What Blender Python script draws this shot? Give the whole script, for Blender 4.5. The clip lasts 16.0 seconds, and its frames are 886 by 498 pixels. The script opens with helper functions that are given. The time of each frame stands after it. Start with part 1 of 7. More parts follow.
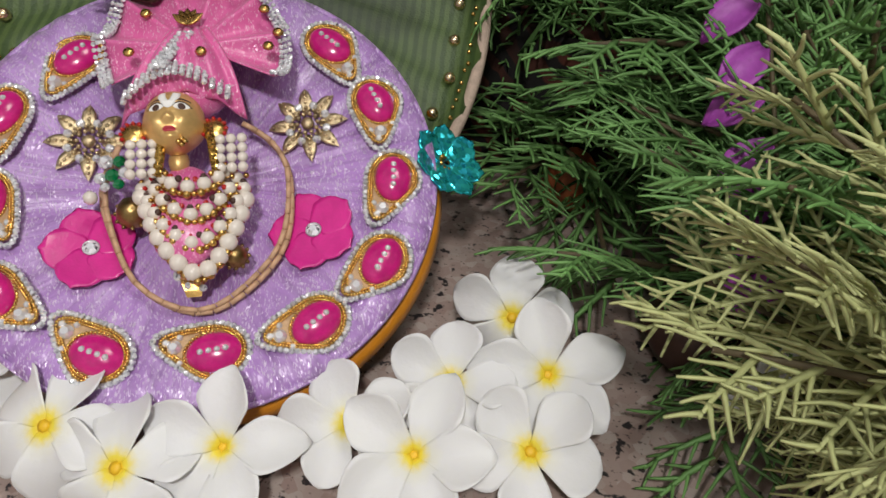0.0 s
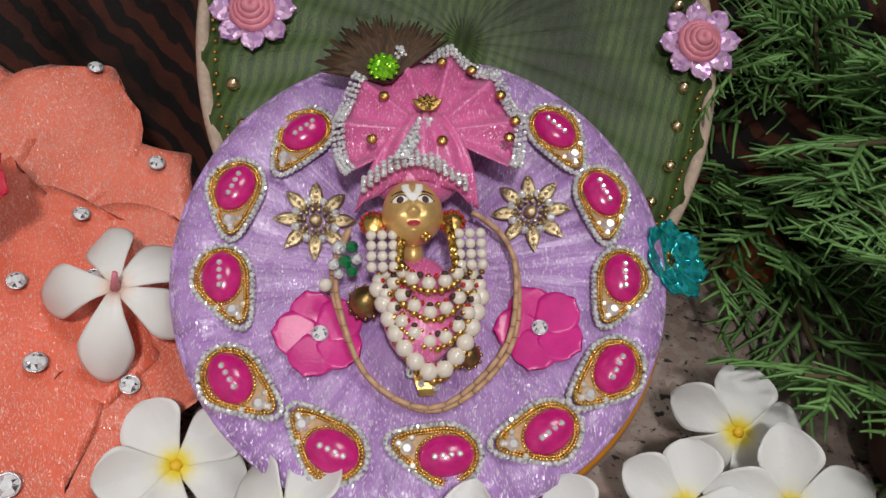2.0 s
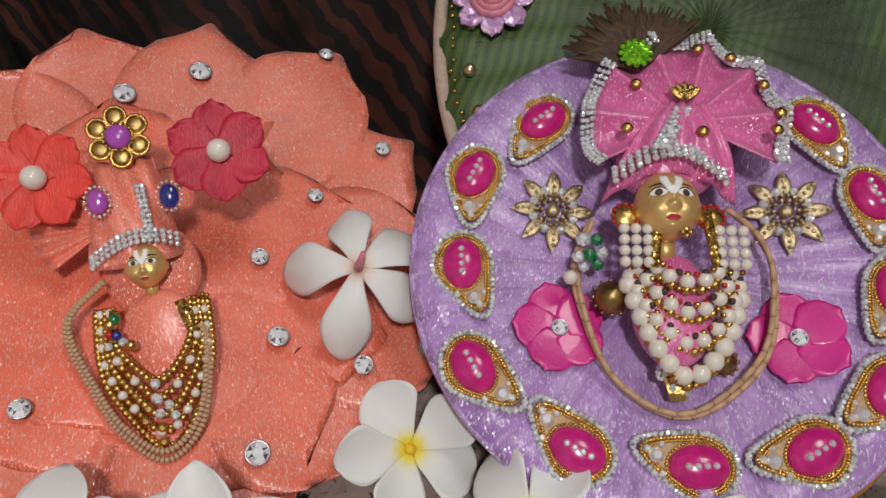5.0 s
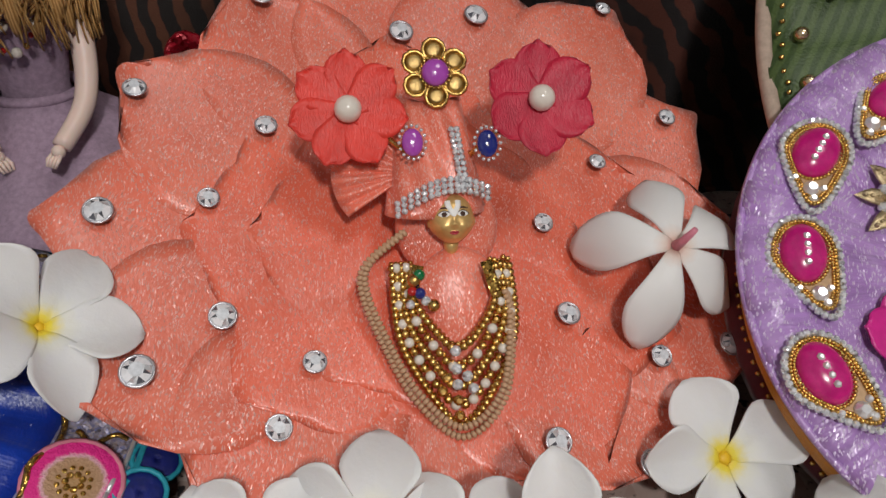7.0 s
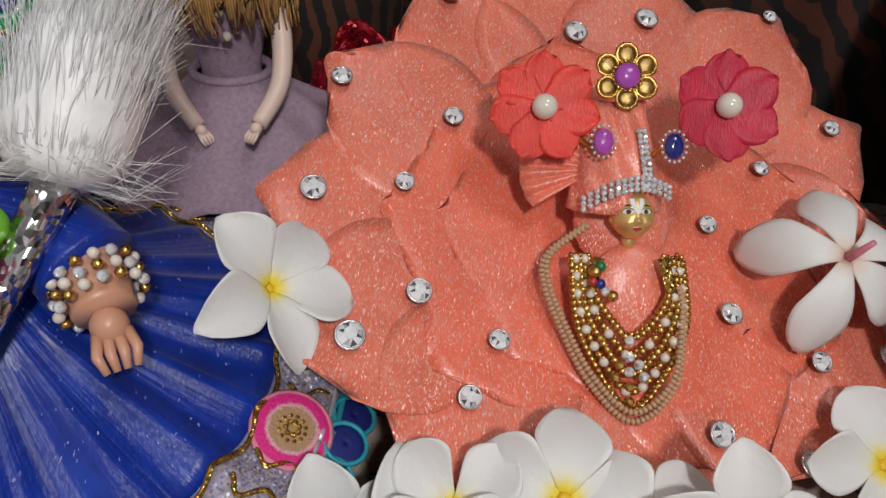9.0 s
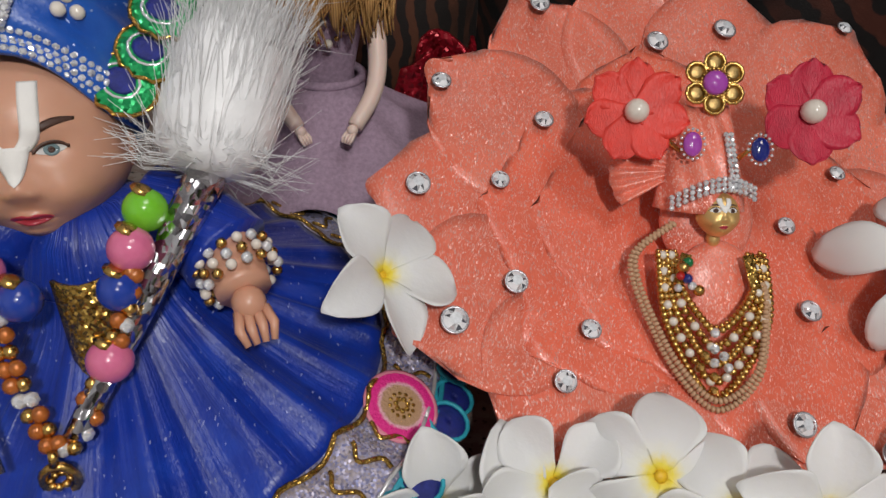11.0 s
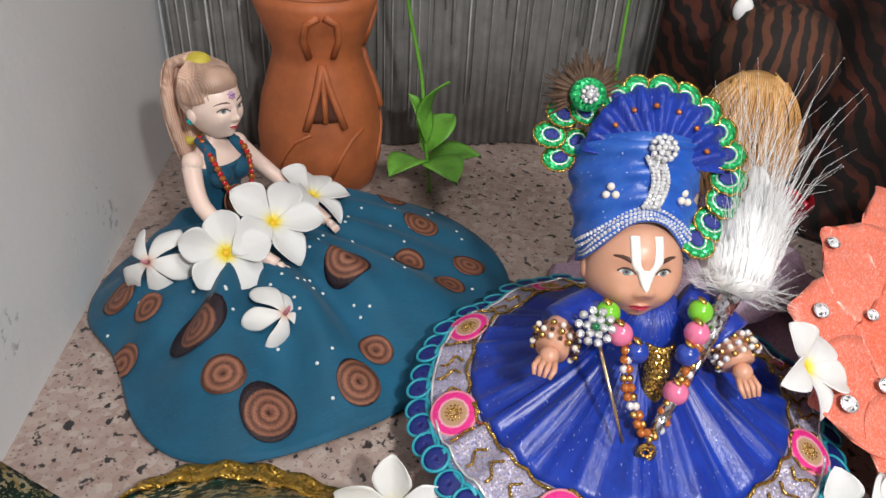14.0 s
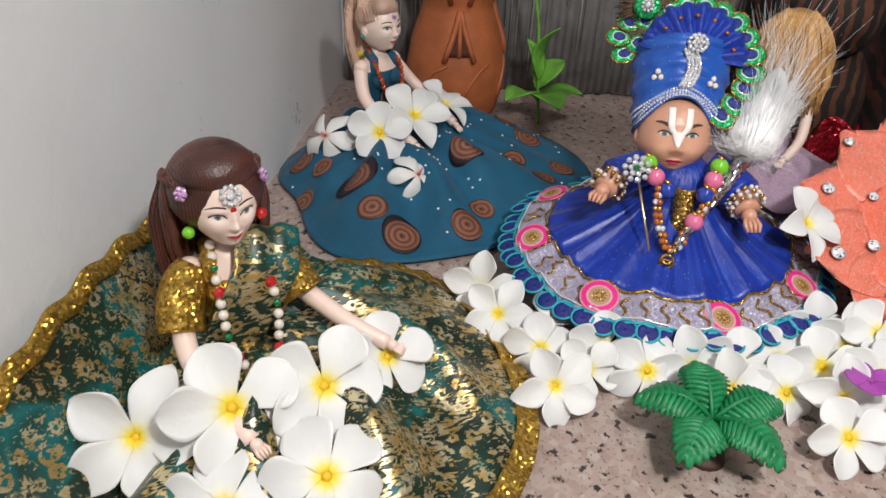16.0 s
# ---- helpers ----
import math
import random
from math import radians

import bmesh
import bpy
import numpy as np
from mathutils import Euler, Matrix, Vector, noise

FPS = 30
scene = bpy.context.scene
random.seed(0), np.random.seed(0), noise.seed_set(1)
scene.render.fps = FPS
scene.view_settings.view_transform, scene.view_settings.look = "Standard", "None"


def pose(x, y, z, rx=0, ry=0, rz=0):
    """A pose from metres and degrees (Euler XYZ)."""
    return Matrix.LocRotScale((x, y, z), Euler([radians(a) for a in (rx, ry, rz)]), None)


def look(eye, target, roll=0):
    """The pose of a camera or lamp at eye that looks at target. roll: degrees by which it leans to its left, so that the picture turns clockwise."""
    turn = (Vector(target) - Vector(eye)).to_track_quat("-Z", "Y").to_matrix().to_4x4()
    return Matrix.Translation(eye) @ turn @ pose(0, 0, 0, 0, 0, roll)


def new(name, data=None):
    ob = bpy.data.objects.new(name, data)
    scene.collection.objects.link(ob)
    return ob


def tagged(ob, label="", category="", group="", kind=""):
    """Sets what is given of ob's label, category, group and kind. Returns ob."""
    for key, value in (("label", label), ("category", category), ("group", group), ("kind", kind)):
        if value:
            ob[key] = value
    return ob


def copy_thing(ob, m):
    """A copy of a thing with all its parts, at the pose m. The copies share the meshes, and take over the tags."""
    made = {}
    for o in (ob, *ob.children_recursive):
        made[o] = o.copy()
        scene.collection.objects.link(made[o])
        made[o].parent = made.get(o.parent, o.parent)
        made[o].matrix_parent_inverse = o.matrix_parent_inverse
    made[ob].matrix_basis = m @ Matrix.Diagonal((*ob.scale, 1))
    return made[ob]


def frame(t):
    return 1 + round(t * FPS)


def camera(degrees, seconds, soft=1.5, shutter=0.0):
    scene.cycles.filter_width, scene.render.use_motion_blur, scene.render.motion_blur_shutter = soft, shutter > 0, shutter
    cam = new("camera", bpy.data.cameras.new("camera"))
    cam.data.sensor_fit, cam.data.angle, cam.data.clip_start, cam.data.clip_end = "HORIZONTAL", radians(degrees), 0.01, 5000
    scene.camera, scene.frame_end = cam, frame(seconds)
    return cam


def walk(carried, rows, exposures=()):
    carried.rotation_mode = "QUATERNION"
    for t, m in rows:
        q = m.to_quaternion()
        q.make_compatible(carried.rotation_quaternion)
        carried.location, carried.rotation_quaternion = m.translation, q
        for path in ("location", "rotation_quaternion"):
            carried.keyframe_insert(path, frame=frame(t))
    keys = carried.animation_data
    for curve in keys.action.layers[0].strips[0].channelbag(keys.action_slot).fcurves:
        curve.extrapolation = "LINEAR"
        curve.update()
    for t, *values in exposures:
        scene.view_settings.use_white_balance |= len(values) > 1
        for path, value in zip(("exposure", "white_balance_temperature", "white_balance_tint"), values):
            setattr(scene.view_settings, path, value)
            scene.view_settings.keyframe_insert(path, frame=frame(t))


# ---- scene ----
cam = camera(64.0, 16.0, shutter=0.12)
PATH = [
    (0, (0.056, 0.068, 0.224), (-0.245, 1.68, -0.92), 3.3),
    (0.5, (0.024, 0.077, 0.236), (-0.303, 1.68, -0.914), 3.5),
    (1, (0.002, 0.086, 0.241), (-0.364, 1.672, -0.92), 3.4),
    (1.5, (-0.013, 0.079, 0.244), (-0.431, 1.645, -0.927), 3.8),
    (2, (-0.021, 0.079, 0.247), (-0.468, 1.65, -0.908), 4.1),
    (2.5, (-0.03, 0.081, 0.246), (-0.493, 1.646, -0.911), 4.5),
    (3, (-0.042, 0.08, 0.242), (-0.544, 1.616, -0.937), 4.2),
    (3.2, (-0.049, 0.079, 0.242), (-0.585, 1.603, -0.937), 3.8),
    (5.3, (-0.078, 0.056, 0.233), (-0.842, 1.499, -0.922), 1.2),
    (5.5, (-0.092, 0.049, 0.228), (-0.863, 1.496, -0.917), 2.3),
    (6, (-0.126, 0.039, 0.216), (-0.934, 1.466, -0.93), 3.7),
    (6.5, (-0.144, 0.037, 0.21), (-0.995, 1.416, -0.963), 2.8),
    (7, (-0.157, 0.036, 0.21), (-1.03, 1.388, -0.977), 3.1),
    (7.5, (-0.169, 0.033, 0.212), (-1.069, 1.362, -0.98), 3.5),
    (8, (-0.175, 0.024, 0.21), (-1.1, 1.332, -0.986), 3.2),
    (8.5, (-0.179, 0.009, 0.215), (-1.153, 1.258, -1.007), 2.5),
    (8.7, (-0.181, 0.005, 0.217), (-1.164, 1.24, -1.012), 3.0),
    (10.8, (-0.184, -0.022, 0.222), (-1.253, 1.158, -0.987), 2.4),
    (11, (-0.188, -0.028, 0.223), (-1.262, 1.15, -0.985), 2.5),
    (11.5, (-0.196, -0.047, 0.228), (-1.296, 1.121, -0.966), 2.6),
    (12, (-0.202, -0.073, 0.24), (-1.313, 1.093, -0.946), 3.5),
    (12.5, (-0.202, -0.109, 0.256), (-1.385, 1.016, -0.9), 2.6),
    (13, (-0.215, -0.175, 0.274), (-1.489, 0.862, -0.867), 3.0),
    (13.5, (-0.209, -0.205, 0.305), (-1.545, 0.784, -0.808), 4.2),
    (14, (-0.198, -0.234, 0.323), (-1.582, 0.71, -0.77), 3.6),
    (14.5, (-0.175, -0.245, 0.326), (-1.597, 0.642, -0.765), 3.1),
    (15, (-0.136, -0.263, 0.32), (-1.622, 0.525, -0.762), 3.0),
    (15.5, (-0.079, -0.28, 0.32), (-1.644, 0.416, -0.711), 2.7),
    (16, (-0.023, -0.306, 0.317), (-1.579, 0.338, -0.762), 2.1),
]
walk(cam, [(t, look(eye, target, roll)) for t, eye, target, roll in PATH],
     exposures=[(0, 0.02), (1, 0.02), (2, -0.14), (3, -0.22), (6, -0.34), (7.5, -0.38), (8.5, -0.3), (11, -0.32), (12, -0.38), (12.6, -0.45), (13, 0.05), (13.5, 0.38), (14, 0.58), (15, 0.5), (16, 0.3)])

# ---- world and light ----
world = bpy.data.worlds.new("room_air")
scene.world = world
world.use_nodes = True
world.node_tree.nodes["Background"].inputs[0].default_value = (0.9, 0.95, 1.0, 1)
world.node_tree.nodes["Background"].inputs[1].default_value = 0.03


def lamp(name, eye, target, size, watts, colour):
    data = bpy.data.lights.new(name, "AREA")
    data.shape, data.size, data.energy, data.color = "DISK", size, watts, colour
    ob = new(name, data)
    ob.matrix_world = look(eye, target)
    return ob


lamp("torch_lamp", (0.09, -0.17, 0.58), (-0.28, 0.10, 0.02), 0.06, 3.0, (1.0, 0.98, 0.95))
# unseen fill added overhead, softens the shadows and lifts the white wall
lamp("overhead_fill", (0.6, 0.2, 2.3), (-0.3, 0.0, 0.0), 0.7, 13, (1.0, 0.97, 0.93))


# ---- materials ----
def nodes_of(name):
    m = bpy.data.materials.new(name)
    m.use_nodes = True
    t = m.node_tree
    return m, t, t.nodes["Principled BSDF"]


def ramp(t, source, stops):
    n = t.nodes.new("ShaderNodeValToRGB")
    el = n.color_ramp.elements
    while len(el) < len(stops):
        el.new(0.5)
    for e, (p, c) in zip(el, stops):
        e.position, e.color = p, (*c, 1)
    t.links.new(source, n.inputs[0])
    return n.outputs[0]


def noise_tex(t, scale, detail=4, rough=0.6, space="Object"):
    c = t.nodes.new("ShaderNodeTexCoord")
    n = t.nodes.new("ShaderNodeTexNoise")
    n.inputs["Scale"].default_value, n.inputs["Detail"].default_value, n.inputs["Roughness"].default_value = scale, detail, rough
    t.links.new(c.outputs[space], n.inputs["Vector"])
    return n


def mixed(t, a, b, fac, how="MIX"):
    n = t.nodes.new("ShaderNodeMix")
    n.data_type, n.blend_type = "RGBA", how
    for sock, v in ((n.inputs[6], a), (n.inputs[7], b), (n.inputs[0], fac)):
        if isinstance(v, (tuple, float, int)):
            sock.default_value = (*v, 1) if isinstance(v, tuple) else v
        else:
            t.links.new(v, sock)
    return n.outputs[2]


def bumped(t, p, height, strength, distance=0.001):
    b = t.nodes.new("ShaderNodeBump")
    b.inputs["Strength"].default_value, b.inputs["Distance"].default_value = strength, distance
    t.links.new(height, b.inputs["Height"])
    t.links.new(b.outputs[0], p.inputs["Normal"])
    return b


def plain(name, colour, rough=0.5, metal=0.0, vary=0.25, scale=60, bump=0.2, sheen=0.0, sub=0.0, coat=0.0):
    """A surface with mottling at two scales and fine relief."""
    m, t, p = nodes_of(name)
    n = noise_tex(t, scale)
    f = noise_tex(t, scale * 7)
    dark = tuple(c * (1 - vary) for c in colour)
    light = tuple(min(1, c * (1 + vary * 0.5)) for c in colour)
    c = ramp(t, n.outputs[0], [(0.3, dark), (0.7, light)])
    c = mixed(t, c, dark, ramp(t, f.outputs[0], [(0.5, (0, 0, 0)), (0.8, (0.5, 0.5, 0.5))]))
    t.links.new(c, p.inputs["Base Color"])
    p.inputs["Roughness"].default_value, p.inputs["Metallic"].default_value = rough, metal
    p.inputs["Sheen Weight"].default_value, p.inputs["Coat Weight"].default_value = sheen, coat
    if sub:
        p.inputs["Subsurface Weight"].default_value = sub
        p.inputs["Subsurface Radius"].default_value = (0.01, 0.004, 0.002)
        p.inputs["Subsurface Scale"].default_value = 0.2
    if bump:
        bumped(t, p, f.outputs[0], bump)
    return m


def cloth(name, colour, thread=1400, glint=0.5, rough=0.4, vary=0.2, fold=25, sparkle=0.0):
    """Woven satin or organza: fine threads, soft folds of tone, glints where threads catch the light."""
    m, t, p = nodes_of(name)
    c = t.nodes.new("ShaderNodeTexCoord")
    mp = t.nodes.new("ShaderNodeMapping")
    mp.inputs["Scale"].default_value = (1, 0.22, 1)
    t.links.new(c.outputs["Object"], mp.inputs[0])
    w = t.nodes.new("ShaderNodeTexNoise")
    w.inputs["Scale"].default_value, w.inputs["Detail"].default_value = thread, 2
    w.inputs["Distortion"].default_value = 0.6
    t.links.new(mp.outputs[0], w.inputs["Vector"])
    n = noise_tex(t, fold, 3)
    dark = tuple(v * (1 - vary) for v in colour)
    light = tuple(min(1, v * (1 + vary * 0.6)) for v in colour)
    base = ramp(t, n.outputs[0], [(0.32, dark), (0.7, light)])
    base = mixed(t, base, light, ramp(t, w.outputs[0], [(0.5, (0, 0, 0)), (0.75, (0.6, 0.6, 0.6))]))
    t.links.new(base, p.inputs["Base Color"])
    p.inputs["Roughness"].default_value = rough
    p.inputs["Sheen Weight"].default_value = 0.08
    p.inputs["Specular IOR Level"].default_value = 0.5
    if glint:
        g = ramp(t, w.outputs[0], [(0.58, (0, 0, 0)), (0.72, (glint, glint, glint))])
        t.links.new(g, p.inputs["Metallic"])
    add = w.outputs[0]
    if sparkle:
        v = t.nodes.new("ShaderNodeTexVoronoi")
        v.inputs["Scale"].default_value = 1500
        t.links.new(c.outputs["Object"], v.inputs["Vector"])
        s = ramp(t, v.outputs["Color"], [(1 - sparkle, (0, 0, 0)), (min(0.999, 1.002 - sparkle), (1, 1, 1))])
        t.links.new(mixed(t, base, (0.9, 0.88, 0.9), s), p.inputs["Base Color"])
        add = mixed(t, w.outputs[0], v.outputs["Color"], s)
    bumped(t, p, add, 0.55, 0.0006)
    return m


def organza(name, colour, pale, scale=3000, share=0.16, rough=0.3, glow=0.16, pleats=0.0):
    """Sheer cloth of shiny threads: streaks of thread that each lean their own way among plainer weave."""
    m, t, p = nodes_of(name)
    c = t.nodes.new("ShaderNodeTexCoord")
    mp = t.nodes.new("ShaderNodeMapping")
    mp.inputs["Scale"].default_value, mp.inputs["Rotation"].default_value = (1, 0.3, 0.6), (0, 0, 0.9)
    warp = noise_tex(t, 35, 2)
    w = t.nodes.new("ShaderNodeVectorMath")
    w.operation = "MULTIPLY_ADD"
    w.inputs[1].default_value = (0.012, 0.012, 0.012)
    t.links.new(warp.outputs["Color"], w.inputs[0])
    t.links.new(c.outputs["Object"], w.inputs[2])
    t.links.new(w.outputs[0], mp.inputs[0])
    v = t.nodes.new("ShaderNodeTexVoronoi")
    v.inputs["Scale"].default_value = scale
    t.links.new(mp.outputs[0], v.inputs["Vector"])
    sep = t.nodes.new("ShaderNodeSeparateColor")
    t.links.new(v.outputs["Color"], sep.inputs[0])
    mask = ramp(t, sep.outputs[2], [(1 - share, (0, 0, 0)), (1 - share * 0.6, (1, 1, 1))])
    n = noise_tex(t, 24, 4)
    base_c = ramp(t, n.outputs[0], [(0.3, tuple(x * 0.80 for x in colour)), (0.72, tuple(min(1, x * 1.12) for x in colour))])
    crease = None
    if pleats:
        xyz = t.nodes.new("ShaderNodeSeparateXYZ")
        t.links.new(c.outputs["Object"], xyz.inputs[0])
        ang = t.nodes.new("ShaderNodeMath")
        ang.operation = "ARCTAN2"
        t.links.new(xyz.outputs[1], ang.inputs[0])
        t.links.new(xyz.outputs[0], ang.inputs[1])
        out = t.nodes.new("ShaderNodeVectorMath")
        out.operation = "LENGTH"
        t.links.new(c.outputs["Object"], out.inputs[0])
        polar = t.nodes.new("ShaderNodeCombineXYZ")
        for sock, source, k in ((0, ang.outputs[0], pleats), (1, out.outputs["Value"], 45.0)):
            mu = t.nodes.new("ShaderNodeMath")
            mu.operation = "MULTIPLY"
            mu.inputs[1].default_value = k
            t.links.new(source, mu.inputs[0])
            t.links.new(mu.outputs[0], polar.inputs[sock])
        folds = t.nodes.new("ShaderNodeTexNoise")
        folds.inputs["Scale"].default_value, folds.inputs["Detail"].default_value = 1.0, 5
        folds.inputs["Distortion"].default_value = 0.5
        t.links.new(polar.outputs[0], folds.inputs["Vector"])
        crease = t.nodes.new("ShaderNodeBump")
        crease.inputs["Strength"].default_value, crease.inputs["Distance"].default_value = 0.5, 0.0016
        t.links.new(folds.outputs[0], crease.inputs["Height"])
        # shade in the hollows of the creases, put into the colour
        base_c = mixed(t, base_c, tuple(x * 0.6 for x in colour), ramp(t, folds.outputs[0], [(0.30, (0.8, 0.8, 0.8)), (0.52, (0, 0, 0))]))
    base_c = mixed(t, base_c, pale, ramp(t, noise_tex(t, 70, 3).outputs[0], [(0.45, (0, 0, 0)), (0.75, (0.55, 0.55, 0.55))]))
    t.links.new(mixed(t, base_c, tuple(min(1, x * 0.7 + 0.25) for x in pale), mask), p.inputs["Base Color"])
    t.links.new(mixed(t, (0.0, 0.0, 0.0), (glow, glow, glow), mask), p.inputs["Metallic"])
    p.inputs["Roughness"].default_value = rough
    p.inputs["Sheen Weight"].default_value = 0.1
    off = t.nodes.new("ShaderNodeVectorMath")
    off.operation = "SUBTRACT"
    off.inputs[1].default_value = (0.5, 0.5, 0.5)
    t.links.new(v.outputs["Color"], off.inputs[0])
    sc = t.nodes.new("ShaderNodeVectorMath")
    sc.operation = "SCALE"
    t.links.new(off.outputs[0], sc.inputs[0])
    mm = t.nodes.new("ShaderNodeMath")
    mm.operation = "MULTIPLY_ADD"
    mm.inputs[1].default_value, mm.inputs[2].default_value = 0.8, 0.14
    t.links.new(mask, mm.inputs[0])
    t.links.new(mm.outputs[0], sc.inputs["Scale"])
    g = t.nodes.new("ShaderNodeNewGeometry")
    ad = t.nodes.new("ShaderNodeVectorMath")
    t.links.new(crease.outputs[0] if crease else g.outputs["Normal"], ad.inputs[0])
    t.links.new(sc.outputs[0], ad.inputs[1])
    no = t.nodes.new("ShaderNodeVectorMath")
    no.operation = "NORMALIZE"
    t.links.new(ad.outputs[0], no.inputs[0])
    t.links.new(no.outputs[0], p.inputs["Normal"])
    return m


def glitter(name, colour, second, scale=900, rough=0.22, metal=0.85):
    """Zari, sequins and tinsel: tiny flakes that each lean their own way."""
    m, t, p = nodes_of(name)
    c = t.nodes.new("ShaderNodeTexCoord")
    v = t.nodes.new("ShaderNodeTexVoronoi")
    v.inputs["Scale"].default_value = scale
    t.links.new(c.outputs["Object"], v.inputs["Vector"])
    sep = t.nodes.new("ShaderNodeSeparateColor")
    t.links.new(v.outputs["Color"], sep.inputs[0])
    t.links.new(mixed(t, colour, second, sep.outputs[0]), p.inputs["Base Color"])
    p.inputs["Roughness"].default_value, p.inputs["Metallic"].default_value = rough, metal
    sub = t.nodes.new("ShaderNodeVectorMath")
    sub.operation = "SUBTRACT"
    sub.inputs[1].default_value = (0.5, 0.5, 0.5)
    t.links.new(v.outputs["Color"], sub.inputs[0])
    sc = t.nodes.new("ShaderNodeVectorMath")
    sc.operation = "SCALE"
    sc.inputs["Scale"].default_value = 1.1
    t.links.new(sub.outputs[0], sc.inputs[0])
    g = t.nodes.new("ShaderNodeNewGeometry")
    ad = t.nodes.new("ShaderNodeVectorMath")
    t.links.new(g.outputs["Normal"], ad.inputs[0])
    t.links.new(sc.outputs[0], ad.inputs[1])
    no = t.nodes.new("ShaderNodeVectorMath")
    no.operation = "NORMALIZE"
    t.links.new(ad.outputs[0], no.inputs[0])
    t.links.new(no.outputs[0], p.inputs["Normal"])
    return m


def granite():
    m, t, p = nodes_of("pink_granite")
    c = t.nodes.new("ShaderNodeTexCoord")
    base = ramp(t, noise_tex(t, 18, 5, 0.7).outputs[0], [(0.35, (0.30, 0.215, 0.185)), (0.65, (0.43, 0.34, 0.30))])
    v = t.nodes.new("ShaderNodeTexVoronoi")
    v.inputs["Scale"].default_value = 190
    t.links.new(c.outputs["Object"], v.inputs["Vector"])
    sep = t.nodes.new("ShaderNodeSeparateColor")
    t.links.new(v.outputs["Color"], sep.inputs[0])
    base = mixed(t, base, ramp(t, sep.outputs[0], [(0.0, (0.46, 0.37, 0.33)), (0.5, (0.30, 0.20, 0.175)), (1.0, (0.50, 0.44, 0.40))]), 0.55)
    flecks = noise_tex(t, 130, 3, 0.55)
    base = mixed(t, base, (0.035, 0.03, 0.032), ramp(t, flecks.outputs[0], [(0.60, (0, 0, 0)), (0.635, (1, 1, 1))]))
    small = noise_tex(t, 420, 2, 0.5)
    base = mixed(t, base, (0.10, 0.07, 0.065), ramp(t, small.outputs[0], [(0.62, (0, 0, 0)), (0.68, (0.8, 0.8, 0.8))]))
    t.links.new(base, p.inputs["Base Color"])
    p.inputs["Roughness"].default_value = 0.32
    bumped(t, p, flecks.outputs[0], 0.08)
    return m


def by_radius(name, stops, rough=0.5, scale=1.0, streak=90, sub=0.0, bump=0.25, metal=0.0):
    """Colour that changes from the base of a piece outwards, with streaks along it."""
    m, t, p = nodes_of(name)
    c = t.nodes.new("ShaderNodeTexCoord")
    ln = t.nodes.new("ShaderNodeVectorMath")
    ln.operation = "LENGTH"
    t.links.new(c.outputs["Object"], ln.inputs[0])
    mul = t.nodes.new("ShaderNodeMath")
    mul.operation = "MULTIPLY"
    mul.inputs[1].default_value = scale
    t.links.new(ln.outputs["Value"], mul.inputs[0])
    n = noise_tex(t, streak, 3)
    ad = t.nodes.new("ShaderNodeMath")
    ad.operation = "MULTIPLY_ADD"
    ad.inputs[1].default_value, ad.inputs[2].default_value = 0.16, -0.08
    t.links.new(n.outputs[0], ad.inputs[0])
    sm = t.nodes.new("ShaderNodeMath")
    t.links.new(mul.outputs[0], sm.inputs[0])
    t.links.new(ad.outputs[0], sm.inputs[1])
    t.links.new(ramp(t, sm.outputs[0], stops), p.inputs["Base Color"])
    p.inputs["Roughness"].default_value = rough
    p.inputs["Metallic"].default_value = metal
    if sub:
        p.inputs["Subsurface Weight"].default_value = sub
        p.inputs["Subsurface Radius"].default_value = (0.006, 0.006, 0.005)
        p.inputs["Subsurface Scale"].default_value = 0.3
    bumped(t, p, n.outputs[0], bump)
    return m


def stripes(name, dark, light, scale, distort, stops, axis="X", rough=0.8, object_space=True):
    m, t, p = nodes_of(name)
    c = t.nodes.new("ShaderNodeTexCoord")
    w = t.nodes.new("ShaderNodeTexWave")
    w.bands_direction = axis
    w.inputs["Scale"].default_value, w.inputs["Distortion"].default_value = scale, distort
    w.inputs["Detail"].default_value, w.inputs["Detail Scale"].default_value = 3, 1.2
    t.links.new(c.outputs["Object"], w.inputs["Vector"])
    col = ramp(t, w.outputs["Color"], [(stops[0], dark), (stops[1], light)])
    n = noise_tex(t, 14, 3)
    col = mixed(t, col, tuple(v * 0.25 for v in dark), ramp(t, n.outputs[0], [(0.45, (0, 0, 0)), (0.62, (0.85, 0.85, 0.85))]))
    t.links.new(col, p.inputs["Base Color"])
    p.inputs["Roughness"].default_value = rough
    bumped(t, p, noise_tex(t, 900, 2).outputs[0], 0.4)
    return m


def wall_paint():
    m, t, p = nodes_of("white_wall_paint")
    col = ramp(t, noise_tex(t, 7, 4).outputs[0], [(0.3, (0.69, 0.70, 0.72)), (0.7, (0.75, 0.76, 0.77))])
    scuff = mixed(t, noise_tex(t, 110, 4, 0.7).outputs[0], noise_tex(t, 9, 2).outputs[0], 0.40)
    col = mixed(t, col, (0.36, 0.36, 0.37), ramp(t, scuff, [(0.615, (0, 0, 0)), (0.66, (0.8, 0.8, 0.8))]))
    t.links.new(col, p.inputs["Base Color"])
    p.inputs["Roughness"].default_value = 0.7
    bumped(t, p, noise_tex(t, 120, 4).outputs[0], 0.25, 0.002)
    return m


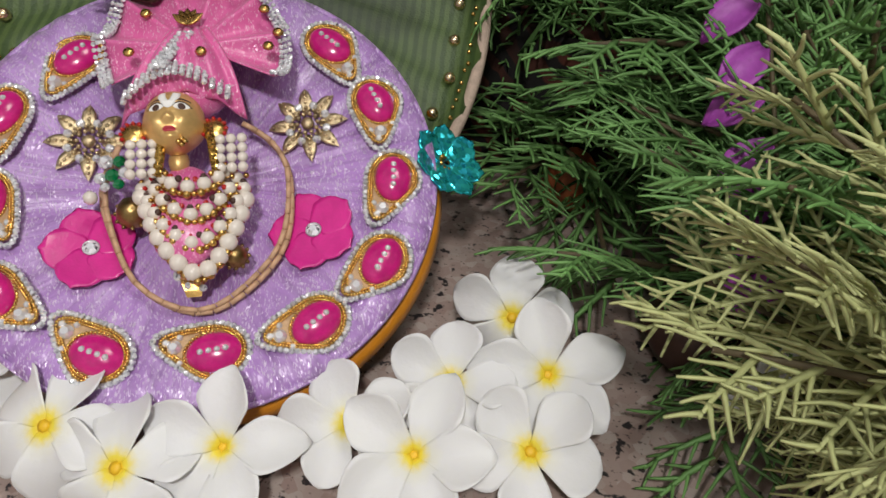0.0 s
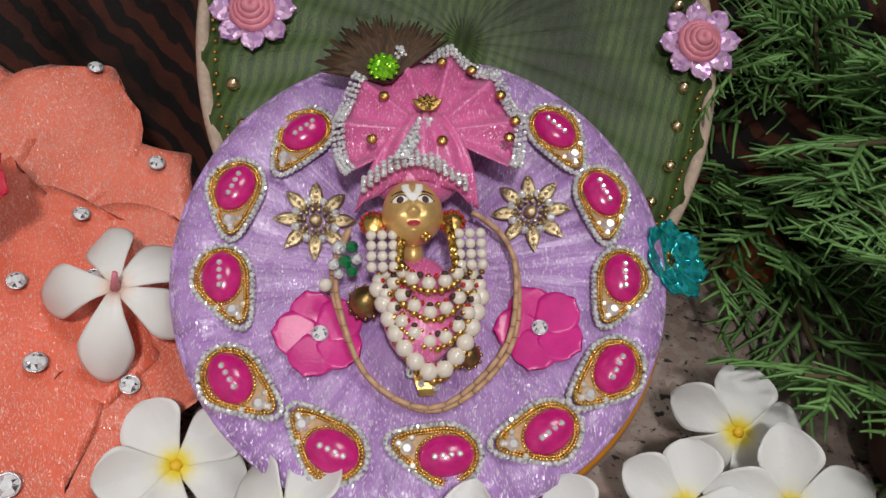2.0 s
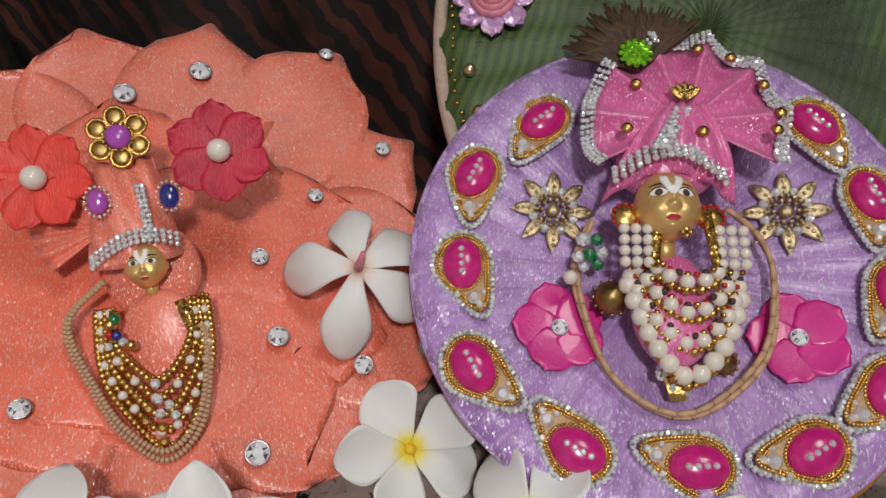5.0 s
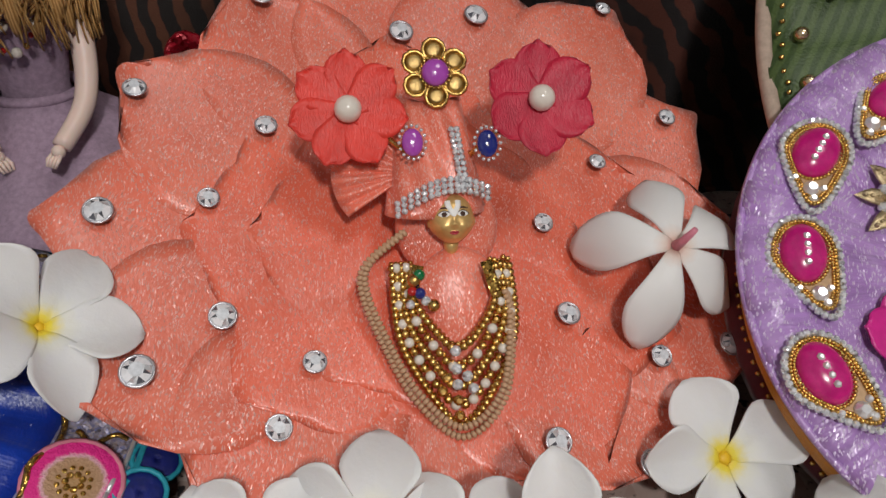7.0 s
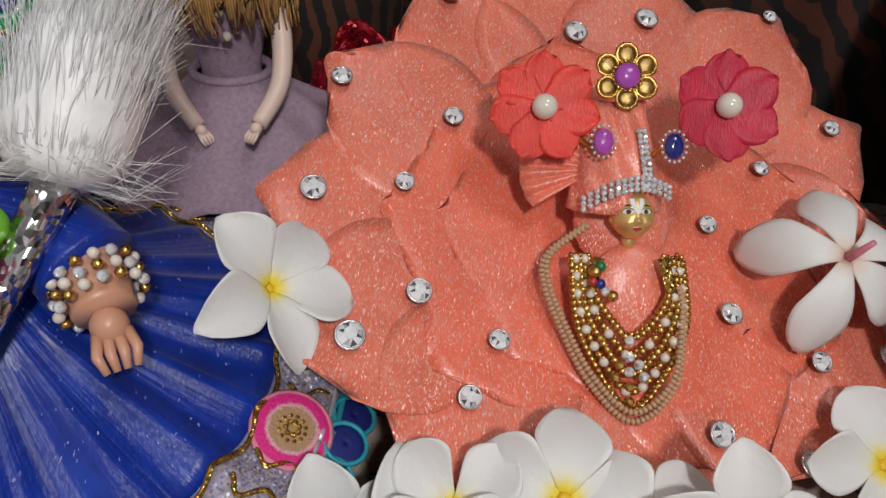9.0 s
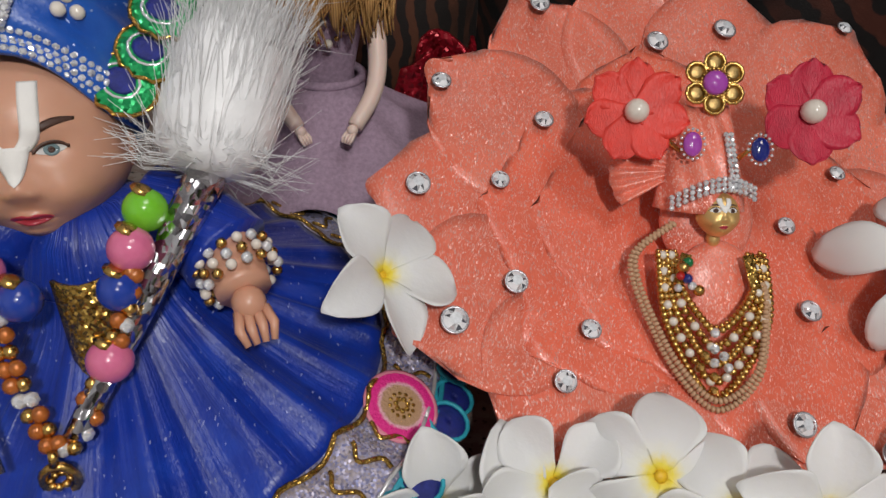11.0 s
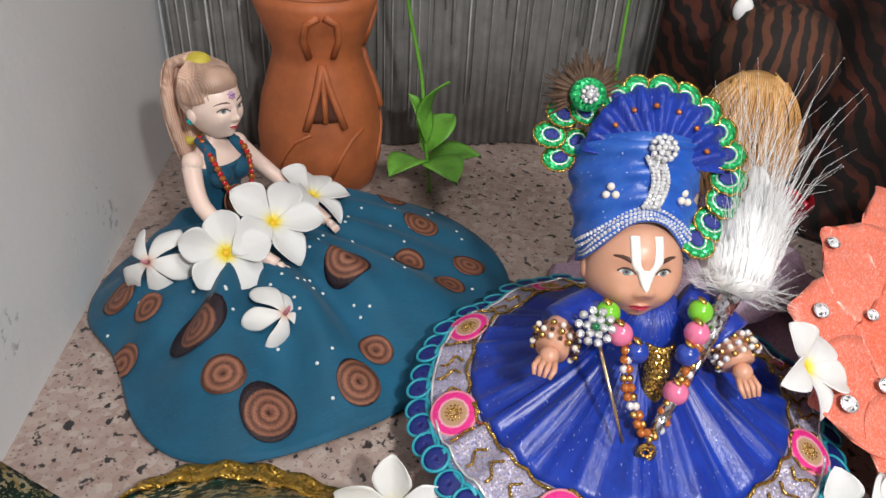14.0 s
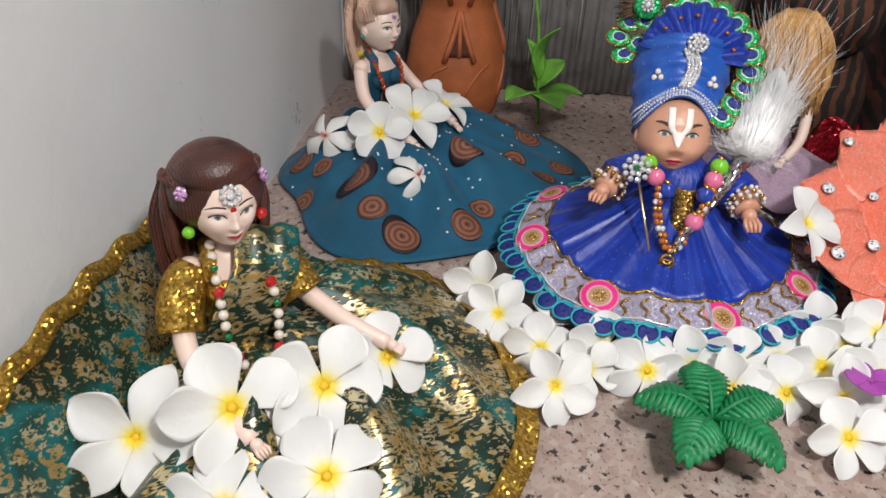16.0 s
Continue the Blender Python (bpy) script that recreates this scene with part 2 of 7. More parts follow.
GRANITE = granite()
GOLD_FACE = plain("painted_brass", (0.80, 0.52, 0.20), 0.38, 0.55, 0.15, 200, 0.05)
PAINT = wall_paint()
CEIL = plain("ceiling_paint", (0.7, 0.7, 0.7), 0.8, vary=0.05, scale=5)
MAT_GREY = plain("grey_woven_mat", (0.21, 0.205, 0.20), 0.75, vary=0.3, scale=40, bump=0.4)
MAT_PALE = plain("pale_mat_thread", (0.5, 0.5, 0.49), 0.6, vary=0.3, scale=70)
TIGER = stripes("tiger_print_cloth", (0.008, 0.005, 0.005), (0.085, 0.020, 0.010), 24, 7.0, (0.45, 0.62), "DIAGONAL")
PLUSH = stripes("tiger_print_plush", (0.01, 0.006, 0.005), (0.10, 0.032, 0.014), 30, 5.0, (0.5, 0.66), "X")
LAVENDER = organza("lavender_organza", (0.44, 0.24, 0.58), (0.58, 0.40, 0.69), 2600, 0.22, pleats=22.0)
PEACH = organza("peach_organza", (0.85, 0.155, 0.085), (0.88, 0.215, 0.13), 3600, 0.2)
PEACH_PALE = organza("pale_peach_organza", (0.81, 0.175, 0.105), (0.85, 0.26, 0.175), 3600, 0.24)
PINK_SATIN = organza("pink_satin", (0.66, 0.12, 0.33), (0.74, 0.22, 0.44), 3200, 0.14)
MAGENTA = plain("magenta_stone", (0.60, 0.014, 0.20), 0.2, vary=0.25, scale=220, bump=0.05, coat=0.4)
MAGENTA_FELT = plain("magenta_petal_film", (0.68, 0.025, 0.27), 0.25, vary=0.15, scale=120, bump=0.15, coat=0.4)
RED_FELT = cloth("red_organza_petal", (0.74, 0.045, 0.03), 1600, 0.15, 0.45, 0.2, 60)
CRIMSON_FELT = cloth("crimson_organza_petal", (0.5, 0.008, 0.04), 1600, 0.15, 0.45, 0.25, 60)
GOLD = plain("gold_metal", (0.72, 0.45, 0.14), 0.26, 1.0, 0.3, 200, 0.15)
GOLD_PALE = plain("pale_gold_metal", (0.85, 0.68, 0.42), 0.22, 1.0, 0.2, 200, 0.1)
BROOCH_GOLD = plain("worn_brooch_gold", (0.66, 0.52, 0.31), 0.34, 0.85, 0.35, 300, 0.3)
ANTIQUE = plain("antique_brass", (0.42, 0.28, 0.11), 0.3, 1.0, 0.4, 200, 0.2)
BEIGE_SATIN = plain("beige_backing", (0.46, 0.30, 0.17), 0.4, 0.5, vary=0.3, scale=250, bump=0.4)
ZARI = glitter("gold_zari", (0.75, 0.48, 0.12), (0.28, 0.15, 0.03), 1100)
SILVER = plain("rhinestone_silver", (0.9, 0.9, 0.92), 0.16, 0.55, 0.15, 300, 0.0)
CRYSTAL = glitter("cut_crystal", (0.98, 0.98, 1.0), (0.58, 0.59, 0.62), 900, 0.16, 0.35)
# flash and shade of the cut stones, put into fixed facet colours
STONE_FLASH_TABLE = plain("stone_flash_table", (0.72, 0.74, 0.78), 0.35, 0.0, 0.3, 500, 0.0)
STONE_SHADE = plain("stone_shaded_facet", (0.16, 0.17, 0.20), 0.08, 0.4, 0.3, 500, 0.0)
STONE_FLASH = plain("stone_flash_facet", (0.90, 0.91, 0.94), 0.28, 0.0, 0.1, 500, 0.0)
DARK_SILVER = plain("claw_silver", (0.62, 0.62, 0.66), 0.3, 0.8, 0.3, 300, 0.0)
PEARL = plain("pearl", (0.76, 0.69, 0.61), 0.18, 0.0, 0.06, 100, 0.0, coat=0.8)
WOOD_BEAD = plain("tulsi_wood_bead", (0.60, 0.37, 0.22), 0.6, 0.0, 0.25, 300, 0.2)
PETAL = by_radius("plumeria_petal", [(0.0, (0.86, 0.56, 0.02)), (0.13, (0.86, 0.68, 0.06)), (0.25, (0.77, 0.76, 0.66)), (0.4, (0.75, 0.75, 0.735)), (1.0, (0.73, 0.73, 0.72))], 0.55, 30.0, 220, 0.35, 0.22)
PETAL_BACK = by_radius("plumeria_petal_back", [(0.0, (0.62, 0.36, 0.28)), (0.12, (0.74, 0.62, 0.55)), (0.22, (0.76, 0.75, 0.73)), (1.0, (0.78, 0.78, 0.77))], 0.5, 30.0, 160, 0.12, 0.12)
THROAT = plain("plumeria_throat", (0.85, 0.52, 0.02), 0.5, vary=0.15, scale=200)
SKIN = plain("doll_skin_vinyl", (0.86, 0.655, 0.57), 0.38, vary=0.04, scale=40, bump=0.02, sub=0.1)
SKIN_TAN = plain("doll_tan_vinyl", (0.62, 0.32, 0.215), 0.36, vary=0.06, scale=40, bump=0.02, sub=0.1)
LIP = plain("painted_lips", (0.50, 0.05, 0.075), 0.35, vary=0.1)
BROW = plain("painted_brow", (0.07, 0.03, 0.02), 0.5, vary=0.1)
EYE = plain("painted_eye", (0.20, 0.28, 0.30), 0.2, vary=0.2)
EYE_WHITE = plain("painted_eye_white", (0.7, 0.68, 0.66), 0.25, vary=0.05)
CHALK = plain("white_clay_mark", (0.85, 0.83, 0.8), 0.7, vary=0.06)
HAIR_BROWN = stripes("brown_doll_hair", (0.055, 0.016, 0.012), (0.150, 0.052, 0.038), 260, 1.5, (0.3, 0.8), "X", 0.35)
HAIR_BLOND = stripes("strawberry_doll_hair", (0.60, 0.36, 0.26), (0.78, 0.55, 0.43), 260, 1.5, (0.2, 0.8), "X", 0.35)
HAIR_GOLD = stripes("golden_doll_hair", (0.42, 0.2, 0.06), (0.75, 0.45, 0.18), 300, 1.5, (0.2, 0.8), "X", 0.3)
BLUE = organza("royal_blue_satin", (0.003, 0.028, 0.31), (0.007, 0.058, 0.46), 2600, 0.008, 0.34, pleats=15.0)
BLUE_TURBAN = organza("blue_organza", (0.010, 0.085, 0.44), (0.03, 0.15, 0.56), 2600, 0.008, 0.36)
NET = glitter("gold_on_silver_net", (0.58, 0.50, 0.52), (0.24, 0.25, 0.46), 1300, 0.4, 0.25)
TEAL_THREAD = plain("turquoise_thread", (0.03, 0.36, 0.47), 0.45, vary=0.3, scale=300)
NAVY = plain("navy_embroidery", (0.012, 0.02, 0.2), 0.45, vary=0.4, scale=400, bump=0.5)
HOT_PINK = by_radius("hot_pink_embroidery", [(0.0, (0.42, 0.25, 0.10)), (0.50, (0.46, 0.27, 0.16)), (0.56, (0.78, 0.42, 0.50)), (0.62, (0.74, 0.02, 0.24)), (0.88, (0.74, 0.02, 0.24)), (1.0, (0.82, 0.35, 0.50))], 0.6, 70, 900, 0, 0.8)
TEAL = cloth("teal_crepe", (0.001, 0.085, 0.165), 900, 0.0, 0.75, 0.3, 18)
COPPER = by_radius("copper_print", [(0.0, (0.30, 0.12, 0.07)), (0.12, (0.10, 0.035, 0.025)), (0.3, (0.36, 0.15, 0.09)), (0.42, (0.09, 0.03, 0.02)), (0.6, (0.34, 0.14, 0.085)), (0.74, (0.08, 0.03, 0.02)), (0.88, (0.30, 0.12, 0.07)), (0.97, (0.02, 0.01, 0.015))], 0.5, 62, 900, 0, 0.7, 0.25)
DOT = plain("white_dot_print", (0.75, 0.8, 0.8), 0.5, vary=0.1)
CLAY = plain("terracotta", (0.48, 0.135, 0.045), 0.55, vary=0.25, scale=35, bump=0.25)
HOLLOW_SHADE = plain("vase_hollow_shade", (0.09, 0.025, 0.01), 0.8, vary=0.3)
LEAF = plain("plastic_leaf_green", (0.15, 0.40, 0.05), 0.4, vary=0.3, scale=60, bump=0.2)
PALM = plain("toy_palm_green", (0.012, 0.22, 0.075), 0.4, vary=0.35, scale=120, bump=0.4)
FERN = plain("fern_green", (0.16, 0.33, 0.095), 0.55, vary=0.5, scale=30, bump=0.2)
FERN_DRY = plain("fern_olive", (0.50, 0.53, 0.23), 0.6, vary=0.35, scale=30, bump=0.2)
STEM = plain("thuja_twig", (0.10, 0.075, 0.035), 0.7)
SAREE_GOLD = glitter("gold_brocade_border", (0.70, 0.45, 0.10), (0.33, 0.18, 0.02), 700, 0.3, 0.8)
MAROON = plain("maroon_velvet", (0.12, 0.008, 0.018), 0.75, vary=0.4, scale=60, sheen=0.5)
ORANGE = cloth("orange_satin_rim", (0.62, 0.23, 0.01), 900, 0.2, 0.4, 0.2)
PANEL_GREEN = stripes("green_organza", (0.040, 0.072, 0.018), (0.072, 0.115, 0.030), 70, 1.2, (0.3, 0.7), "X", 0.5)
BEIGE = plain("beige_piping", (0.55, 0.42, 0.33), 0.7, vary=0.2, scale=400, bump=0.6)
LILAC_PAPER = glitter("iridescent_lilac_sequin", (0.55, 0.3, 0.65), (0.75, 0.5, 0.7), 500, 0.3, 0.3)
ROSE = plain("rose_satin", (0.75, 0.25, 0.33), 0.4, vary=0.25, scale=150)
AQUA = glitter("aqua_sequin", (0.02, 0.42, 0.55), (0.05, 0.7, 0.6), 500, 0.15, 0.7)
FEATHER = plain("peacock_feather_brown", (0.10, 0.055, 0.03), 0.6, vary=0.5, scale=200, bump=0.6)
FEATHER_GREEN = glitter("green_zari_lace", (0.01, 0.30, 0.09), (0.03, 0.5, 0.16), 900, 0.3, 0.4)
FEATHER_BLUE = plain("peacock_eye_blue", (0.02, 0.03, 0.25), 0.4, vary=0.4, scale=400, bump=0.5)
LIME_STONE = glitter("lime_crystal", (0.35, 0.8, 0.03), (0.15, 0.5, 0.02), 900, 0.1, 0.5)
WHITE_FIBRE = plain("white_nylon_fibre", (0.85, 0.85, 0.86), 0.4, vary=0.08, scale=80)
LILAC_NET = plain("lilac_tulle", (0.54, 0.38, 0.51), 0.6, vary=0.25, scale=500, bump=0.8)
RED = plain("red_glass_bead", (0.5, 0.015, 0.015), 0.2, vary=0.3, coat=0.6)
GREEN_BEAD = plain("lime_bead", (0.18, 0.55, 0.03), 0.2, vary=0.1, coat=0.6)
PINK_BEAD = plain("pink_bead", (0.72, 0.17, 0.32), 0.2, vary=0.1, coat=0.6)
BLUE_BEAD = plain("blue_bead", (0.015, 0.05, 0.35), 0.2, vary=0.1, coat=0.6)
CORAL = plain("orange_glass_bead", (0.55, 0.16, 0.03), 0.18, 0.4, vary=0.5, scale=300, coat=0.6)
EMERALD = plain("emerald_stone", (0.0, 0.17, 0.05), 0.1, vary=0.3, coat=1.0)
SAPPHIRE = plain("sapphire_stone", (0.01, 0.02, 0.2), 0.1, vary=0.3, coat=1.0)
PURPLE = plain("purple_stone", (0.42, 0.07, 0.45), 0.15, vary=0.15, coat=1.0)
PURPLE_PETAL = plain("purple_orchid_petal", (0.40, 0.07, 0.42), 0.5, vary=0.3, scale=60)
BARK = plain("dark_brown_wood", (0.07, 0.03, 0.02), 0.6, vary=0.4)
YELLOW_BAND = plain("yellow_hair_band", (0.62, 0.50, 0.06), 0.6, vary=0.2)


def brocade():
    """Dark green saree cloth with teal patches, woven gold sprigs and lines of gold leaves."""
    m, t, p = nodes_of("green_brocade")
    base = ramp(t, noise_tex(t, 26, 3).outputs[0], [(0.36, (0.006, 0.016, 0.010)), (0.50, (0.008, 0.034, 0.021)), (0.57, (0.004, 0.115, 0.115)), (0.64, (0.006, 0.060, 0.052)), (0.70, (0.008, 0.022, 0.014))])
    c = t.nodes.new("ShaderNodeTexCoord")

    def threads(scale, stretch, turn, distort):
        mp = t.nodes.new("ShaderNodeMapping")
        mp.inputs["Scale"].default_value, mp.inputs["Rotation"].default_value = (1, stretch, 1), (0, 0, turn)
        t.links.new(c.outputs["Object"], mp.inputs[0])
        n = t.nodes.new("ShaderNodeTexNoise")
        n.inputs["Scale"].default_value, n.inputs["Detail"].default_value, n.inputs["Distortion"].default_value = scale, 3, distort
        t.links.new(mp.outputs[0], n.inputs["Vector"])
        return n.outputs[0]
    v = t.nodes.new("ShaderNodeTexVoronoi")
    v.inputs["Scale"].default_value = 120
    t.links.new(c.outputs["Object"], v.inputs["Vector"])
    ring = ramp(t, v.outputs["Distance"], [(0.12, (0.4, 0.4, 0.4)), (0.22, (1, 1, 1)), (0.36, (1, 1, 1)), (0.55, (0.5, 0.5, 0.5))])
    sprig = ramp(t, mixed(t, threads(430, 0.32, 0.5, 1.2), ring, 0.6, "MULTIPLY"), [(0.425, (0, 0, 0)), (0.45, (1, 1, 1))])
    w = t.nodes.new("ShaderNodeTexWave")
    w.wave_type, w.bands_direction = "BANDS", "DIAGONAL"
    w.inputs["Scale"].default_value, w.inputs["Distortion"].default_value, w.inputs["Detail"].default_value = 9, 2.5, 1
    t.links.new(c.outputs["Object"], w.inputs["Vector"])
    rows = ramp(t, w.outputs["Color"], [(0.80, (0, 0, 0)), (0.90, (1, 1, 1))])
    leaf = ramp(t, threads(420, 0.3, 1.1, 1.0), [(0.46, (0, 0, 0)), (0.50, (1, 1, 1))])
    mask = mixed(t, sprig, leaf, rows)
    gold = ramp(t, threads(90, 1.0, 0.0, 0.5), [(0.4, (0.62, 0.42, 0.14)), (0.6, (0.78, 0.68, 0.44))])
    t.links.new(mixed(t, base, gold, mask), p.inputs["Base Color"])
    t.links.new(mixed(t, (0.0, 0.0, 0.0), (0.85, 0.85, 0.85), mask), p.inputs["Metallic"])
    p.inputs["Roughness"].default_value = 0.34
    bumped(t, p, mixed(t, mask, threads(1500, 0.2, 0.5, 0.0), 0.4), 0.7)
    return m


SAREE = brocade()


# ---- mesh tools ----
class Geo:
    """Collects closed shapes and makes one mesh object of them."""

    def __init__(self):
        self.v, self.f, self.m = [], [], []

    def add(self, verts, faces, mi=0, at=None):
        k = len(self.v)
        if at is not None:
            verts = [at @ Vector(p) for p in verts]
        self.v += [tuple(p) for p in verts]
        self.f += [tuple(i + k for i in q) for q in faces]
        self.m += [mi] * len(faces)
        return self

    def ball(self, c=(0, 0, 0), r=0.01, seg=10, rings=6, mi=0, at=None):
        rx, ry, rz = (r, r, r) if isinstance(r, (int, float)) else r
        vs = [(c[0], c[1], c[2] + rz)]
        for i in range(1, rings):
            a = math.pi * i / rings
            for j in range(seg):
                b = 2 * math.pi * j / seg
                vs.append((c[0] + rx * math.sin(a) * math.cos(b), c[1] + ry * math.sin(a) * math.sin(b), c[2] + rz * math.cos(a)))
        vs.append((c[0], c[1], c[2] - rz))
        fs = [(0, 1 + j, 1 + (j + 1) % seg) for j in range(seg)]
        for i in range(rings - 2):
            for j in range(seg):
                a, b = 1 + i * seg + j, 1 + i * seg + (j + 1) % seg
                fs.append((a, a + seg, b + seg, b))
        k = 1 + (rings - 2) * seg
        fs += [(k + j, len(vs) - 1, k + (j + 1) % seg) for j in range(seg)]
        return self.add(vs, fs, mi, at)

    def lathe(self, profile, seg=24, mi=0, at=None, squash=1.0):
        """profile: (radius, height) from bottom to top, closed with caps."""
        vs, fs = [], []
        for r, z in profile:
            vs += [(r * math.cos(2 * math.pi * j / seg), squash * r * math.sin(2 * math.pi * j / seg), z) for j in range(seg)]
        for i in range(len(profile) - 1):
            for j in range(seg):
                a, b = i * seg + j, i * seg + (j + 1) % seg
                fs.append((a, b, b + seg, a + seg))
        fs.append(tuple(reversed(range(seg))))
        fs.append(tuple(range(len(vs) - seg, len(vs))))
        return self.add(vs, fs, mi, at)

    def tube(self, pts, r, seg=8, mi=0, at=None, closed=False):
        pts = [Vector(p) for p in pts]
        n = len(pts)
        rs = r if isinstance(r, (list, tuple)) else [r] * n
        vs, fs, side = [], [], None
        for i, p in enumerate(pts):
            a = pts[(i - 1) % n] if closed or i else p
            b = pts[(i + 1) % n] if closed or i < n - 1 else p
            d = (b - a).normalized()
            if side is None:
                side = d.orthogonal().normalized()
            side = (side - d * side.dot(d)).normalized()
            up = d.cross(side)
            vs += [p + rs[i] * (math.cos(2 * math.pi * j / seg) * side + math.sin(2 * math.pi * j / seg) * up) for j in range(seg)]
        for i in range(n if closed else n - 1):
            for j in range(seg):
                a, b = i * seg + j, i * seg + (j + 1) % seg
                c, d = ((i + 1) % n) * seg + (j + 1) % seg, ((i + 1) % n) * seg + j
                fs.append((a, b, c, d))
        if not closed:
            fs.append(tuple(reversed(range(seg))))
            fs.append(tuple(range((n - 1) * seg, n * seg)))
        return self.add(vs, fs, mi, at)

    def sheet(self, fn, nu, nv, thick=0.0006, mi=0, at=None, wrap=False):
        """A sheet with thickness from fn(u, v), u and v from 0 to 1; wrap closes it round in u."""
        mu = nu if wrap else nu + 1
        g = np.array([[fn(i / nu, j / nv) for j in range(nv + 1)] for i in range(mu)], float)
        du = (np.roll(g, -1, 0) - np.roll(g, 1, 0)) if wrap else np.gradient(g, axis=0)
        dv = np.gradient(g, axis=1)
        nn = np.cross(du, dv)
        nn /= np.linalg.norm(nn, axis=2, keepdims=True) + 1e-12
        vs = [tuple(p) for p in (g + nn * thick / 2).reshape(-1, 3)] + [tuple(p) for p in (g - nn * thick / 2).reshape(-1, 3)]
        h, w, fs = mu * (nv + 1), nv + 1, []
        for i in range(nu):
            k = (i + 1) % mu
            for j in range(nv):
                a, b, c, d = i * w + j, k * w + j, k * w + j + 1, i * w + j + 1
                fs += [(a, b, c, d), (d + h, c + h, b + h, a + h)]
            fs.append((i * w, i * w + h, k * w + h, k * w))
            fs.append((i * w + nv, k * w + nv, k * w + nv + h, i * w + nv + h))
        if not wrap:
            for j in range(nv):
                fs.append((j, j + 1, j + 1 + h, j + h))
                e = nu * w + j
                fs.append((e, e + h, e + 1 + h, e + 1))
        return self.add(vs, fs, mi, at)

    def box(self, a, b, mi=0, at=None):
        (x0, y0, z0), (x1, y1, z1) = a, b
        vs = [(x, y, z) for z in (z0, z1) for y in (y0, y1) for x in (x0, x1)]
        return self.add(vs, [(0, 2, 3, 1), (4, 5, 7, 6), (0, 1, 5, 4), (2, 6, 7, 3), (0, 4, 6, 2), (1, 3, 7, 5)], mi, at)

    def gem(self, r, h, seg=8, mi=0, at=None):
        """A cut stone: girdle, sloped crown and flat table."""
        vs = [(r * math.cos(2 * math.pi * j / seg), r * math.sin(2 * math.pi * j / seg), 0) for j in range(seg)]
        vs += [(r * 0.95 * math.cos(2 * math.pi * (j + 0.5) / seg), r * 0.95 * math.sin(2 * math.pi * (j + 0.5) / seg), h * 0.4) for j in range(seg)]
        vs += [(r * 0.5 * math.cos(2 * math.pi * j / seg), r * 0.5 * math.sin(2 * math.pi * j / seg), h) for j in range(seg)]
        fs = []
        for k in (0, seg):
            for j in range(seg):
                n = (j + 1) % seg
                if k == 0:
                    fs += [(j, n, seg + j), (seg + j, n, seg + n)]
                else:
                    fs += [(seg + j, seg + n, 2 * seg + n), (seg + j, 2 * seg + n, 2 * seg + j)]
        fs.append(tuple(range(2 * seg, 3 * seg)))
        fs.append(tuple(reversed(range(seg))))
        return self.add(vs, fs, mi, at)

    def mesh(self, name, mats, smooth=True):
        me = bpy.data.meshes.new(name)
        me.from_pydata(self.v, [], self.f)
        for m in (mats if isinstance(mats, (list, tuple)) else [mats]):
            me.materials.append(m)
        me.polygons.foreach_set("material_index", self.m)
        me.polygons.foreach_set("use_smooth", [smooth] * len(self.f))
        me.update()
        return me


FINE = {"lace", "band", "rhinestone_band", "rhinestone_strip", "stone_edge", "barb_tuft", "tail_setting", "fibre_mass", "stone_dots", "medallion_centre", "jewel", "pendant", "lime_crystal", "round_brooch", "crown_brooch"}


def part(name, geo, mats, parent=None, label="", m=None, smooth=True):
    """One mesh object of a Geo (or of a mesh that is shared) under a thing or a part."""
    me = geo if isinstance(geo, bpy.types.Mesh) else geo.mesh(name, mats, smooth)
    ob = new(name, me)
    ob.parent = parent
    if m is not None:
        ob.matrix_basis = m
    return tagged(ob, label, kind="stuff" if name in FINE else "")


def thing(name, label, category, m=None, group="", kind=""):
    ob = new(name)
    ob.empty_display_size = 0.01
    if m is not None:
        ob.matrix_basis = m
    return tagged(ob, label, category, group, kind)


def base(c, x, y, n):
    m = Matrix((x, y, n)).transposed().to_4x4()
    m.translation = Vector(c)
    return m


def facing(p, ahead, up=(0, 0, 1)):
    """A pose at p whose z looks along ahead and whose y leans towards up."""
    z = Vector(ahead).normalized()
    x = Vector(up).cross(z).normalized()
    return base(p, x, z.cross(x), z)


def upright(p, ahead):
    """A pose at p standing up, whose -y looks along ahead."""
    y = -Vector((ahead[0], ahead[1], 0)).normalized()
    return base(p, y.cross(Vector((0, 0, 1))), y, Vector((0, 0, 1)))


def arc(pts, n=8):
    """A smooth line through the points."""
    pts, out = [Vector(p) for p in pts], []
    for i in range(len(pts) - 1):
        a, b, c, d = pts[max(i - 1, 0)], pts[i], pts[i + 1], pts[min(i + 2, len(pts) - 1)]
        for k in range(n):
            t = k / n
            out.append(0.5 * (2 * b + (c - a) * t + (2 * a - 5 * b + 4 * c - d) * t * t + (3 * b - a - 3 * c + d) * t ** 3))
    return out + [pts[-1]]


def spaced(line, step):
    """Places at even steps along a line."""
    out, left = [line[0]], step
    for a, b in zip(line, line[1:]):
        d = (b - a).length
        while d > 0 and left <= d:
            a = a + (b - a) * (left / d)
            d -= left
            left = step
            out.append(a)
        left -= d
    return out


def bead_mesh(name, r, mat, seg=8, rings=5):
    return Geo().ball((0, 0, 0), r, seg, rings).mesh(name, mat)


def string_of(parent, line, step, meshes, name="bead", wire=None):
    """Beads of the given meshes in turn along a line, each a part; wire is the thread's mesh material."""
    for i, p in enumerate(spaced(line, step)):
        part(name, meshes[i % len(meshes)], None, parent, m=Matrix.Translation(p))
    if wire:
        part("thread", Geo().tube(line, step * 0.12, 5), wire, parent)


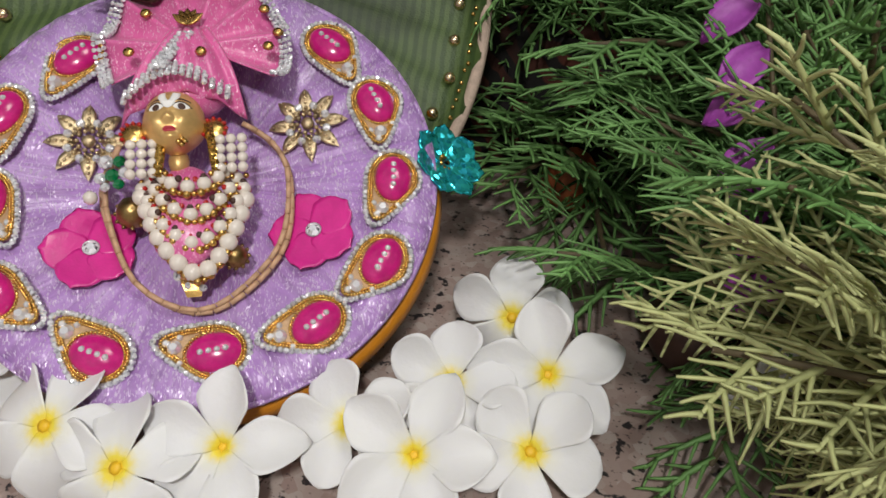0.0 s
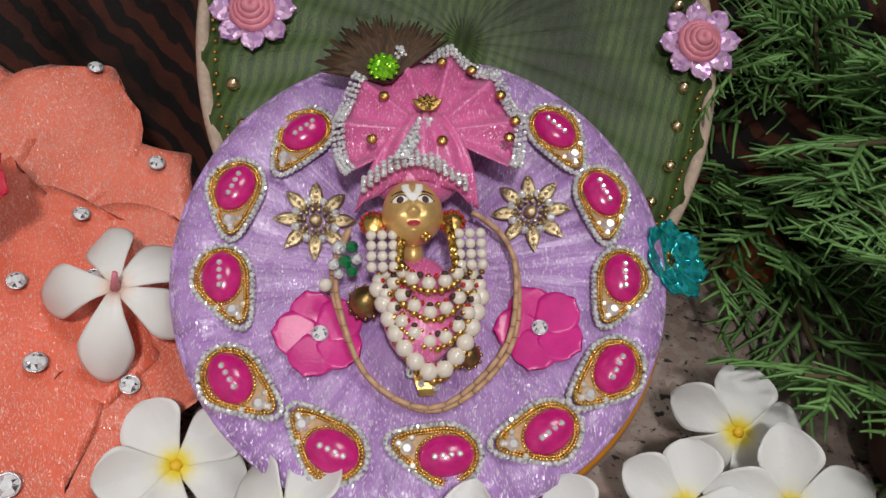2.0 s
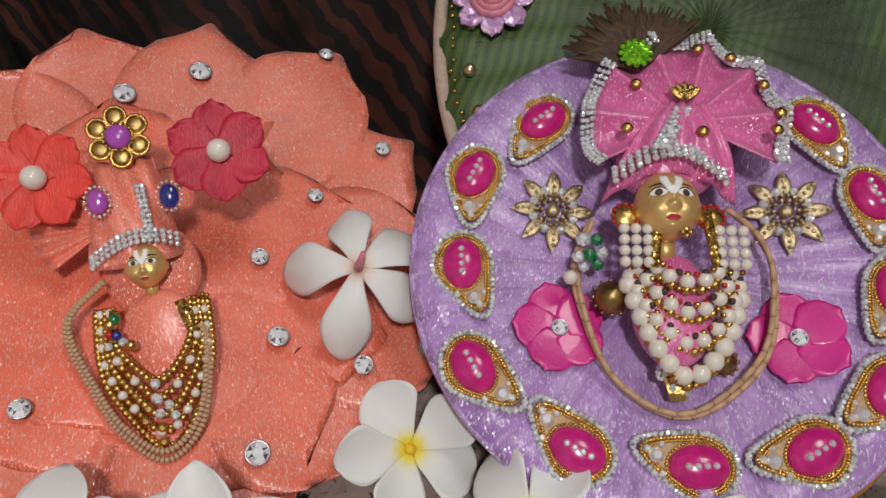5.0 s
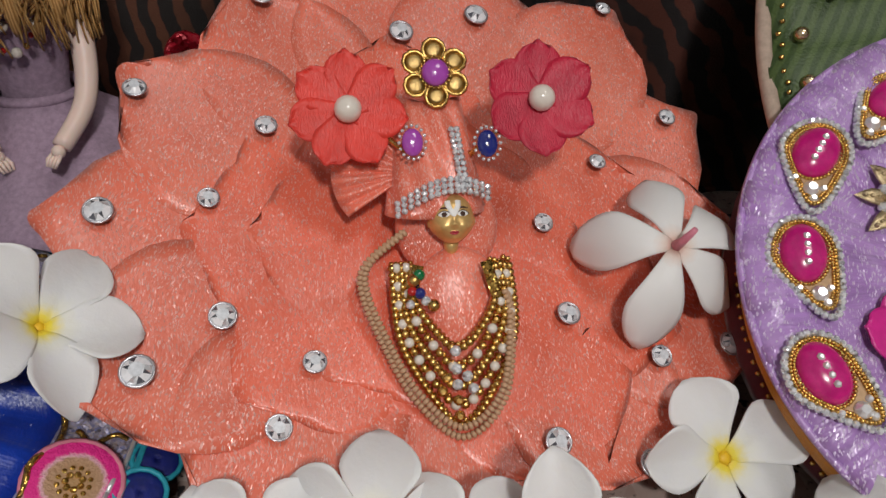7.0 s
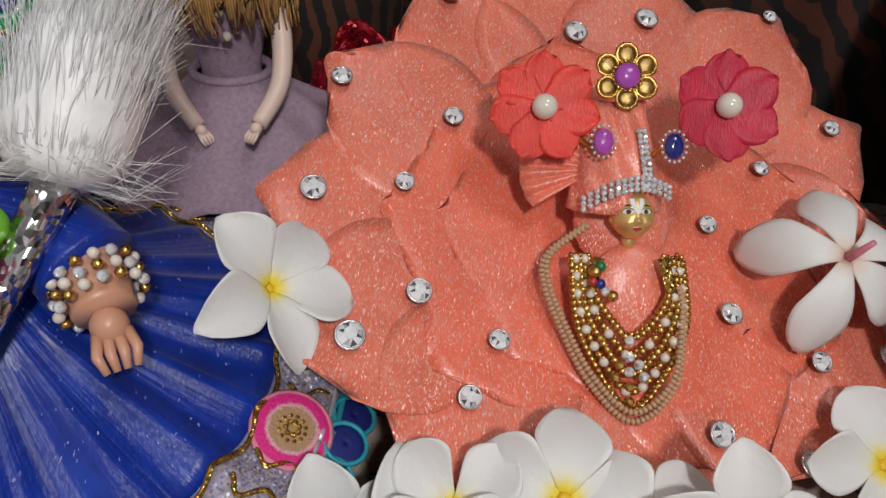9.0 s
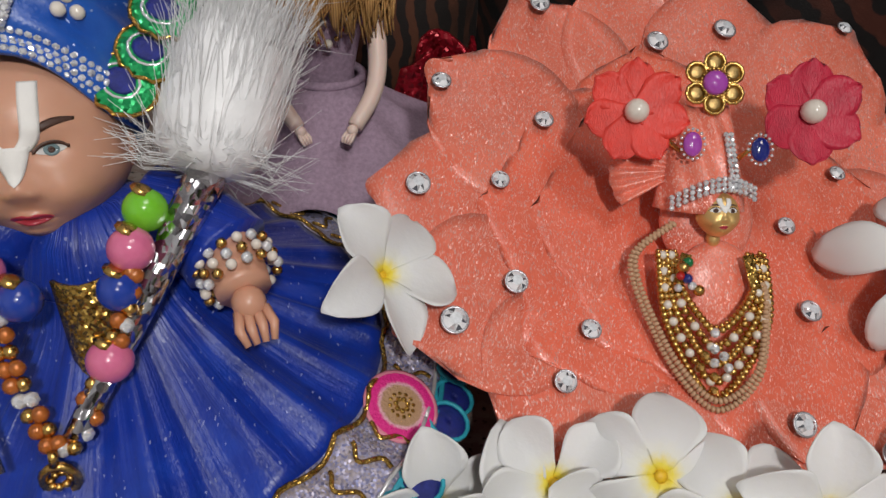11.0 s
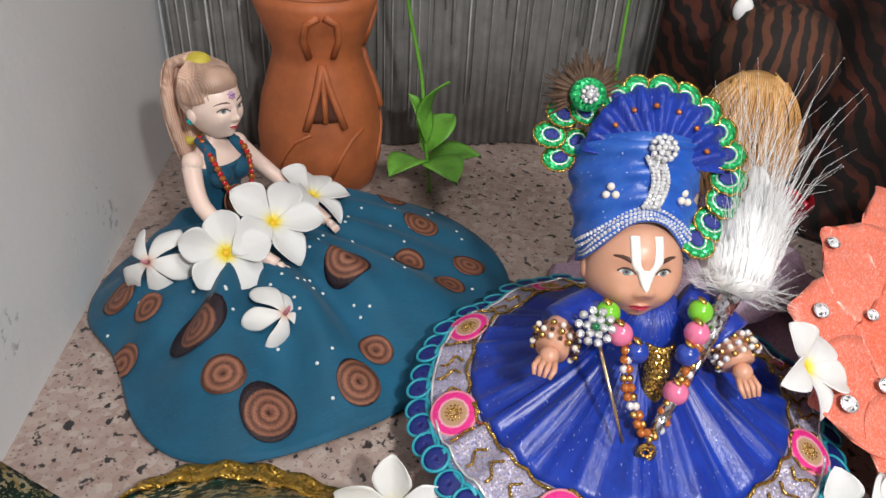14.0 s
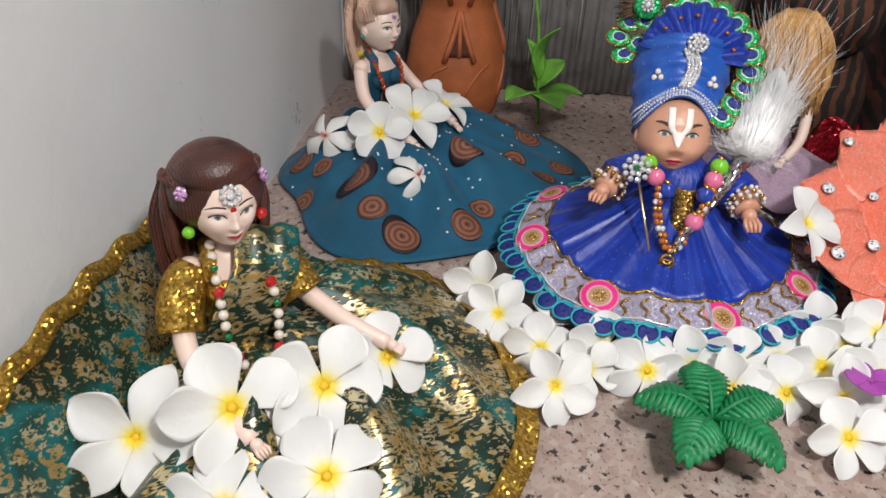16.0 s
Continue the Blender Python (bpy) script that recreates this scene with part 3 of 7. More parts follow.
rnd = random.Random(7)


# ---- the room ----
def slab(name, a, b, mat, label, category, m=None):
    ob = part(name, Geo().box(a, b), mat, None, label, m, False)
    return tagged(ob, label, category, "", "structure")


slab("floor", (-1.6, -1.6, -0.04), (1.6, 1.6, 0.0), GRANITE, "polished pink granite slab flecked with black", "floor")
CORNER = Vector((-0.89, -0.10, 0))
ALONG = Vector((0.885, -0.466, 0)).normalized()
M_WALL = base(CORNER, ALONG, Vector((-ALONG.y, ALONG.x, 0)), Vector((0, 0, 1)))
slab("wall_white", (-0.3, -0.1, 0.0), (2.0, 0.0, 2.4), PAINT, "white painted plaster wall with small scuffs", "wall", M_WALL)
BACK = Vector((0.43, 0.90, 0)).normalized()
M_BACK = base(CORNER, BACK, Vector((-BACK.y, BACK.x, 0)), Vector((0, 0, 1)))
slab("wall_back", (0.0, 0.03, 0.0), (1.7, 0.13, 2.4), PAINT, "plain plaster wall behind the hangings", "wall", M_BACK)
slab("wall_far", (-1.6, 1.5, 0.0), (1.6, 1.6, 2.4), PAINT, "plain plaster wall far behind the display", "wall")
slab("wall_side", (1.5, -1.6, 0.0), (1.6, 1.5, 2.4), PAINT, "plain plaster wall of the room", "wall")
slab("wall_near", (-0.2, -1.6, 0.0), (1.5, -1.5, 2.4), PAINT, "plain plaster wall behind the viewer", "wall")
slab("ceiling", (-1.6, -1.6, 2.4), (1.6, 1.6, 2.46), CEIL, "white painted ceiling", "ceiling")

# grey ribbed mat hung at the back
mat_hung = thing("hanging_mat", "grey woven mat with upright ribs, hung on the wall", "mat", M_BACK)
g = Geo()
g.sheet(lambda u, v: (0.01 + 0.50 * u, 0.012 + 0.003 * math.sin(u * 40) + 0.0012 * math.sin(u * 330), 0.002 + 0.7 * v), 260, 6, 0.002)
part("weave", g, MAT_GREY, mat_hung)
for i in range(62):
    x = 0.015 + 0.008 * i + rnd.uniform(-0.002, 0.002)
    z0 = rnd.uniform(0.0, 0.2)
    w = rnd.uniform(0.0004, 0.0013)
    part("rib", Geo().tube([(x, 0.006 + 0.003 * math.sin((x - 0.01) / 0.5 * 40), z0 + 0.004), (x + rnd.uniform(-0.001, 0.001), 0.006 + 0.003 * math.sin((x - 0.01) / 0.5 * 40), z0 + rnd.uniform(0.12, 0.45))], w, 5), MAT_PALE, mat_hung)

# tiger-print cloth hung behind the dresses
tiger = thing("tiger_print_cloth", "dark brown tiger-striped cloth draped behind the display", "cloth")
g = Geo()


def drape(u, v):
    a = Vector((-0.66, 0.32, 0)).lerp(Vector((0.62, 0.64, 0)), u)
    k = 0.012 * math.sin(u * 46) + 0.006 * math.sin(u * 101 + 1)
    out = 0.02 * max(0.0, 0.25 - v) / 0.25
    return (a.x + 0.24 * (k + out), a.y - 0.97 * (k + out), 0.003 + 0.75 * max(0.0, v - 0.12) / 0.88 + 0.02 * math.exp(-((v - 0.2) / 0.08) ** 2) * (1 + math.sin(u * 31)))


g.sheet(drape, 160, 24, 0.002)
part("drape", g, TIGER, tiger)


# ---- plumeria flowers ----
def petal(length, width, curl, cup, twist):
    g = Geo()

    def fn(u, v):
        s = v ** 0.9
        w = width * (math.sin(math.pi * min(1, 0.05 + 0.945 * s) ** 1.55) ** 0.55 * (0.55 + 0.45 * min(1, 1.6 * s)) + 0.10 * (1 - s)) * 0.5
        t = 2 * u - 1
        x = t * w * (1 + 0.05 * math.sin(7 * s + 2 * t))
        z = 0.12 * length * math.sin(s * 1.6) - curl * length * s ** 2.6 + cup * t * t * w * s
        # one edge rolls inward, the other lies flat
        z += twist * x * s + 0.02 * length * math.sin(5 * s + 3 * u) + 0.16 * w * max(0.0, t - 0.45) ** 1.5 * math.sin(math.pi * s)
        z -= 0.05 * w * math.exp(-(t / 0.16) ** 2) * (1 - s)
        return (x, length * s, z)

    return g.sheet(fn, 12, 14, 0.0005)


def plumeria(label, length, width, curl, cup, openness, seed, mat=None):
    r = random.Random(seed)
    th = thing("plumeria_flower", label, "flower", None, "plumeria flowers")
    meshes = [petal(length * r.uniform(0.92, 1.06), width * r.uniform(0.9, 1.1), curl * r.uniform(0.5, 1.5), cup, 0.35 + r.uniform(-0.1, 0.15)).mesh("petal", mat or PETAL) for _ in range(3)]
    for i in range(5):
        m = Matrix.Rotation(radians(72 * i + r.uniform(-8, 8)), 4, "Z") @ Matrix.Rotation(radians(openness + r.uniform(-8, 8)), 4, "X") @ Matrix.Translation((0, 0.0008, 0))
        part("petal", meshes[i % 3], None, th, m=m)
    if mat:
        part("stalk", Geo().tube([(0, 0, 0.001), (0.001, 0.0005, 0.006), (0.003, 0.002, 0.012)], [0.0019, 0.0014, 0.0010], 8), ROSE, th, "pinkish green stalk")
    else:
        part("throat", Geo().lathe([(0.0012, -0.008), (0.0018, -0.002), (0.0026, 0.0014), (0.0008, 0.0020)], 8), THROAT, th)
    return th


PLUM = [plumeria("white plumeria with a small yellow throat, wide open", 0.030, 0.022, 0.12, 0.25, 8, 1),
        plumeria("white plumeria with curled petals, half open", 0.031, 0.021, 0.5, 0.5, 26, 2),
        plumeria("white plumeria with broad petals folded back", 0.030, 0.024, 0.75, 0.3, 2, 3),
        plumeria("white plumeria lying face down, its stalk showing", 0.032, 0.019, 0.55, -0.7, -6, 4, PETAL_BACK)]
placed_first = set()


def flower(kind, p, ahead, spin, size=1.0):
    m = facing(p, ahead, (0.1, 0.2, 1)) @ Matrix.Rotation(radians(spin), 4, "Z")
    s = Matrix.Scale(size, 4)
    ob = PLUM[kind]
    if kind in placed_first:
        ob = copy_thing(ob, m)
    placed_first.add(kind)
    ob.matrix_basis = m @ s
    return ob


EYE_R, EYE_M, EYE_L = (0.0, -0.6, 0.75), (0.45, -0.5, 0.75), (0.75, -0.3, 0.6)
for k, p, ahead, spin, size in (
        # before the lavender dress
        (2, (-0.106, 0.203, 0.026), EYE_R, 60, 0.9), (1, (-0.045, 0.213, 0.022), EYE_R, 10, 0.85),
        (0, (-0.006, 0.234, 0.022), EYE_R, 35, 0.85), (0, (0.026, 0.260, 0.026), EYE_R, 5, 0.85), (1, (0.062, 0.272, 0.028), EYE_R, 25, 0.9), (2, (0.044, 0.300, 0.030), (0.1, -0.7, 0.5), 0, 0.9),
        (2, (-0.075, 0.196, 0.022), EYE_R, 15, 0.9), (1, (0.020, 0.228, 0.02), EYE_R, 70, 0.9), (0, (0.06, 0.240, 0.02), EYE_R, 50, 0.9),
        # between and before the dresses
        (0, (-0.158, 0.214, 0.020), EYE_M, 30, 0.95), (3, (-0.198, 0.246, 0.070), (0.35, -0.55, 0.75), 30, 1.05), (2, (-0.226, 0.116, 0.040), EYE_M, 0, 0.85),
        (2, (-0.203, 0.124, 0.036), EYE_M, 40, 0.85), (1, (-0.185, 0.140, 0.040), EYE_M, 15, 0.8), (1, (-0.328, 0.095, 0.070), (0.68, 0.08, 0.70), 25, 0.82),
        (1, (-0.276, 0.068, 0.020), (0.7, -0.2, 0.6), 10, 0.85), (0, (-0.250, 0.096, 0.032), EYE_M, 50, 0.8),
        # on the teal skirt
        (0, (-0.596, -0.135, 0.058), (0.75, -0.25, 0.6), 15, 1.0), (1, (-0.608, -0.098, 0.064), (0.6, 0.0, 0.8), 60, 1.05), (1, (-0.640, -0.055, 0.058), (0.3, 0.3, 0.8), 20, 0.9),
        (3, (-0.540, -0.118, 0.040), (0.6, 0.3, 0.6), 80, 0.8), (3, (-0.618, -0.180, 0.052), (0.5, -0.6, 0.5), 0, 0.9),
        # on the green skirt
        (0, (-0.288, -0.304, 0.064), (0.8, 0.1, 0.6), 20, 1.15), (0, (-0.292, -0.258, 0.060), (0.8, 0.1, 0.6), 55, 1.1), (0, (-0.318, -0.216, 0.046), (0.75, 0.1, 0.65), 10, 0.92),
        (2, (-0.248, -0.268, 0.045), (0.6, 0.0, 0.8), 30, 1.05), (1, (-0.300, -0.350, 0.048), (0.7, -0.1, 0.6), 65, 1.05), (2, (-0.250, -0.315, 0.040), (0.6, 0.0, 0.8), 10, 1.0),
        # the row before the blue skirt
        (1, (-0.395, -0.120, 0.018), (0.6, -0.5, 0.6), 20, 0.85), (1, (-0.365, -0.122, 0.018), (0.6, -0.4, 0.7), 70, 0.8), (2, (-0.325, -0.110, 0.016), EYE_L, 15, 0.8), (1, (-0.292, -0.118, 0.016), EYE_L, 45, 0.8),
        (0, (-0.312, -0.070, 0.016), EYE_L, 10, 0.85), (2, (-0.282, -0.058, 0.018), EYE_L, 60, 0.85), (1, (-0.278, -0.028, 0.016), EYE_L, 30, 0.85),
        (0, (-0.268, 0.000, 0.018), EYE_L, 0, 0.85), (2, (-0.262, 0.028, 0.018), EYE_L, 40, 0.85), (0, (-0.248, 0.050, 0.018), EYE_L, 20, 0.9), (1, (-0.258, 0.080, 0.018), EYE_L, 75, 0.9),
        (1, (-0.224, 0.042, 0.016), EYE_L, 15, 0.85), (0, (-0.198, 0.020, 0.016), EYE_L, 35, 0.85), (2, (-0.225, 0.075, 0.02), EYE_L, 65, 0.85),
        (3, (-0.345, -0.095, 0.018), EYE_L, 25, 0.8), (0, (-0.300, -0.090, 0.014), EYE_L, 50, 0.75), (3, (-0.292, -0.012, 0.018), EYE_L, 5, 0.8), (1, (-0.255, -0.015, 0.014), EYE_L, 30, 0.8), (3, (-0.282, 0.045, 0.02), EYE_L, 45, 0.85), (2, (-0.240, 0.015, 0.014), EYE_L, 10, 0.8), (0, (-0.232, 0.105, 0.024), EYE_L, 60, 0.85)):
    flower(k, p, ahead, spin, size)


# ---- small ornaments that several things share ----
def ring_of_beads(r, n, size, mi=0, squash=1.0, geo=None, z=0.0):
    g = geo or Geo()
    for i in range(n):
        a = 2 * math.pi * i / n
        g.ball((r * math.cos(a), r * squash * math.sin(a), z), size, 6, 4, mi)
    return g


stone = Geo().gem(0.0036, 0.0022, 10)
# a few facets of the crown are coloured as if shaded, the others as if flashing
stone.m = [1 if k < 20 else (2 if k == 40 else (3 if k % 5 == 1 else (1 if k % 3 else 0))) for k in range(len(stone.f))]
CRYSTAL_MESH = stone.mesh("cut_stone", [CRYSTAL, STONE_FLASH, STONE_FLASH_TABLE, STONE_SHADE], False)
CRYSTAL_RIM = Geo().tube([(0.0038 * math.cos(a * math.pi / 8), 0.0038 * math.sin(a * math.pi / 8), 0.0004) for a in range(16)], 0.0004, 5, closed=True).mesh("claw_ring", DARK_SILVER)


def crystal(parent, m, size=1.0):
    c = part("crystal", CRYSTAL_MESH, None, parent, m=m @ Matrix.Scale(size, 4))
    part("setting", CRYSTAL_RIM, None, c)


def petal_disc(n, r, width, lift, mats, thick=0.0008, ruffle=0.0):
    """The mesh of a flat flower with n rounded petals."""
    g = Geo()
    for i in range(n):
        def fn(u, v):
            s = 0.08 + 0.92 * v
            s0 = 1 - 0.5 * width / r
            w = width * min(1.0, 0.35 + 0.75 * s / max(s0, 0.2)) * math.sqrt(max(0.0, 1 - max(0.0, (s - s0) / (1.002 - s0)) ** 2))
            x = (u - 0.5) * w
            return (x, r * s - 0.05 * r * (2 * u - 1) ** 2 * s, lift * s * s + 0.0002 * i + ruffle * math.sin(u * 12 + i) * s)
        g.sheet(fn, 8, 12, thick, 0, Matrix.Rotation(2 * math.pi * i / n, 4, "Z"))
    return g.mesh("petals", mats)


# ---- heads of dolls and idols ----
FACES = {
    "baby": dict(w=1.02, d=0.97, h=1.17, jaw=0.10, cheek=0.08, eye=(0.38, -0.08, 0.155, 0.072, 0.050), iris=0.078, brow=(0.19, 0.07, 0.64, 0.24, 0.050), lips=(-0.84, 0.23, 0.060, 0.075),
                 bumps=((0, -0.50, 0.15, 0.13, 0.16), (0, -0.26, 0.10, 0.22, 0.05), (0.13, -0.54, 0.07, 0.06, 0.05), (-0.13, -0.54, 0.07, 0.06, 0.05), (0.50, -0.62, 0.28, 0.26, 0.15), (-0.50, -0.62, 0.28, 0.26, 0.15), (0.38, -0.08, 0.18, 0.11, -0.06), (-0.38, -0.08, 0.18, 0.11, -0.06),
                        (0.40, 0.17, 0.24, 0.08, 0.035), (-0.40, 0.17, 0.24, 0.08, 0.035), (0, -0.805, 0.16, 0.045, 0.09), (0, -0.91, 0.14, 0.05, 0.09), (0, -0.85, 0.2, 0.018, -0.05), (0, -1.06, 0.22, 0.10, 0.14), (0, 0.45, 0.6, 0.3, 0.04))),
    "lady": dict(w=0.84, d=0.96, h=1.12, jaw=0.30, cheek=0.0, eye=(0.34, -0.02, 0.165, 0.075, 0.045), iris=0.072, brow=(0.15, 0.21, 0.58, 0.19, 0.022), lips=(-0.60, 0.19, 0.055, 0.065),
                 bumps=((0, -0.31, 0.085, 0.10, 0.16), (0, -0.12, 0.075, 0.20, 0.08), (0.09, -0.34, 0.05, 0.05, 0.05), (-0.09, -0.34, 0.05, 0.05, 0.05), (0.44, -0.33, 0.20, 0.22, 0.07), (-0.44, -0.33, 0.20, 0.22, 0.07), (0.34, -0.02, 0.18, 0.10, -0.08), (-0.34, -0.02, 0.18, 0.10, -0.08),
                        (0.34, 0.13, 0.22, 0.07, 0.03), (-0.34, 0.13, 0.22, 0.07, 0.03), (0, -0.565, 0.15, 0.045, 0.09), (0, -0.66, 0.12, 0.045, 0.09), (0, -0.605, 0.19, 0.016, -0.05), (0, -0.90, 0.20, 0.14, 0.13), (0, 0.45, 0.5, 0.3, 0.03))),
}
FACES["idol"] = dict(FACES["baby"], eye=(0.42, -0.02, 0.27, 0.15, 0.11), iris=0.12, brow=(0.14, 0.20, 0.70, 0.26, 0.050), lips=(-0.84, 0.22, 0.08, 0.09))


def face_width(f, z):
    return f["w"] * (1 - f["jaw"] * max(0.0, -z / f["h"]) ** 1.3 + f["cheek"] * math.exp(-((z + 0.45) / 0.32) ** 2))


def face_bump(f, x, z, s):
    return min(1.0, 4 * s) * sum(k * math.exp(-((x - bx) / sx) ** 2 - ((z - bz) / sz) ** 2) for bx, bz, sx, sz, k in f["bumps"])


def face_point(f, r, x, z, lift=0.0):
    """A point on the front of a head, x and z in head radii."""
    s = max(0.0, 1 - (z / f["h"]) ** 2 - (x / face_width(f, z)) ** 2)
    return Vector((r * x, -r * (f["d"] * math.sqrt(s) + face_bump(f, x, z, s) + lift), r * z))


def head_on(g, c, r, m, mats, lean=0.0, kind="lady"):
    """Moulded head with painted features; mats: slots of skin, brow, eye white, iris, lips."""
    sk, bw, ew, ey, lp = mats
    at = m @ Matrix.Translation(c) @ Matrix.Rotation(lean, 4, "X")
    f = FACES[kind]

    def skull(u, v):
        t, el = 2 * u - 1, (v - 0.5) * 3.13 - 0.10 * math.sin(6.2832 * v)
        az = math.pi * (0.4 * t + 0.6 * t ** 3)
        z, ring = f["h"] * math.sin(el), math.cos(el)
        x = face_width(f, z) * ring * math.sin(az)
        y = -f["d"] * ring * math.cos(az)
        if math.cos(az) > 0:
            y -= face_bump(f, x, z, (ring * math.cos(az)) ** 2)
        return (r * x, r * y, r * z)

    def patch(fn, nu, nv, mi, lift):
        g.sheet(lambda u, v: tuple(face_point(f, r, *fn(u, v), lift)), nu, nv, r * 0.008, mi, at)

    g.sheet(skull, 96, 132, r * 0.02, sk, at, True)
    ex, ez, ew2, up, lo = f["eye"]
    bx0, bz0, bx1, bz1, bt = f["brow"]
    lz, lw, lu, ll = f["lips"]
    for s in (-1, 1):
        g.ball((s * r * f["w"] * 0.98, r * 0.05, -r * 0.18), (r * 0.12, r * 0.19, r * 0.25), 12, 8, sk, at)

        def lid(t, k):
            return (up if k > 0 else lo) * k * (1 - t * t) ** 0.7 + 0.02 * t
        patch(lambda u, v: (s * (ex + ew2 * (2 * u - 1)), ez + lid(2 * u - 1, 2 * v - 1)), 14, 6, ew, 0.010)
        patch(lambda u, v: (s * ex + f["iris"] * math.cos(6.2832 * u) * max(0.02, v), ez + min(up, f["iris"]) * 0.95 * math.sin(6.2832 * u) * max(0.02, v)), 18, 3, ey, 0.018)
        patch(lambda u, v: (s * ex + 0.45 * f["iris"] * math.cos(6.2832 * u) * max(0.02, v), ez + 0.45 * f["iris"] * math.sin(6.2832 * u) * max(0.02, v)), 14, 2, bw, 0.026)
        patch(lambda u, v: (s * (ex + ew2 * (1.16 * u - 0.08) * 2 - ew2), ez + lid(min(1, max(-1, 2.32 * u - 1.16)), 1) + (v - 0.3) * 0.040), 16, 2, bw, 0.026)
        patch(lambda u, v: (s * (bx0 + (bx1 - bx0) * u), bz0 + (bz1 - bz0) * u + 0.05 * math.sin(math.pi * u) + (v - 0.5) * 2 * bt * (0.35 + 0.65 * math.sin(math.pi * min(1, 0.25 + 0.75 * u)))), 14, 3, bw, 0.014)
    patch(lambda u, v: (lw * (2 * u - 1), lz + 0.012 * (2 * u - 1) ** 2 + ((2 * v - 1) * (lu * (1 - 0.3 * math.exp(-((2 * u - 1) / 0.16) ** 2)) if v > 0.5 else ll)) * (1 - (2 * u - 1) ** 2) ** 0.75), 22, 14, lp, 0.030)
    return at


def clay_mark(g, r, at, kind, mi, legs, width, foot):
    """The white forehead mark: two legs that meet in a point over the nose."""
    f = FACES[kind]
    for s in (-1, 1):
        line = arc([Vector((s * x, 0, z)) for x, z in legs], 6)

        def strip(u, v):
            t = v * (len(line) - 1)
            i = min(int(t), len(line) - 2)
            p = line[i].lerp(line[i + 1], t - i)
            return tuple(face_point(f, r, p.x + (u - 0.5) * 2 * width, p.z, 0.03 - 0.018 * (2 * u - 1) ** 4))
        g.sheet(strip, 5, 24, r * 0.012, mi, at)
    g.sheet(lambda u, v: tuple(face_point(f, r, (u - 0.5) * 2 * (width * 2.1) * (1 - v) ** 0.6, legs[-1][1] + 0.06 - foot * v, 0.032)), 6, 10, r * 0.012, mi, at)


# ---- throne and lavender dress ----
LAV = base((-0.0911, 0.2975, 0.0778), Vector((0.9222, 0.3852, 0.0336)), Vector((-0.338, 0.7608, 0.5541)), Vector((0.1878, -0.5224, 0.8318)))
throne = thing("idol_throne", "maroon velvet throne with a green oval back edged with beads", "throne")
g = Geo()
g.lathe([(0.086, -0.040), (0.095, -0.036), (0.097, -0.024), (0.088, -0.021)], 48, 0, LAV)
g.box((-0.055, -0.045, 0.0), (0.055, 0.045, 0.030), 0, Matrix.Translation((-0.085, 0.318, 0.0)) @ Matrix.Rotation(0.36, 4, "Z"))
part("seat", g, MAROON, throne, "maroon velvet seat")
g = Geo()
g.lathe([(0.090, -0.0190), (0.0965, -0.0170), (0.0985, -0.0120), (0.0965, -0.0060), (0.0930, -0.0048), (0.088, -0.0085), (0.080, -0.0185)], 64, 0, LAV @ Matrix.Translation((0.0035, -0.0030, 0)))
part("cushion_rim", g, ORANGE, throne, "orange satin rim")
TRIM = bead_mesh("trim_bead", 0.0011, GOLD, 6, 4)
for i in range(150):
    a = 2 * math.pi * i / 150
    part("trim_bead", TRIM, None, throne, m=LAV @ Matrix.Translation((0.0035 + 0.0968 * math.cos(a), -0.0030 + 0.0968 * math.sin(a), -0.0195)))
PANEL = LAV @ Matrix.Translation((0.022, 0.104, 0.0025)) @ Matrix.Rotation(radians(14), 4, "X")
PRX, PRY = 0.115, 0.138
g = Geo()
g.sheet(lambda u, v: (PRX * (0.001 + 0.999 * v) * math.cos(2 * math.pi * u), PRY * (0.001 + 0.999 * v) * math.sin(2 * math.pi * u), 0.002 * math.sin(u * 60 * math.pi) * v), 120, 8, 0.003, 0, PANEL, True)
back = part("backrest", g, PANEL_GREEN, throne, "green organza oval back")
g = Geo()
g.tube([PANEL @ Vector((PRX * math.cos(a * math.pi / 48), PRY * math.sin(a * math.pi / 48), 0)) for a in range(96)], 0.0030, 8, closed=True)
part("piping", g, BEIGE, back, "beige corded edge")
for off, n, mesh in ((0.0055, 170, TRIM), (0.013, 40, bead_mesh("rim_pearl", 0.0030, GOLD_PALE, 10, 6))):
    for i in range(n):
        a = 2 * math.pi * (i + rnd.uniform(-0.2, 0.2)) / n
        j = rnd.uniform(-0.001, 0.001)
        part("rim_bead", mesh, None, back, m=PANEL @ Matrix.Translation(((PRX - off + j) * math.cos(a), (PRY - off + j) * math.sin(a), 0.0032)))

lav = thing("lavender_dress", "round lavender organza idol dress with pink stones and gold paisleys", "dress", LAV)
g = Geo()


def lav_z(r):
    """Height of the dished skirt at a distance from its middle."""
    return 0.003 - 0.014 * (1 - min(1.0, r / 0.088) ** 2) - 0.35 * max(0.0, r - 0.090)


def lav_skirt(u, v):
    a, r = 2 * math.pi * u, 0.006 + 0.092 * v
    z = lav_z(r) + 0.0007 * math.sin(38 * a + 2 * math.sin(3 * a)) * v + 0.0005 * math.sin(17 * a + 8 * v)
    return (r * math.cos(a), r * math.sin(a), z)


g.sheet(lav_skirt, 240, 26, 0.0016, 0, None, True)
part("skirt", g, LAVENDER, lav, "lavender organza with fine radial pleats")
g = Geo()
g.tube([(0.0978 * math.cos(a * math.pi / 48), 0.0978 * math.sin(a * math.pi / 48), 0.0) for a in range(96)], 0.0014, 6, closed=True)
part("hem", g, LAVENDER, lav)

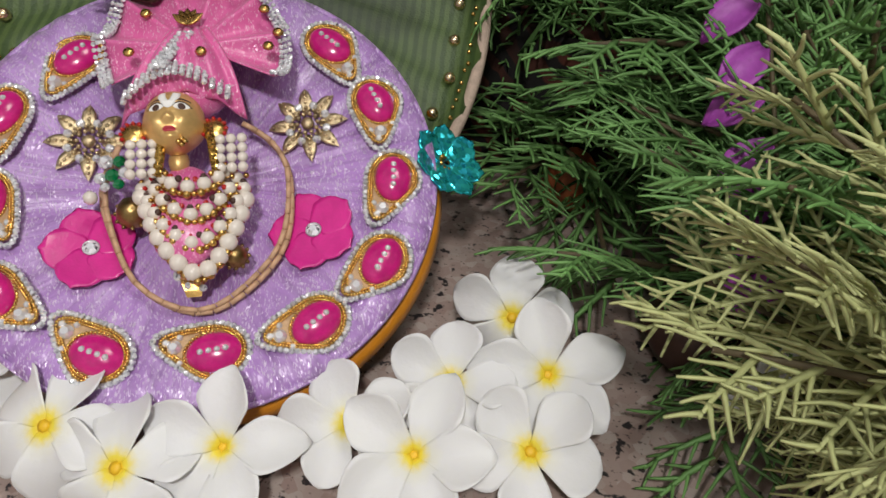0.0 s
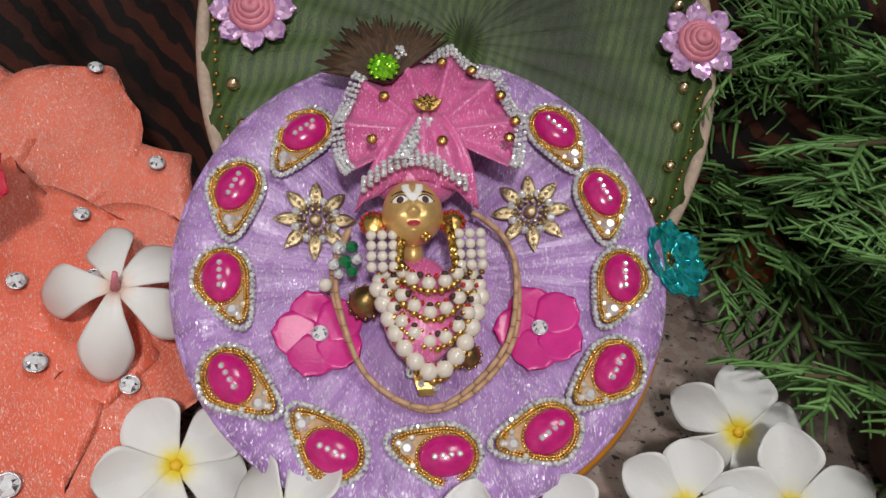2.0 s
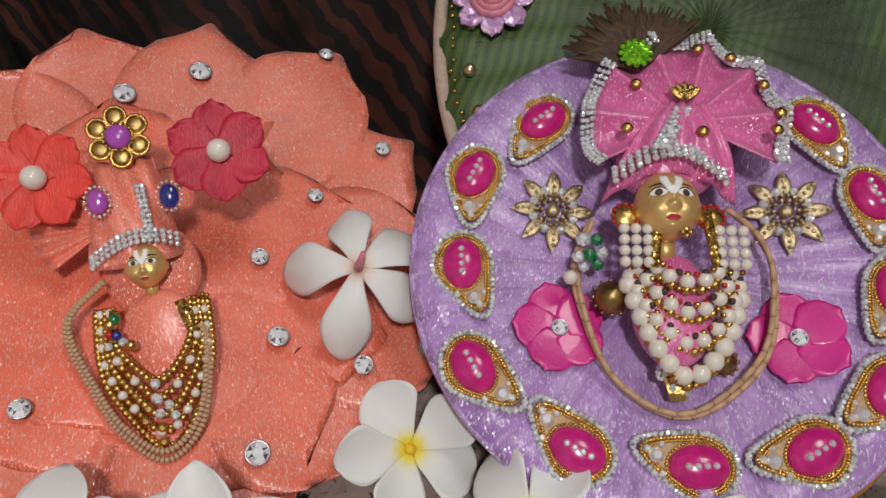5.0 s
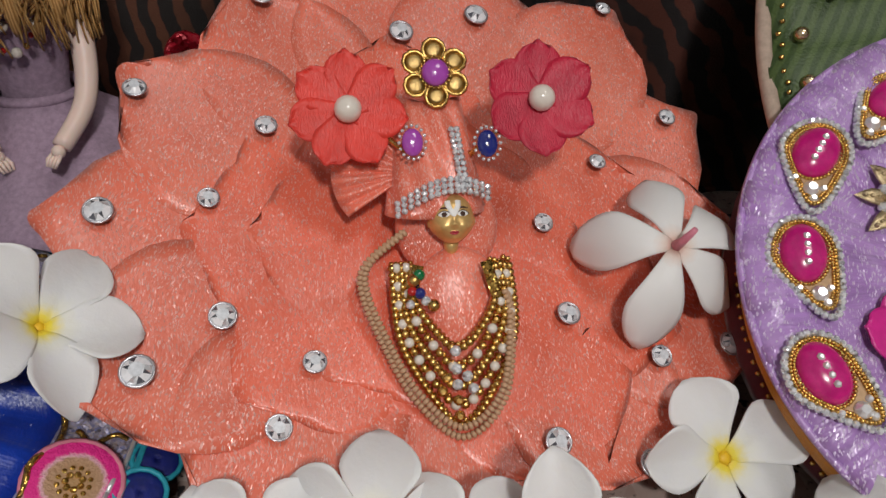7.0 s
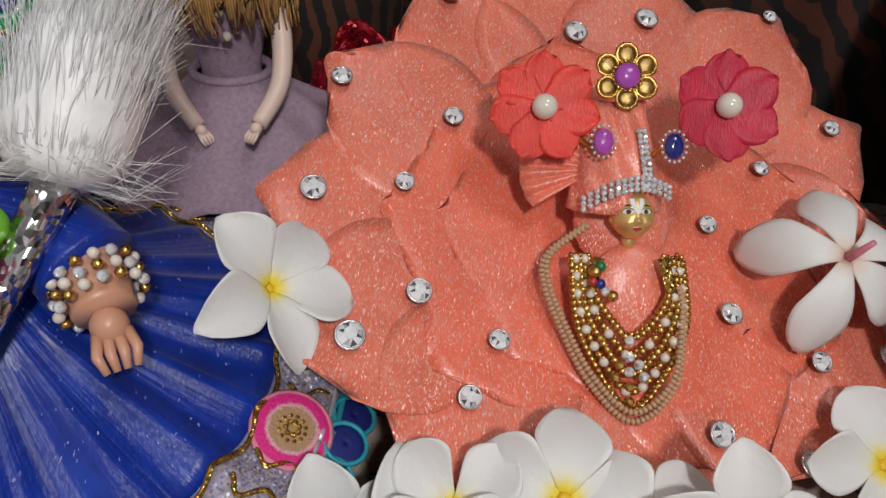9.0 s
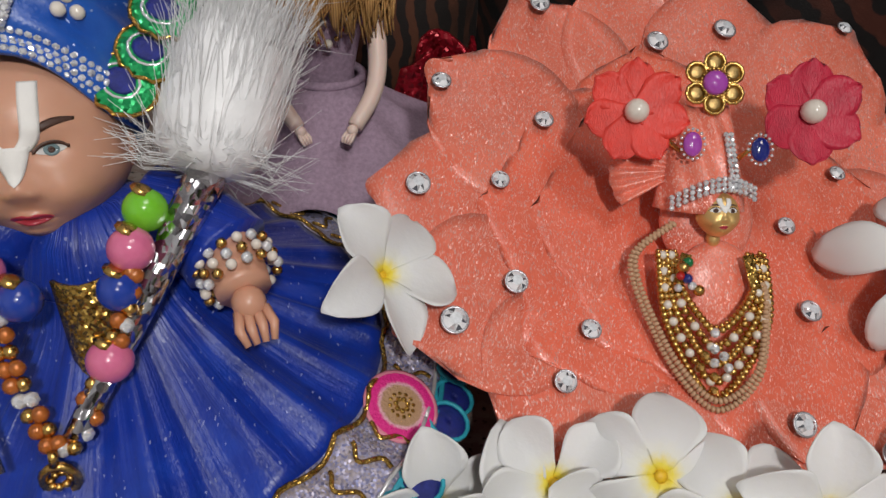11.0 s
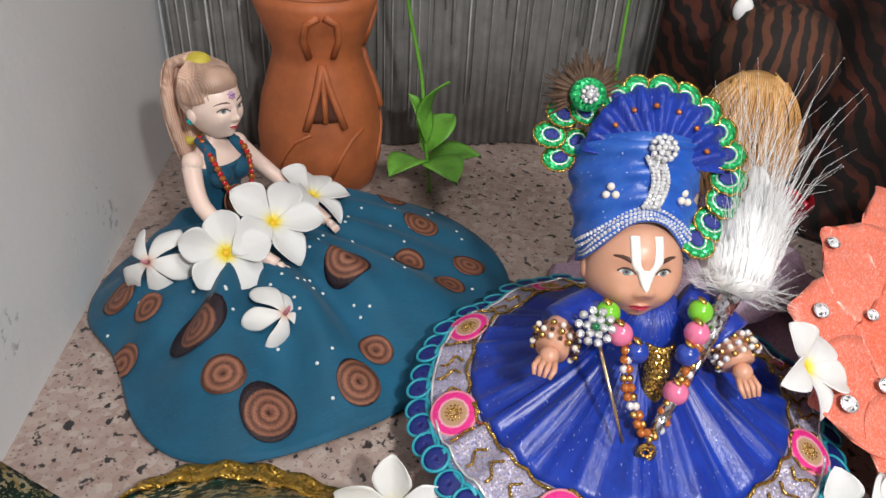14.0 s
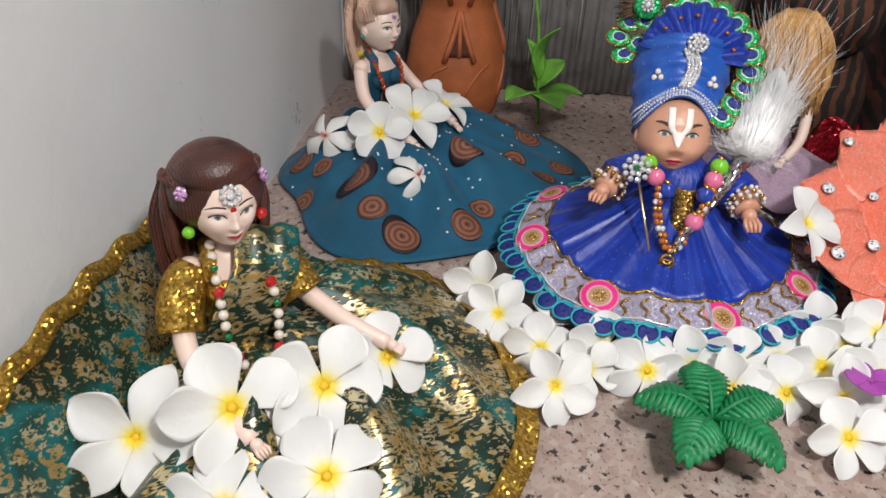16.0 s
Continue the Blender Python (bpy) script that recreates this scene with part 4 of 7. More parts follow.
stone = Geo()
stone.ball((0, 0, 0.001), (0.0104, 0.0076, 0.0048), 24, 10)
STONE = stone.mesh("oval_stone", MAGENTA)
g = Geo()
for i in range(4):
    g.gem(0.0012, 0.0010, 6, 0, Matrix.Translation((-0.0045 + 0.003 * i, 0, 0.0054)))
STONE_DOTS = g.mesh("stone_dots", SILVER, False)


def paisley(t, k=1.0, o=0.0):
    """Outline of the drop shape: round about the stone, its tail curling aside."""
    a = 2 * math.pi * t
    r = 1.0 + 0.48 * max(0.0, math.cos(a)) ** 2.5
    x, y = 0.0122 * k * r * math.cos(a), 0.0100 * k * math.sin(a) * (1 - 0.12 * max(0.0, math.cos(a)) ** 2)
    return Vector((x + 0.001, y - 0.0065 * k * max(0.0, math.cos(a)) ** 2 + o, 0.0012))


PLATE = Geo().sheet(lambda u, v: tuple(Vector((0.001, 0, 0.0004)).lerp(paisley(u), max(0.03, v))), 40, 4, 0.0008, 0, None, True).mesh("backing", BEIGE_SATIN)
g = Geo()
for k, r in ((0.99, 0.0009), (0.88, 0.0007)):
    for p in spaced([paisley(i / 96, k) + Vector((0, 0, 0.0005)) for i in range(97)], r * 1.35):
        g.ball(tuple(p), r, 6, 4)
for i in range(44):
    a = 2 * math.pi * i / 44
    g.ball((0.0110 * math.cos(a), 0.0082 * math.sin(a), 0.0014), 0.0008, 6, 4)
BORDER = g.mesh("twisted_border", GOLD)
g = Geo()
for p in spaced([paisley(i / 96, 1.14) for i in range(97)], 0.0022):
    g.gem(0.00135, 0.0014, 6, 0, Matrix.Translation(p))
EDGE = g.mesh("stone_edge", CRYSTAL, False)
g = Geo()
for x, y, r in ((0.0140, -0.0042, 0.0028), (0.0126, 0.0020, 0.0014), (0.0168, -0.0064, 0.0015), (0.0118, -0.0078, 0.0013)):
    g.gem(r, r, 8, 0, Matrix.Translation((x, y, 0.0014)))
TAIL = g.mesh("tail_stones", SILVER, False)
for x, y, flip in ((-47.7, 59.0, 1), (-74.8, 32.7, 1), (-78.3, -5.0, 1), (-72.6, -44.9, 1), (-35.5, -72.4, -1), (5.4, -75.6, -1), (43.6, -68.8, -1), (70.9, -46.8, -1), (79.5, -10.1, -1), (76.0, 27.0, -1), (58.9, 57.7, -1)):
    a = math.atan2(y, x) + flip * math.pi / 2
    r = math.hypot(x, y) / 1000
    m = Matrix.Translation((x / 1000, y / 1000, lav_z(r) + 0.0016)) @ Matrix.Rotation(a, 4, "Z")
    if flip > 0:
        m = m @ Matrix.Diagonal((1, -1, 1, 1))
    mo = part("paisley_motif", PLATE, None, lav, "gold paisley with a magenta oval stone", m)
    part("stone", STONE, None, mo)
    part("stone_dots", STONE_DOTS, None, mo)
    part("border", BORDER, None, mo)
    part("stone_edge", EDGE, None, mo)
    part("tail_setting", TAIL, None, mo)
MAG_FL = petal_disc(5, 0.0185, 0.019, 0.002, MAGENTA_FELT)
for x, y in ((-41.1, -27.6), (45.2, -28.4)):
    fl = part("cloth_flower", MAG_FL, None, lav, "magenta cloth flower with a crystal", facing((x / 1000, y / 1000, lav_z(math.hypot(x, y) / 1000) + 0.0032), (-3.6 * x / 1000, -3.6 * y / 1000, 1), (0, 1, 0)) @ Matrix.Rotation(0.3, 4, "Z"))
    crystal(fl, Matrix.Translation((0, 0, 0.0012)), 0.8)
g = Geo()
for i in range(8):
    m = Matrix.Rotation(i * math.pi / 4, 4, "Z")
    g.sheet(lambda u, v: ((u - 0.5) * 0.0058 * math.sin(math.pi * min(1, 0.1 + 0.9 * v)), 0.005 + 0.0125 * v, 0.002 * math.sin(v * 3)), 4, 5, 0.0008, 0, m)
    g.ball((0.0086 * math.cos(0.39 + i * 0.785), 0.0086 * math.sin(0.39 + i * 0.785), 0.0015), 0.0020, 8, 5, 1)
ring_of_beads(0.0045, 10, 0.0011, 0, 1, g, 0.002)
g.ball((0, 0, 0.0016), (0.003, 0.003, 0.002), 8, 5, 0)
for i in range(8):
    b = i * math.pi / 4
    for q in range(4):
        g.ball(((0.0075 + 0.0024 * q) * -math.sin(b), (0.0075 + 0.0024 * q) * math.cos(b), 0.0022), 0.0009, 6, 4, 0)
ring_of_beads(0.0064, 18, 0.0008, 0, 1, g, 0.0022)
STAR = g.mesh("star", [BROOCH_GOLD, CRYSTAL])
for x, y in ((-43.5, 20.5), (46.5, 22.0)):
    part("star_brooch", STAR, None, lav, "antique brass star brooch with pearls", facing((x / 1000, y / 1000, lav_z(math.hypot(x, y) / 1000) + 0.0030), (-3.6 * x / 1000, -3.6 * y / 1000, 1), (0, 1, 0)))

# the idol in the lavender dress: one plain mesh
def little_idol(name, label, m, head, body, mats):
    g = Geo()
    hx, hy, hz, hr = head
    turned = base((hx, hy, hz), Vector((1, 0, 0)), Vector((0, 0, -1)), Vector((0, 1, 0)))
    at = head_on(g, (0, 0, 0), hr, turned, (0, 2, 3, 2, 4), -0.15, "idol")
    clay_mark(g, hr, at, "idol", 3, ((0.24, 0.62), (0.22, 0.36), (0.10, 0.12)), 0.13, 0.35)
    g.ball((hx, hy - hr * 1.2, hz - hr * 0.6), (hr * 0.36, hr * 0.5, hr * 0.36), 12, 8, 0)
    g.ball((hx + 0.002, hy - hr * (1.3 + body[1]), hz - hr * 0.8), tuple(hr * k for k in body), 28, 16, 1)
    if body[0] > 2:
        # cloth gathered round the neck and shoulders
        g.ball((hx, hy - hr * 0.3, hz - hr * 1.7), (hr * 2.5, hr * 2.6, hr * 0.9), 24, 14, 1)
    ob = part(name, g, mats, None, label, m)
    return tagged(ob, label, "idol")


little_idol("brass_idol", "small brass idol in pink with a painted face", LAV, (-0.0043, 0.013, 0.019, 0.0112), (1.3, 1.9, 0.7), [GOLD_FACE, PINK_SATIN, BROW, CHALK, LIP])
turb = thing("pink_turban", "pleated pink satin turban with silver lace", "turban", LAV)
g = Geo()
g.ball((-0.002, 0.033, 0.012), (0.019, 0.014, 0.011), 24, 12)


def turban_wing(u, v):
    """Cloth drawn up in folds from the brow to the gather."""
    t = 2 * u - 1
    b, e = Vector((-0.002 + 0.0245 * t, 0.0215 - 0.004 * t * t + 0.004 * (1 - t * t), 0.021 - 0.010 * t * t)), Vector((0.003 + 0.007 * t, 0.0535, 0.0245))
    p = b.lerp(e, v)
    puff = math.sin(math.pi * v) * (0.6 + 0.4 * (1 - t * t))
    return (p.x + 0.004 * t * puff, p.y, p.z + 0.0055 * puff + 0.0016 * (1 - 0.5 * v) * math.sin(13 * t + 3 * v))


g.sheet(turban_wing, 60, 18, 0.0009)
part("wrap", g, PINK_SATIN, turb)
g = Geo()
g.sheet(lambda u, v: (0.004 + (0.004 + 0.031 * v) * math.cos(radians(-28 + 236 * u)), 0.047 + (0.004 + 0.033 * v) * math.sin(radians(-28 + 236 * u)), 0.022 + 0.0042 * v * (1 - 2 * abs(math.sin(u * 22))) - 0.003 * v), 160, 8, 0.0008)
part("fan", g, PINK_SATIN, turb, "pleated pink fan")
g = Geo()
for i in range(90):
    u = i / 89
    a = radians(-28 + 236 * u)
    for k in range(3):
        g.gem(0.0011, 0.001, 6, 0, Matrix.Translation((0.004 + (0.0345 + 0.0018 * k) * math.cos(a + 0.01 * k), 0.047 + (0.0365 + 0.0018 * k) * math.sin(a + 0.01 * k), 0.0205 + 0.0040 * (1 - 2 * abs(math.sin(u * 22))) + rnd.uniform(0, 0.001))))
part("lace", g, CRYSTAL, turb, "silver rhinestone lace", smooth=False)
for s in (-1, 1):
    g = Geo().lathe([(0.0048, -0.001), (0.0052, 0.0), (0.0034, 0.0014), (0.0008, 0.0020)], 14)
    ring_of_beads(0.0046, 12, 0.0009, 1, 1, g, 0.0008)
    part("earring", g, [GOLD, RED], turb, "gold earring edged with red beads", Matrix.Translation((-0.0043 + s * 0.0150, 0.0085, 0.0200)))
g = Geo()
for k in range(4):
    for i in range(16):
        u = i / 15
        g.gem(0.0013, 0.0012, 6, 0, Matrix.Translation((-0.0225 + 0.039 * u, 0.0215 + 0.0022 * k + 0.007 * math.sin(math.pi * u), 0.0225 + 0.008 * math.sin(math.pi * u) - 0.001 * k)))
for i in range(9):
    for k in range(3):
        g.gem(0.0013, 0.0012, 6, 0, Matrix.Translation((-0.010 + 0.0022 * k + 0.0012 * i, 0.031 + 0.0023 * i, 0.0315 - 0.0006 * i)))
part("band", g, CRYSTAL, turb, "silver stone band", smooth=False)
for x, y in ((22, 74), (33, 62), (38, 50), (34, 40), (10, 78), (-14, 62), (-19, 40), (8, 39)):
    part("sequin", Geo().lathe([(0.0024, 0), (0.0016, 0.0010), (0.0005, 0.0012)], 8), GOLD, turb, m=Matrix.Translation((x / 1000, y / 1000, 0.0245 if y > 45 else 0.029)))
g = Geo()
for a in (-50, -25, 0, 25, 50):
    g.sheet(lambda u, v: ((u - 0.5) * 0.0035 * math.sin(math.pi * min(1, 0.15 + 0.85 * v)), 0.008 * v, 0.0005), 4, 4, 0.0009, 0, Matrix.Translation((0.003, 0.0535, 0.027)) @ Matrix.Rotation(radians(a), 4, "Z"))
ring_of_beads(0.0012, 4, 0.0012, 0, 1, g, 0.027)
part("crown_brooch", g, GOLD, turb, "small gold crown brooch")
pf = thing("peacock_feather", "short brown peacock feather tip with a lime crystal", "feather", LAV)
g = Geo()
for i in range(46):
    a = radians(40 + 130 * i / 45)
    L = 0.031 + rnd.uniform(-0.004, 0.003)
    g.tube([(-0.012, 0.071, 0.021), (-0.012 + 0.6 * L * math.cos(a), 0.071 + 0.6 * L * math.sin(a), 0.023), (-0.012 + L * math.cos(a), 0.071 + L * math.sin(a), 0.021 + rnd.uniform(-0.002, 0.002))], [0.0012, 0.0017, 0.0004], 4)
part("barb_tuft", g, FEATHER, pf)
g = Geo().gem(0.0052, 0.0025, 12, 0, Matrix.Translation((-0.014, 0.0746, 0.0255)))
for i in range(12):
    g.gem(0.0012, 0.001, 6, 0, Matrix.Translation((-0.014 + 0.0055 * math.cos(i * 0.5236), 0.0746 + 0.0055 * math.sin(i * 0.5236), 0.0262)))
part("lime_crystal", g, LIME_STONE, pf, "lime green crystal", smooth=False)

PEARL_S, PEARL_M, PEARL_L = bead_mesh("pearl", 0.0021, PEARL, 10, 6), bead_mesh("pearl", 0.0028, PEARL, 12, 7), bead_mesh("pearl", 0.0036, PEARL, 12, 8)
GOLD_S, RED_S, RED_D = bead_mesh("gold_bead", 0.0013, GOLD, 6, 4), bead_mesh("red_bead", 0.0012, RED, 6, 4), bead_mesh("dark_bead", 0.0015, BARK, 6, 4)
GOLD_M = bead_mesh("gold_bead", 0.0018, GOLD, 8, 5)
nk = thing("pearl_necklace", "pearl and gold necklace strands over the lavender dress", "necklace", LAV)
for k, (w, d, mesh) in enumerate(((0.013, 0.006, PEARL_M), (0.0165, 0.013, PEARL_M), (0.0195, 0.020, PEARL_M), (0.020, 0.028, PEARL_L))):
    y0 = -0.010 - 0.003 * k
    line = arc([(0.002 - w, y0 + 0.004, 0.016), (0.002 - 0.6 * w, y0 - d * 0.6, 0.0235), (0.002, y0 - d, 0.0245), (0.002 + 0.6 * w, y0 - d * 0.6, 0.0235), (0.002 + w, y0 + 0.004, 0.016)], 10)
    line = [p - Vector((0, 0, 0.002 + 0.34 * max(0.0, -p.y - 0.012))) for p in line]
    string_of(nk, line, 0.0062, [mesh], "pearl")
    string_of(nk, [p + Vector((0, 0.0022, 0.0012)) for p in line], 0.0031, [GOLD_S, RED_S, RED_D], "spacer_bead")
    string_of(nk, [p + Vector((0, -0.0030, -0.0006)) for p in line], 0.0026, [GOLD_S, GOLD_M], "gold_bead")
for s in (-1, 1):
    for i in range(4):
        for j in range(3):
            part("pearl", PEARL_S, None, nk, m=Matrix.Translation((0.0005 + s * 0.0165 + (j - 1) * 0.0041, 0.0035 - 0.0042 * i, 0.021)))
    part("strip", Geo().box((-0.0016, -0.011, 0), (0.0016, 0.010, 0.002), 0, Matrix.Translation((0.0005 + s * 0.0095, 0.0, 0.0205)) @ Matrix.Rotation(s * 0.12, 4, "Z")), ZARI, nk)
g = Geo()
g.sheet(lambda u, v: ((u - 0.5) * 0.013 * (1 - 0.6 * v), 0.012 * (1 - v) - 0.006, 0.002 + 0.002 * math.sin(3 * v)), 5, 5, 0.0012, 0, Matrix.Translation((-0.001, -0.048, 0.002)))
for i in range(14):
    g.gem(0.0016, 0.0014, 6, 1, Matrix.Translation((-0.002 + rnd.uniform(-0.005, 0.005), -0.047 + rnd.uniform(-0.006, 0.007), 0.0055)))
part("pendant", g, [GOLD, CRYSTAL], nk, "gold pendant set with clear stones", smooth=False)
for x, y, r in ((-23.0, -18.0, 0.0066), (15.0, -40.0, 0.0050)):
    g = Geo()
    g.lathe([(0.001, -r), (r * 0.7, -r * 0.7), (r, 0), (r * 0.7, r * 0.7), (0.001, r)], 14, 0, Matrix.Translation((x / 1000, y / 1000, 0.0065)))
    ring_of_beads(r * 1.0, 12, 0.0009, 0, 1, g, 0.0065)
    for q in range(len(g.v) - 12 * 20, len(g.v)):
        px, py, pz = g.v[q]
        g.v[q] = (px + x / 1000, py + y / 1000, pz)
    part("brass_ball", g, ANTIQUE, nk)
cl = thing("jewel_cluster", "cluster of green stones and clear crystals with a pearl", "brooch", LAV)
for i, (x, y, mat, r) in enumerate(((-33, 2, CRYSTAL, 3), (-28, 2, EMERALD, 2.6), (-26, -3, CRYSTAL, 2.4), (-30.6, -4, EMERALD, 2.8), (-35, -5, CRYSTAL, 2.4), (-28, -8, EMERALD, 2.4), (-33, -9, CRYSTAL, 2), (-38, -13.5, PEARL, 2.6))):
    part("stone", Geo().gem(r / 1000, r / 1200, 8) if mat != PEARL else Geo().ball((0, 0, 0.001), 0.0028), mat, cl, m=Matrix.Translation((x / 1000, y / 1000 + 0.002, 0.008)), smooth=mat == PEARL)
gar = thing("tulsi_garland", "double strand of pale brown wooden tube beads", "garland", LAV)
line = arc([(-0.0295, 0.0135, 0.004), (-0.036, -0.003, 0.002), (-0.0337, -0.0200, 0.001), (-0.0216, -0.0470, 0.000), (0.004, -0.0590, -0.001), (0.0317, -0.0380, 0.000), (0.0376, -0.0080, 0.002), (0.032, 0.009, 0.004), (0.0188, 0.0190, 0.008)], 12)
for off in (0, 1):
    pts = spaced([p * (1 - 0.045 * off * (0.5 + 0.5 * math.sin(i * 0.13))) + Vector((0, 0, 0.0012 * off)) for i, p in enumerate(line)], 0.0068)
    for a, b in zip(pts, pts[1:]):
        part("tube_bead", Geo().tube([a.lerp(b, 0.03), a.lerp(b, 0.97)], 0.00115, 7), WOOD_BEAD, gar)
for p, r, mat, pet, lab, tilt in (((0.104, -0.001, -0.004), 0.018, AQUA, 7, "aqua sequin flower with a gold centre", 0.5),):
    th = thing("sequin_flower", lab, "flower", LAV @ Matrix.Translation(p) @ Matrix.Rotation(tilt, 4, "Y"))
    part("petals", petal_disc(pet, r, 0.013, 0.003, mat), None, th)
    part("centre", ring_of_beads(0.0032, 9, 0.0016), ZARI, th)
for x, y in ((0.107, -0.003), (-0.092, 0.012)):
    th = thing("sequin_flower", "lilac sequin flower with a rose satin bud", "flower", PANEL @ Matrix.Translation((x, y, 0.006)))
    part("petals", petal_disc(8, 0.019, 0.010, 0.002, LILAC_PAPER), None, th)
    g = Geo()
    for k in range(4):
        g.tube([((0.0082 - 0.002 * k) * math.cos(a * 0.52), (0.0082 - 0.002 * k) * math.sin(a * 0.52), 0.002 + 0.0016 * k) for a in range(12)], 0.0022, 6, closed=True)
    part("rosebud", g, ROSE, th, "rose pink satin bud")

# ---- peach dress ----
PEA = base((-0.2673, 0.2075, 0.0663), Vector((0.7176, 0.6773, -0.1619)), Vector((-0.559, 0.6989, 0.4462)), Vector((0.4154, -0.2297, 0.8801)))
pea = thing("peach_dress", "peach organza petal dress scattered with clear crystals", "dress", PEA)


# the idol and its jewels lean out of the dress
LEANT = base((-0.0022, -0.0047, 0.0075), Vector((0.9832, 0.0772, 0.1656)), Vector((-0.1416, 0.8945, 0.4240)), Vector((-0.1154, -0.4403, 0.8904))) @ Matrix.Scale(0.8352, 4)
PEI = PEA @ LEANT


def bowl(x, y):
    r2 = (x * x + y * y) / 0.0121
    return -0.013 + 0.010 * min(r2, 1.3)


def peach_petal(length, width, lift, seed, wave=1.0):
    r = random.Random(seed)
    k, q = r.uniform(0, 6), r.uniform(0, 6)

    def fn(u, v):
        s = 0.12 + 0.88 * v
        w = width * min(1.0, 0.18 + 1.15 * s) * math.sqrt(max(0.0, 1 - max(0.0, (s - 0.62) / 0.385) ** 2.4))
        x = (u - 0.5) * w
        y = length * s - 0.10 * width * abs(2 * u - 1) ** 2 * s
        return (x, y, lift * s + wave * (0.0014 * s ** 3 * math.sin(5 * u + k) + 0.0002 * math.sin(9 * s + q)))
    return fn


tips = ((31, 134), (55, 150), (80, 138), (104, 134), (129, 130), (155, 127), (183, 131), (208, 129), (233, 120), (258, 114), (285, 112), (314, 112), (344, 127), (8, 122))
for i, (a, L) in enumerate(tips):
    f0 = peach_petal(L / 1000, 0.074, 0.0, i)
    rot = Matrix.Rotation(radians(a - 90), 4, "Z")

    def placed(u, v, f0=f0, rot=rot, lay=0.0005 * (i % 3)):
        p = rot @ Vector(f0(u, v))
        return (p.x, p.y, p.z + bowl(p.x, p.y) + lay)
    part("outer_petal", Geo().sheet(placed, 12, 14, 0.0004), PEACH_PALE, pea)
for ring, (n, L, w, lift, ph) in enumerate(((9, 0.092, 0.080, 0.0022, 12), (7, 0.066, 0.074, 0.0036, 40))):
    for i in range(n):
        f0 = peach_petal(L * rnd.uniform(0.92, 1.06), w, 0.0, 40 + i + 20 * ring, 0.35)
        rot = Matrix.Rotation(radians(ph + 360 * i / n), 4, "Z")

        def placed(u, v, f0=f0, rot=rot, lay=lift + 0.0004 * (i % 2)):
            p = rot @ Vector(f0(u, v))
            return (p.x, p.y, p.z + bowl(p.x, p.y) + lay * (1 - 0.6 * v) * (1 - 0.55 * (2 * u - 1) ** 4))
        part("inner_petal", Geo().sheet(placed, 10, 12, 0.0003), PEACH, pea)
g = Geo()
g.lathe([(0.05, -0.060), (0.055, -0.05), (0.06, -0.020), (0.03, -0.018)], 32, 0)
part("stand", g, MAROON, pea, "maroon support under the dress")
for x, y, s in ((-108.0, 45.1, 1.0), (-63.9, 40.0, 1.0), (-111.8, -3.0, 1.15), (-80.3, 7.5, 0.9), (-93.3, -53.6, 1.25), (-71.8, -34.0, 1.1), (-43.0, -47.2, 0.95), (-52.8, -68.3, 1.0), (35.3, -71.2, 1.15), (45.8, -25.5, 1.1), (77.9, -41.0, 1.0),
                (40.5, 11.3, 0.95), (68.6, 9.5, 0.9), (66.1, 40.6, 0.9), (99.1, 63.6, 0.95), (105.0, -36.3, 1.1), (66.4, -78.5, 1.2), (-14.0, 92.8, 1.25), (18.2, 106.5, 1.3), (-69.6, 96.8, 1.1), (77.6, 119.6, 0.9)):
    x, y = x / 1000, y / 1000
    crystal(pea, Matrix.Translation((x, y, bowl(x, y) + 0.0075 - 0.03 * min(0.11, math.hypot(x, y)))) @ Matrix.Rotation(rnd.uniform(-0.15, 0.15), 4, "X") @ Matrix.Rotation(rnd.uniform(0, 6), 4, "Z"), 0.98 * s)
for x, y, mat, lab in ((-35.6, 50.3, RED_FELT, "red organza flower with a pearl"), (40.9, 51.5, CRIMSON_FELT, "crimson organza flower with a pearl")):
    fl = part("organza_flower", petal_disc(7 if x < 0 else 6, 0.0235, 0.0172 if x < 0 else 0.0205, 0.0034, mat, 0.0006, 0.0005), None, pea, lab, LEANT @ Matrix.Translation((x / 1000, y / 1000, 0.0085)))
    part("pin", Geo().tube([(0, 0, 0), (-x / 2500, -0.010, -0.003), (-x / 1400, -0.020, -0.004)], 0.0012, 6), GOLD, fl)
    part("pearl", Geo().ball((0, 0, 0.004), 0.0054, 16, 10), PEARL, fl)
g = Geo()
for i in range(6):
    a = math.pi / 2 + i * math.pi / 3
    g.tube([(0.0092 * math.cos(a) + 0.0044 * math.cos(b * 0.628), 0.0092 * math.sin(a) + 0.0044 * math.sin(b * 0.628), 0) for b in range(10)], 0.0009, 6, closed=True)
    g.ball((0.0092 * math.cos(a), 0.0092 * math.sin(a), -0.0002), (0.0038, 0.0038, 0.0010), 10, 5, 1)
ring_of_beads(0.0062, 22, 0.0008, 0, 1, g, 0.001)
br = part("flower_brooch", g, [GOLD, ANTIQUE], pea, "gold flower brooch with a lilac stone", LEANT @ Matrix.Translation((-0.0005, 0.0640, 0.008)))
part("pin", Geo().tube([(0, 0, 0), (0, -0.012, -0.003), (0, -0.022, -0.004)], 0.0012, 6), GOLD, br)
part("lilac_stone", Geo().ball((0, 0, 0.001), (0.0055, 0.0055, 0.003), 18, 10), PURPLE, br, "lilac cabochon")
little_idol("brass_idol", "tiny brass idol in peach with a painted face", PEI, (0.0019, 0.0065, 0.008, 0.0086), (2.3, 3.0, 0.75), [GOLD_FACE, PEACH_PALE, BROW, CHALK, LIP])
tb = thing("peach_turban", "pale peach satin turban with a rhinestone edge", "turban", PEI)
g = Geo()
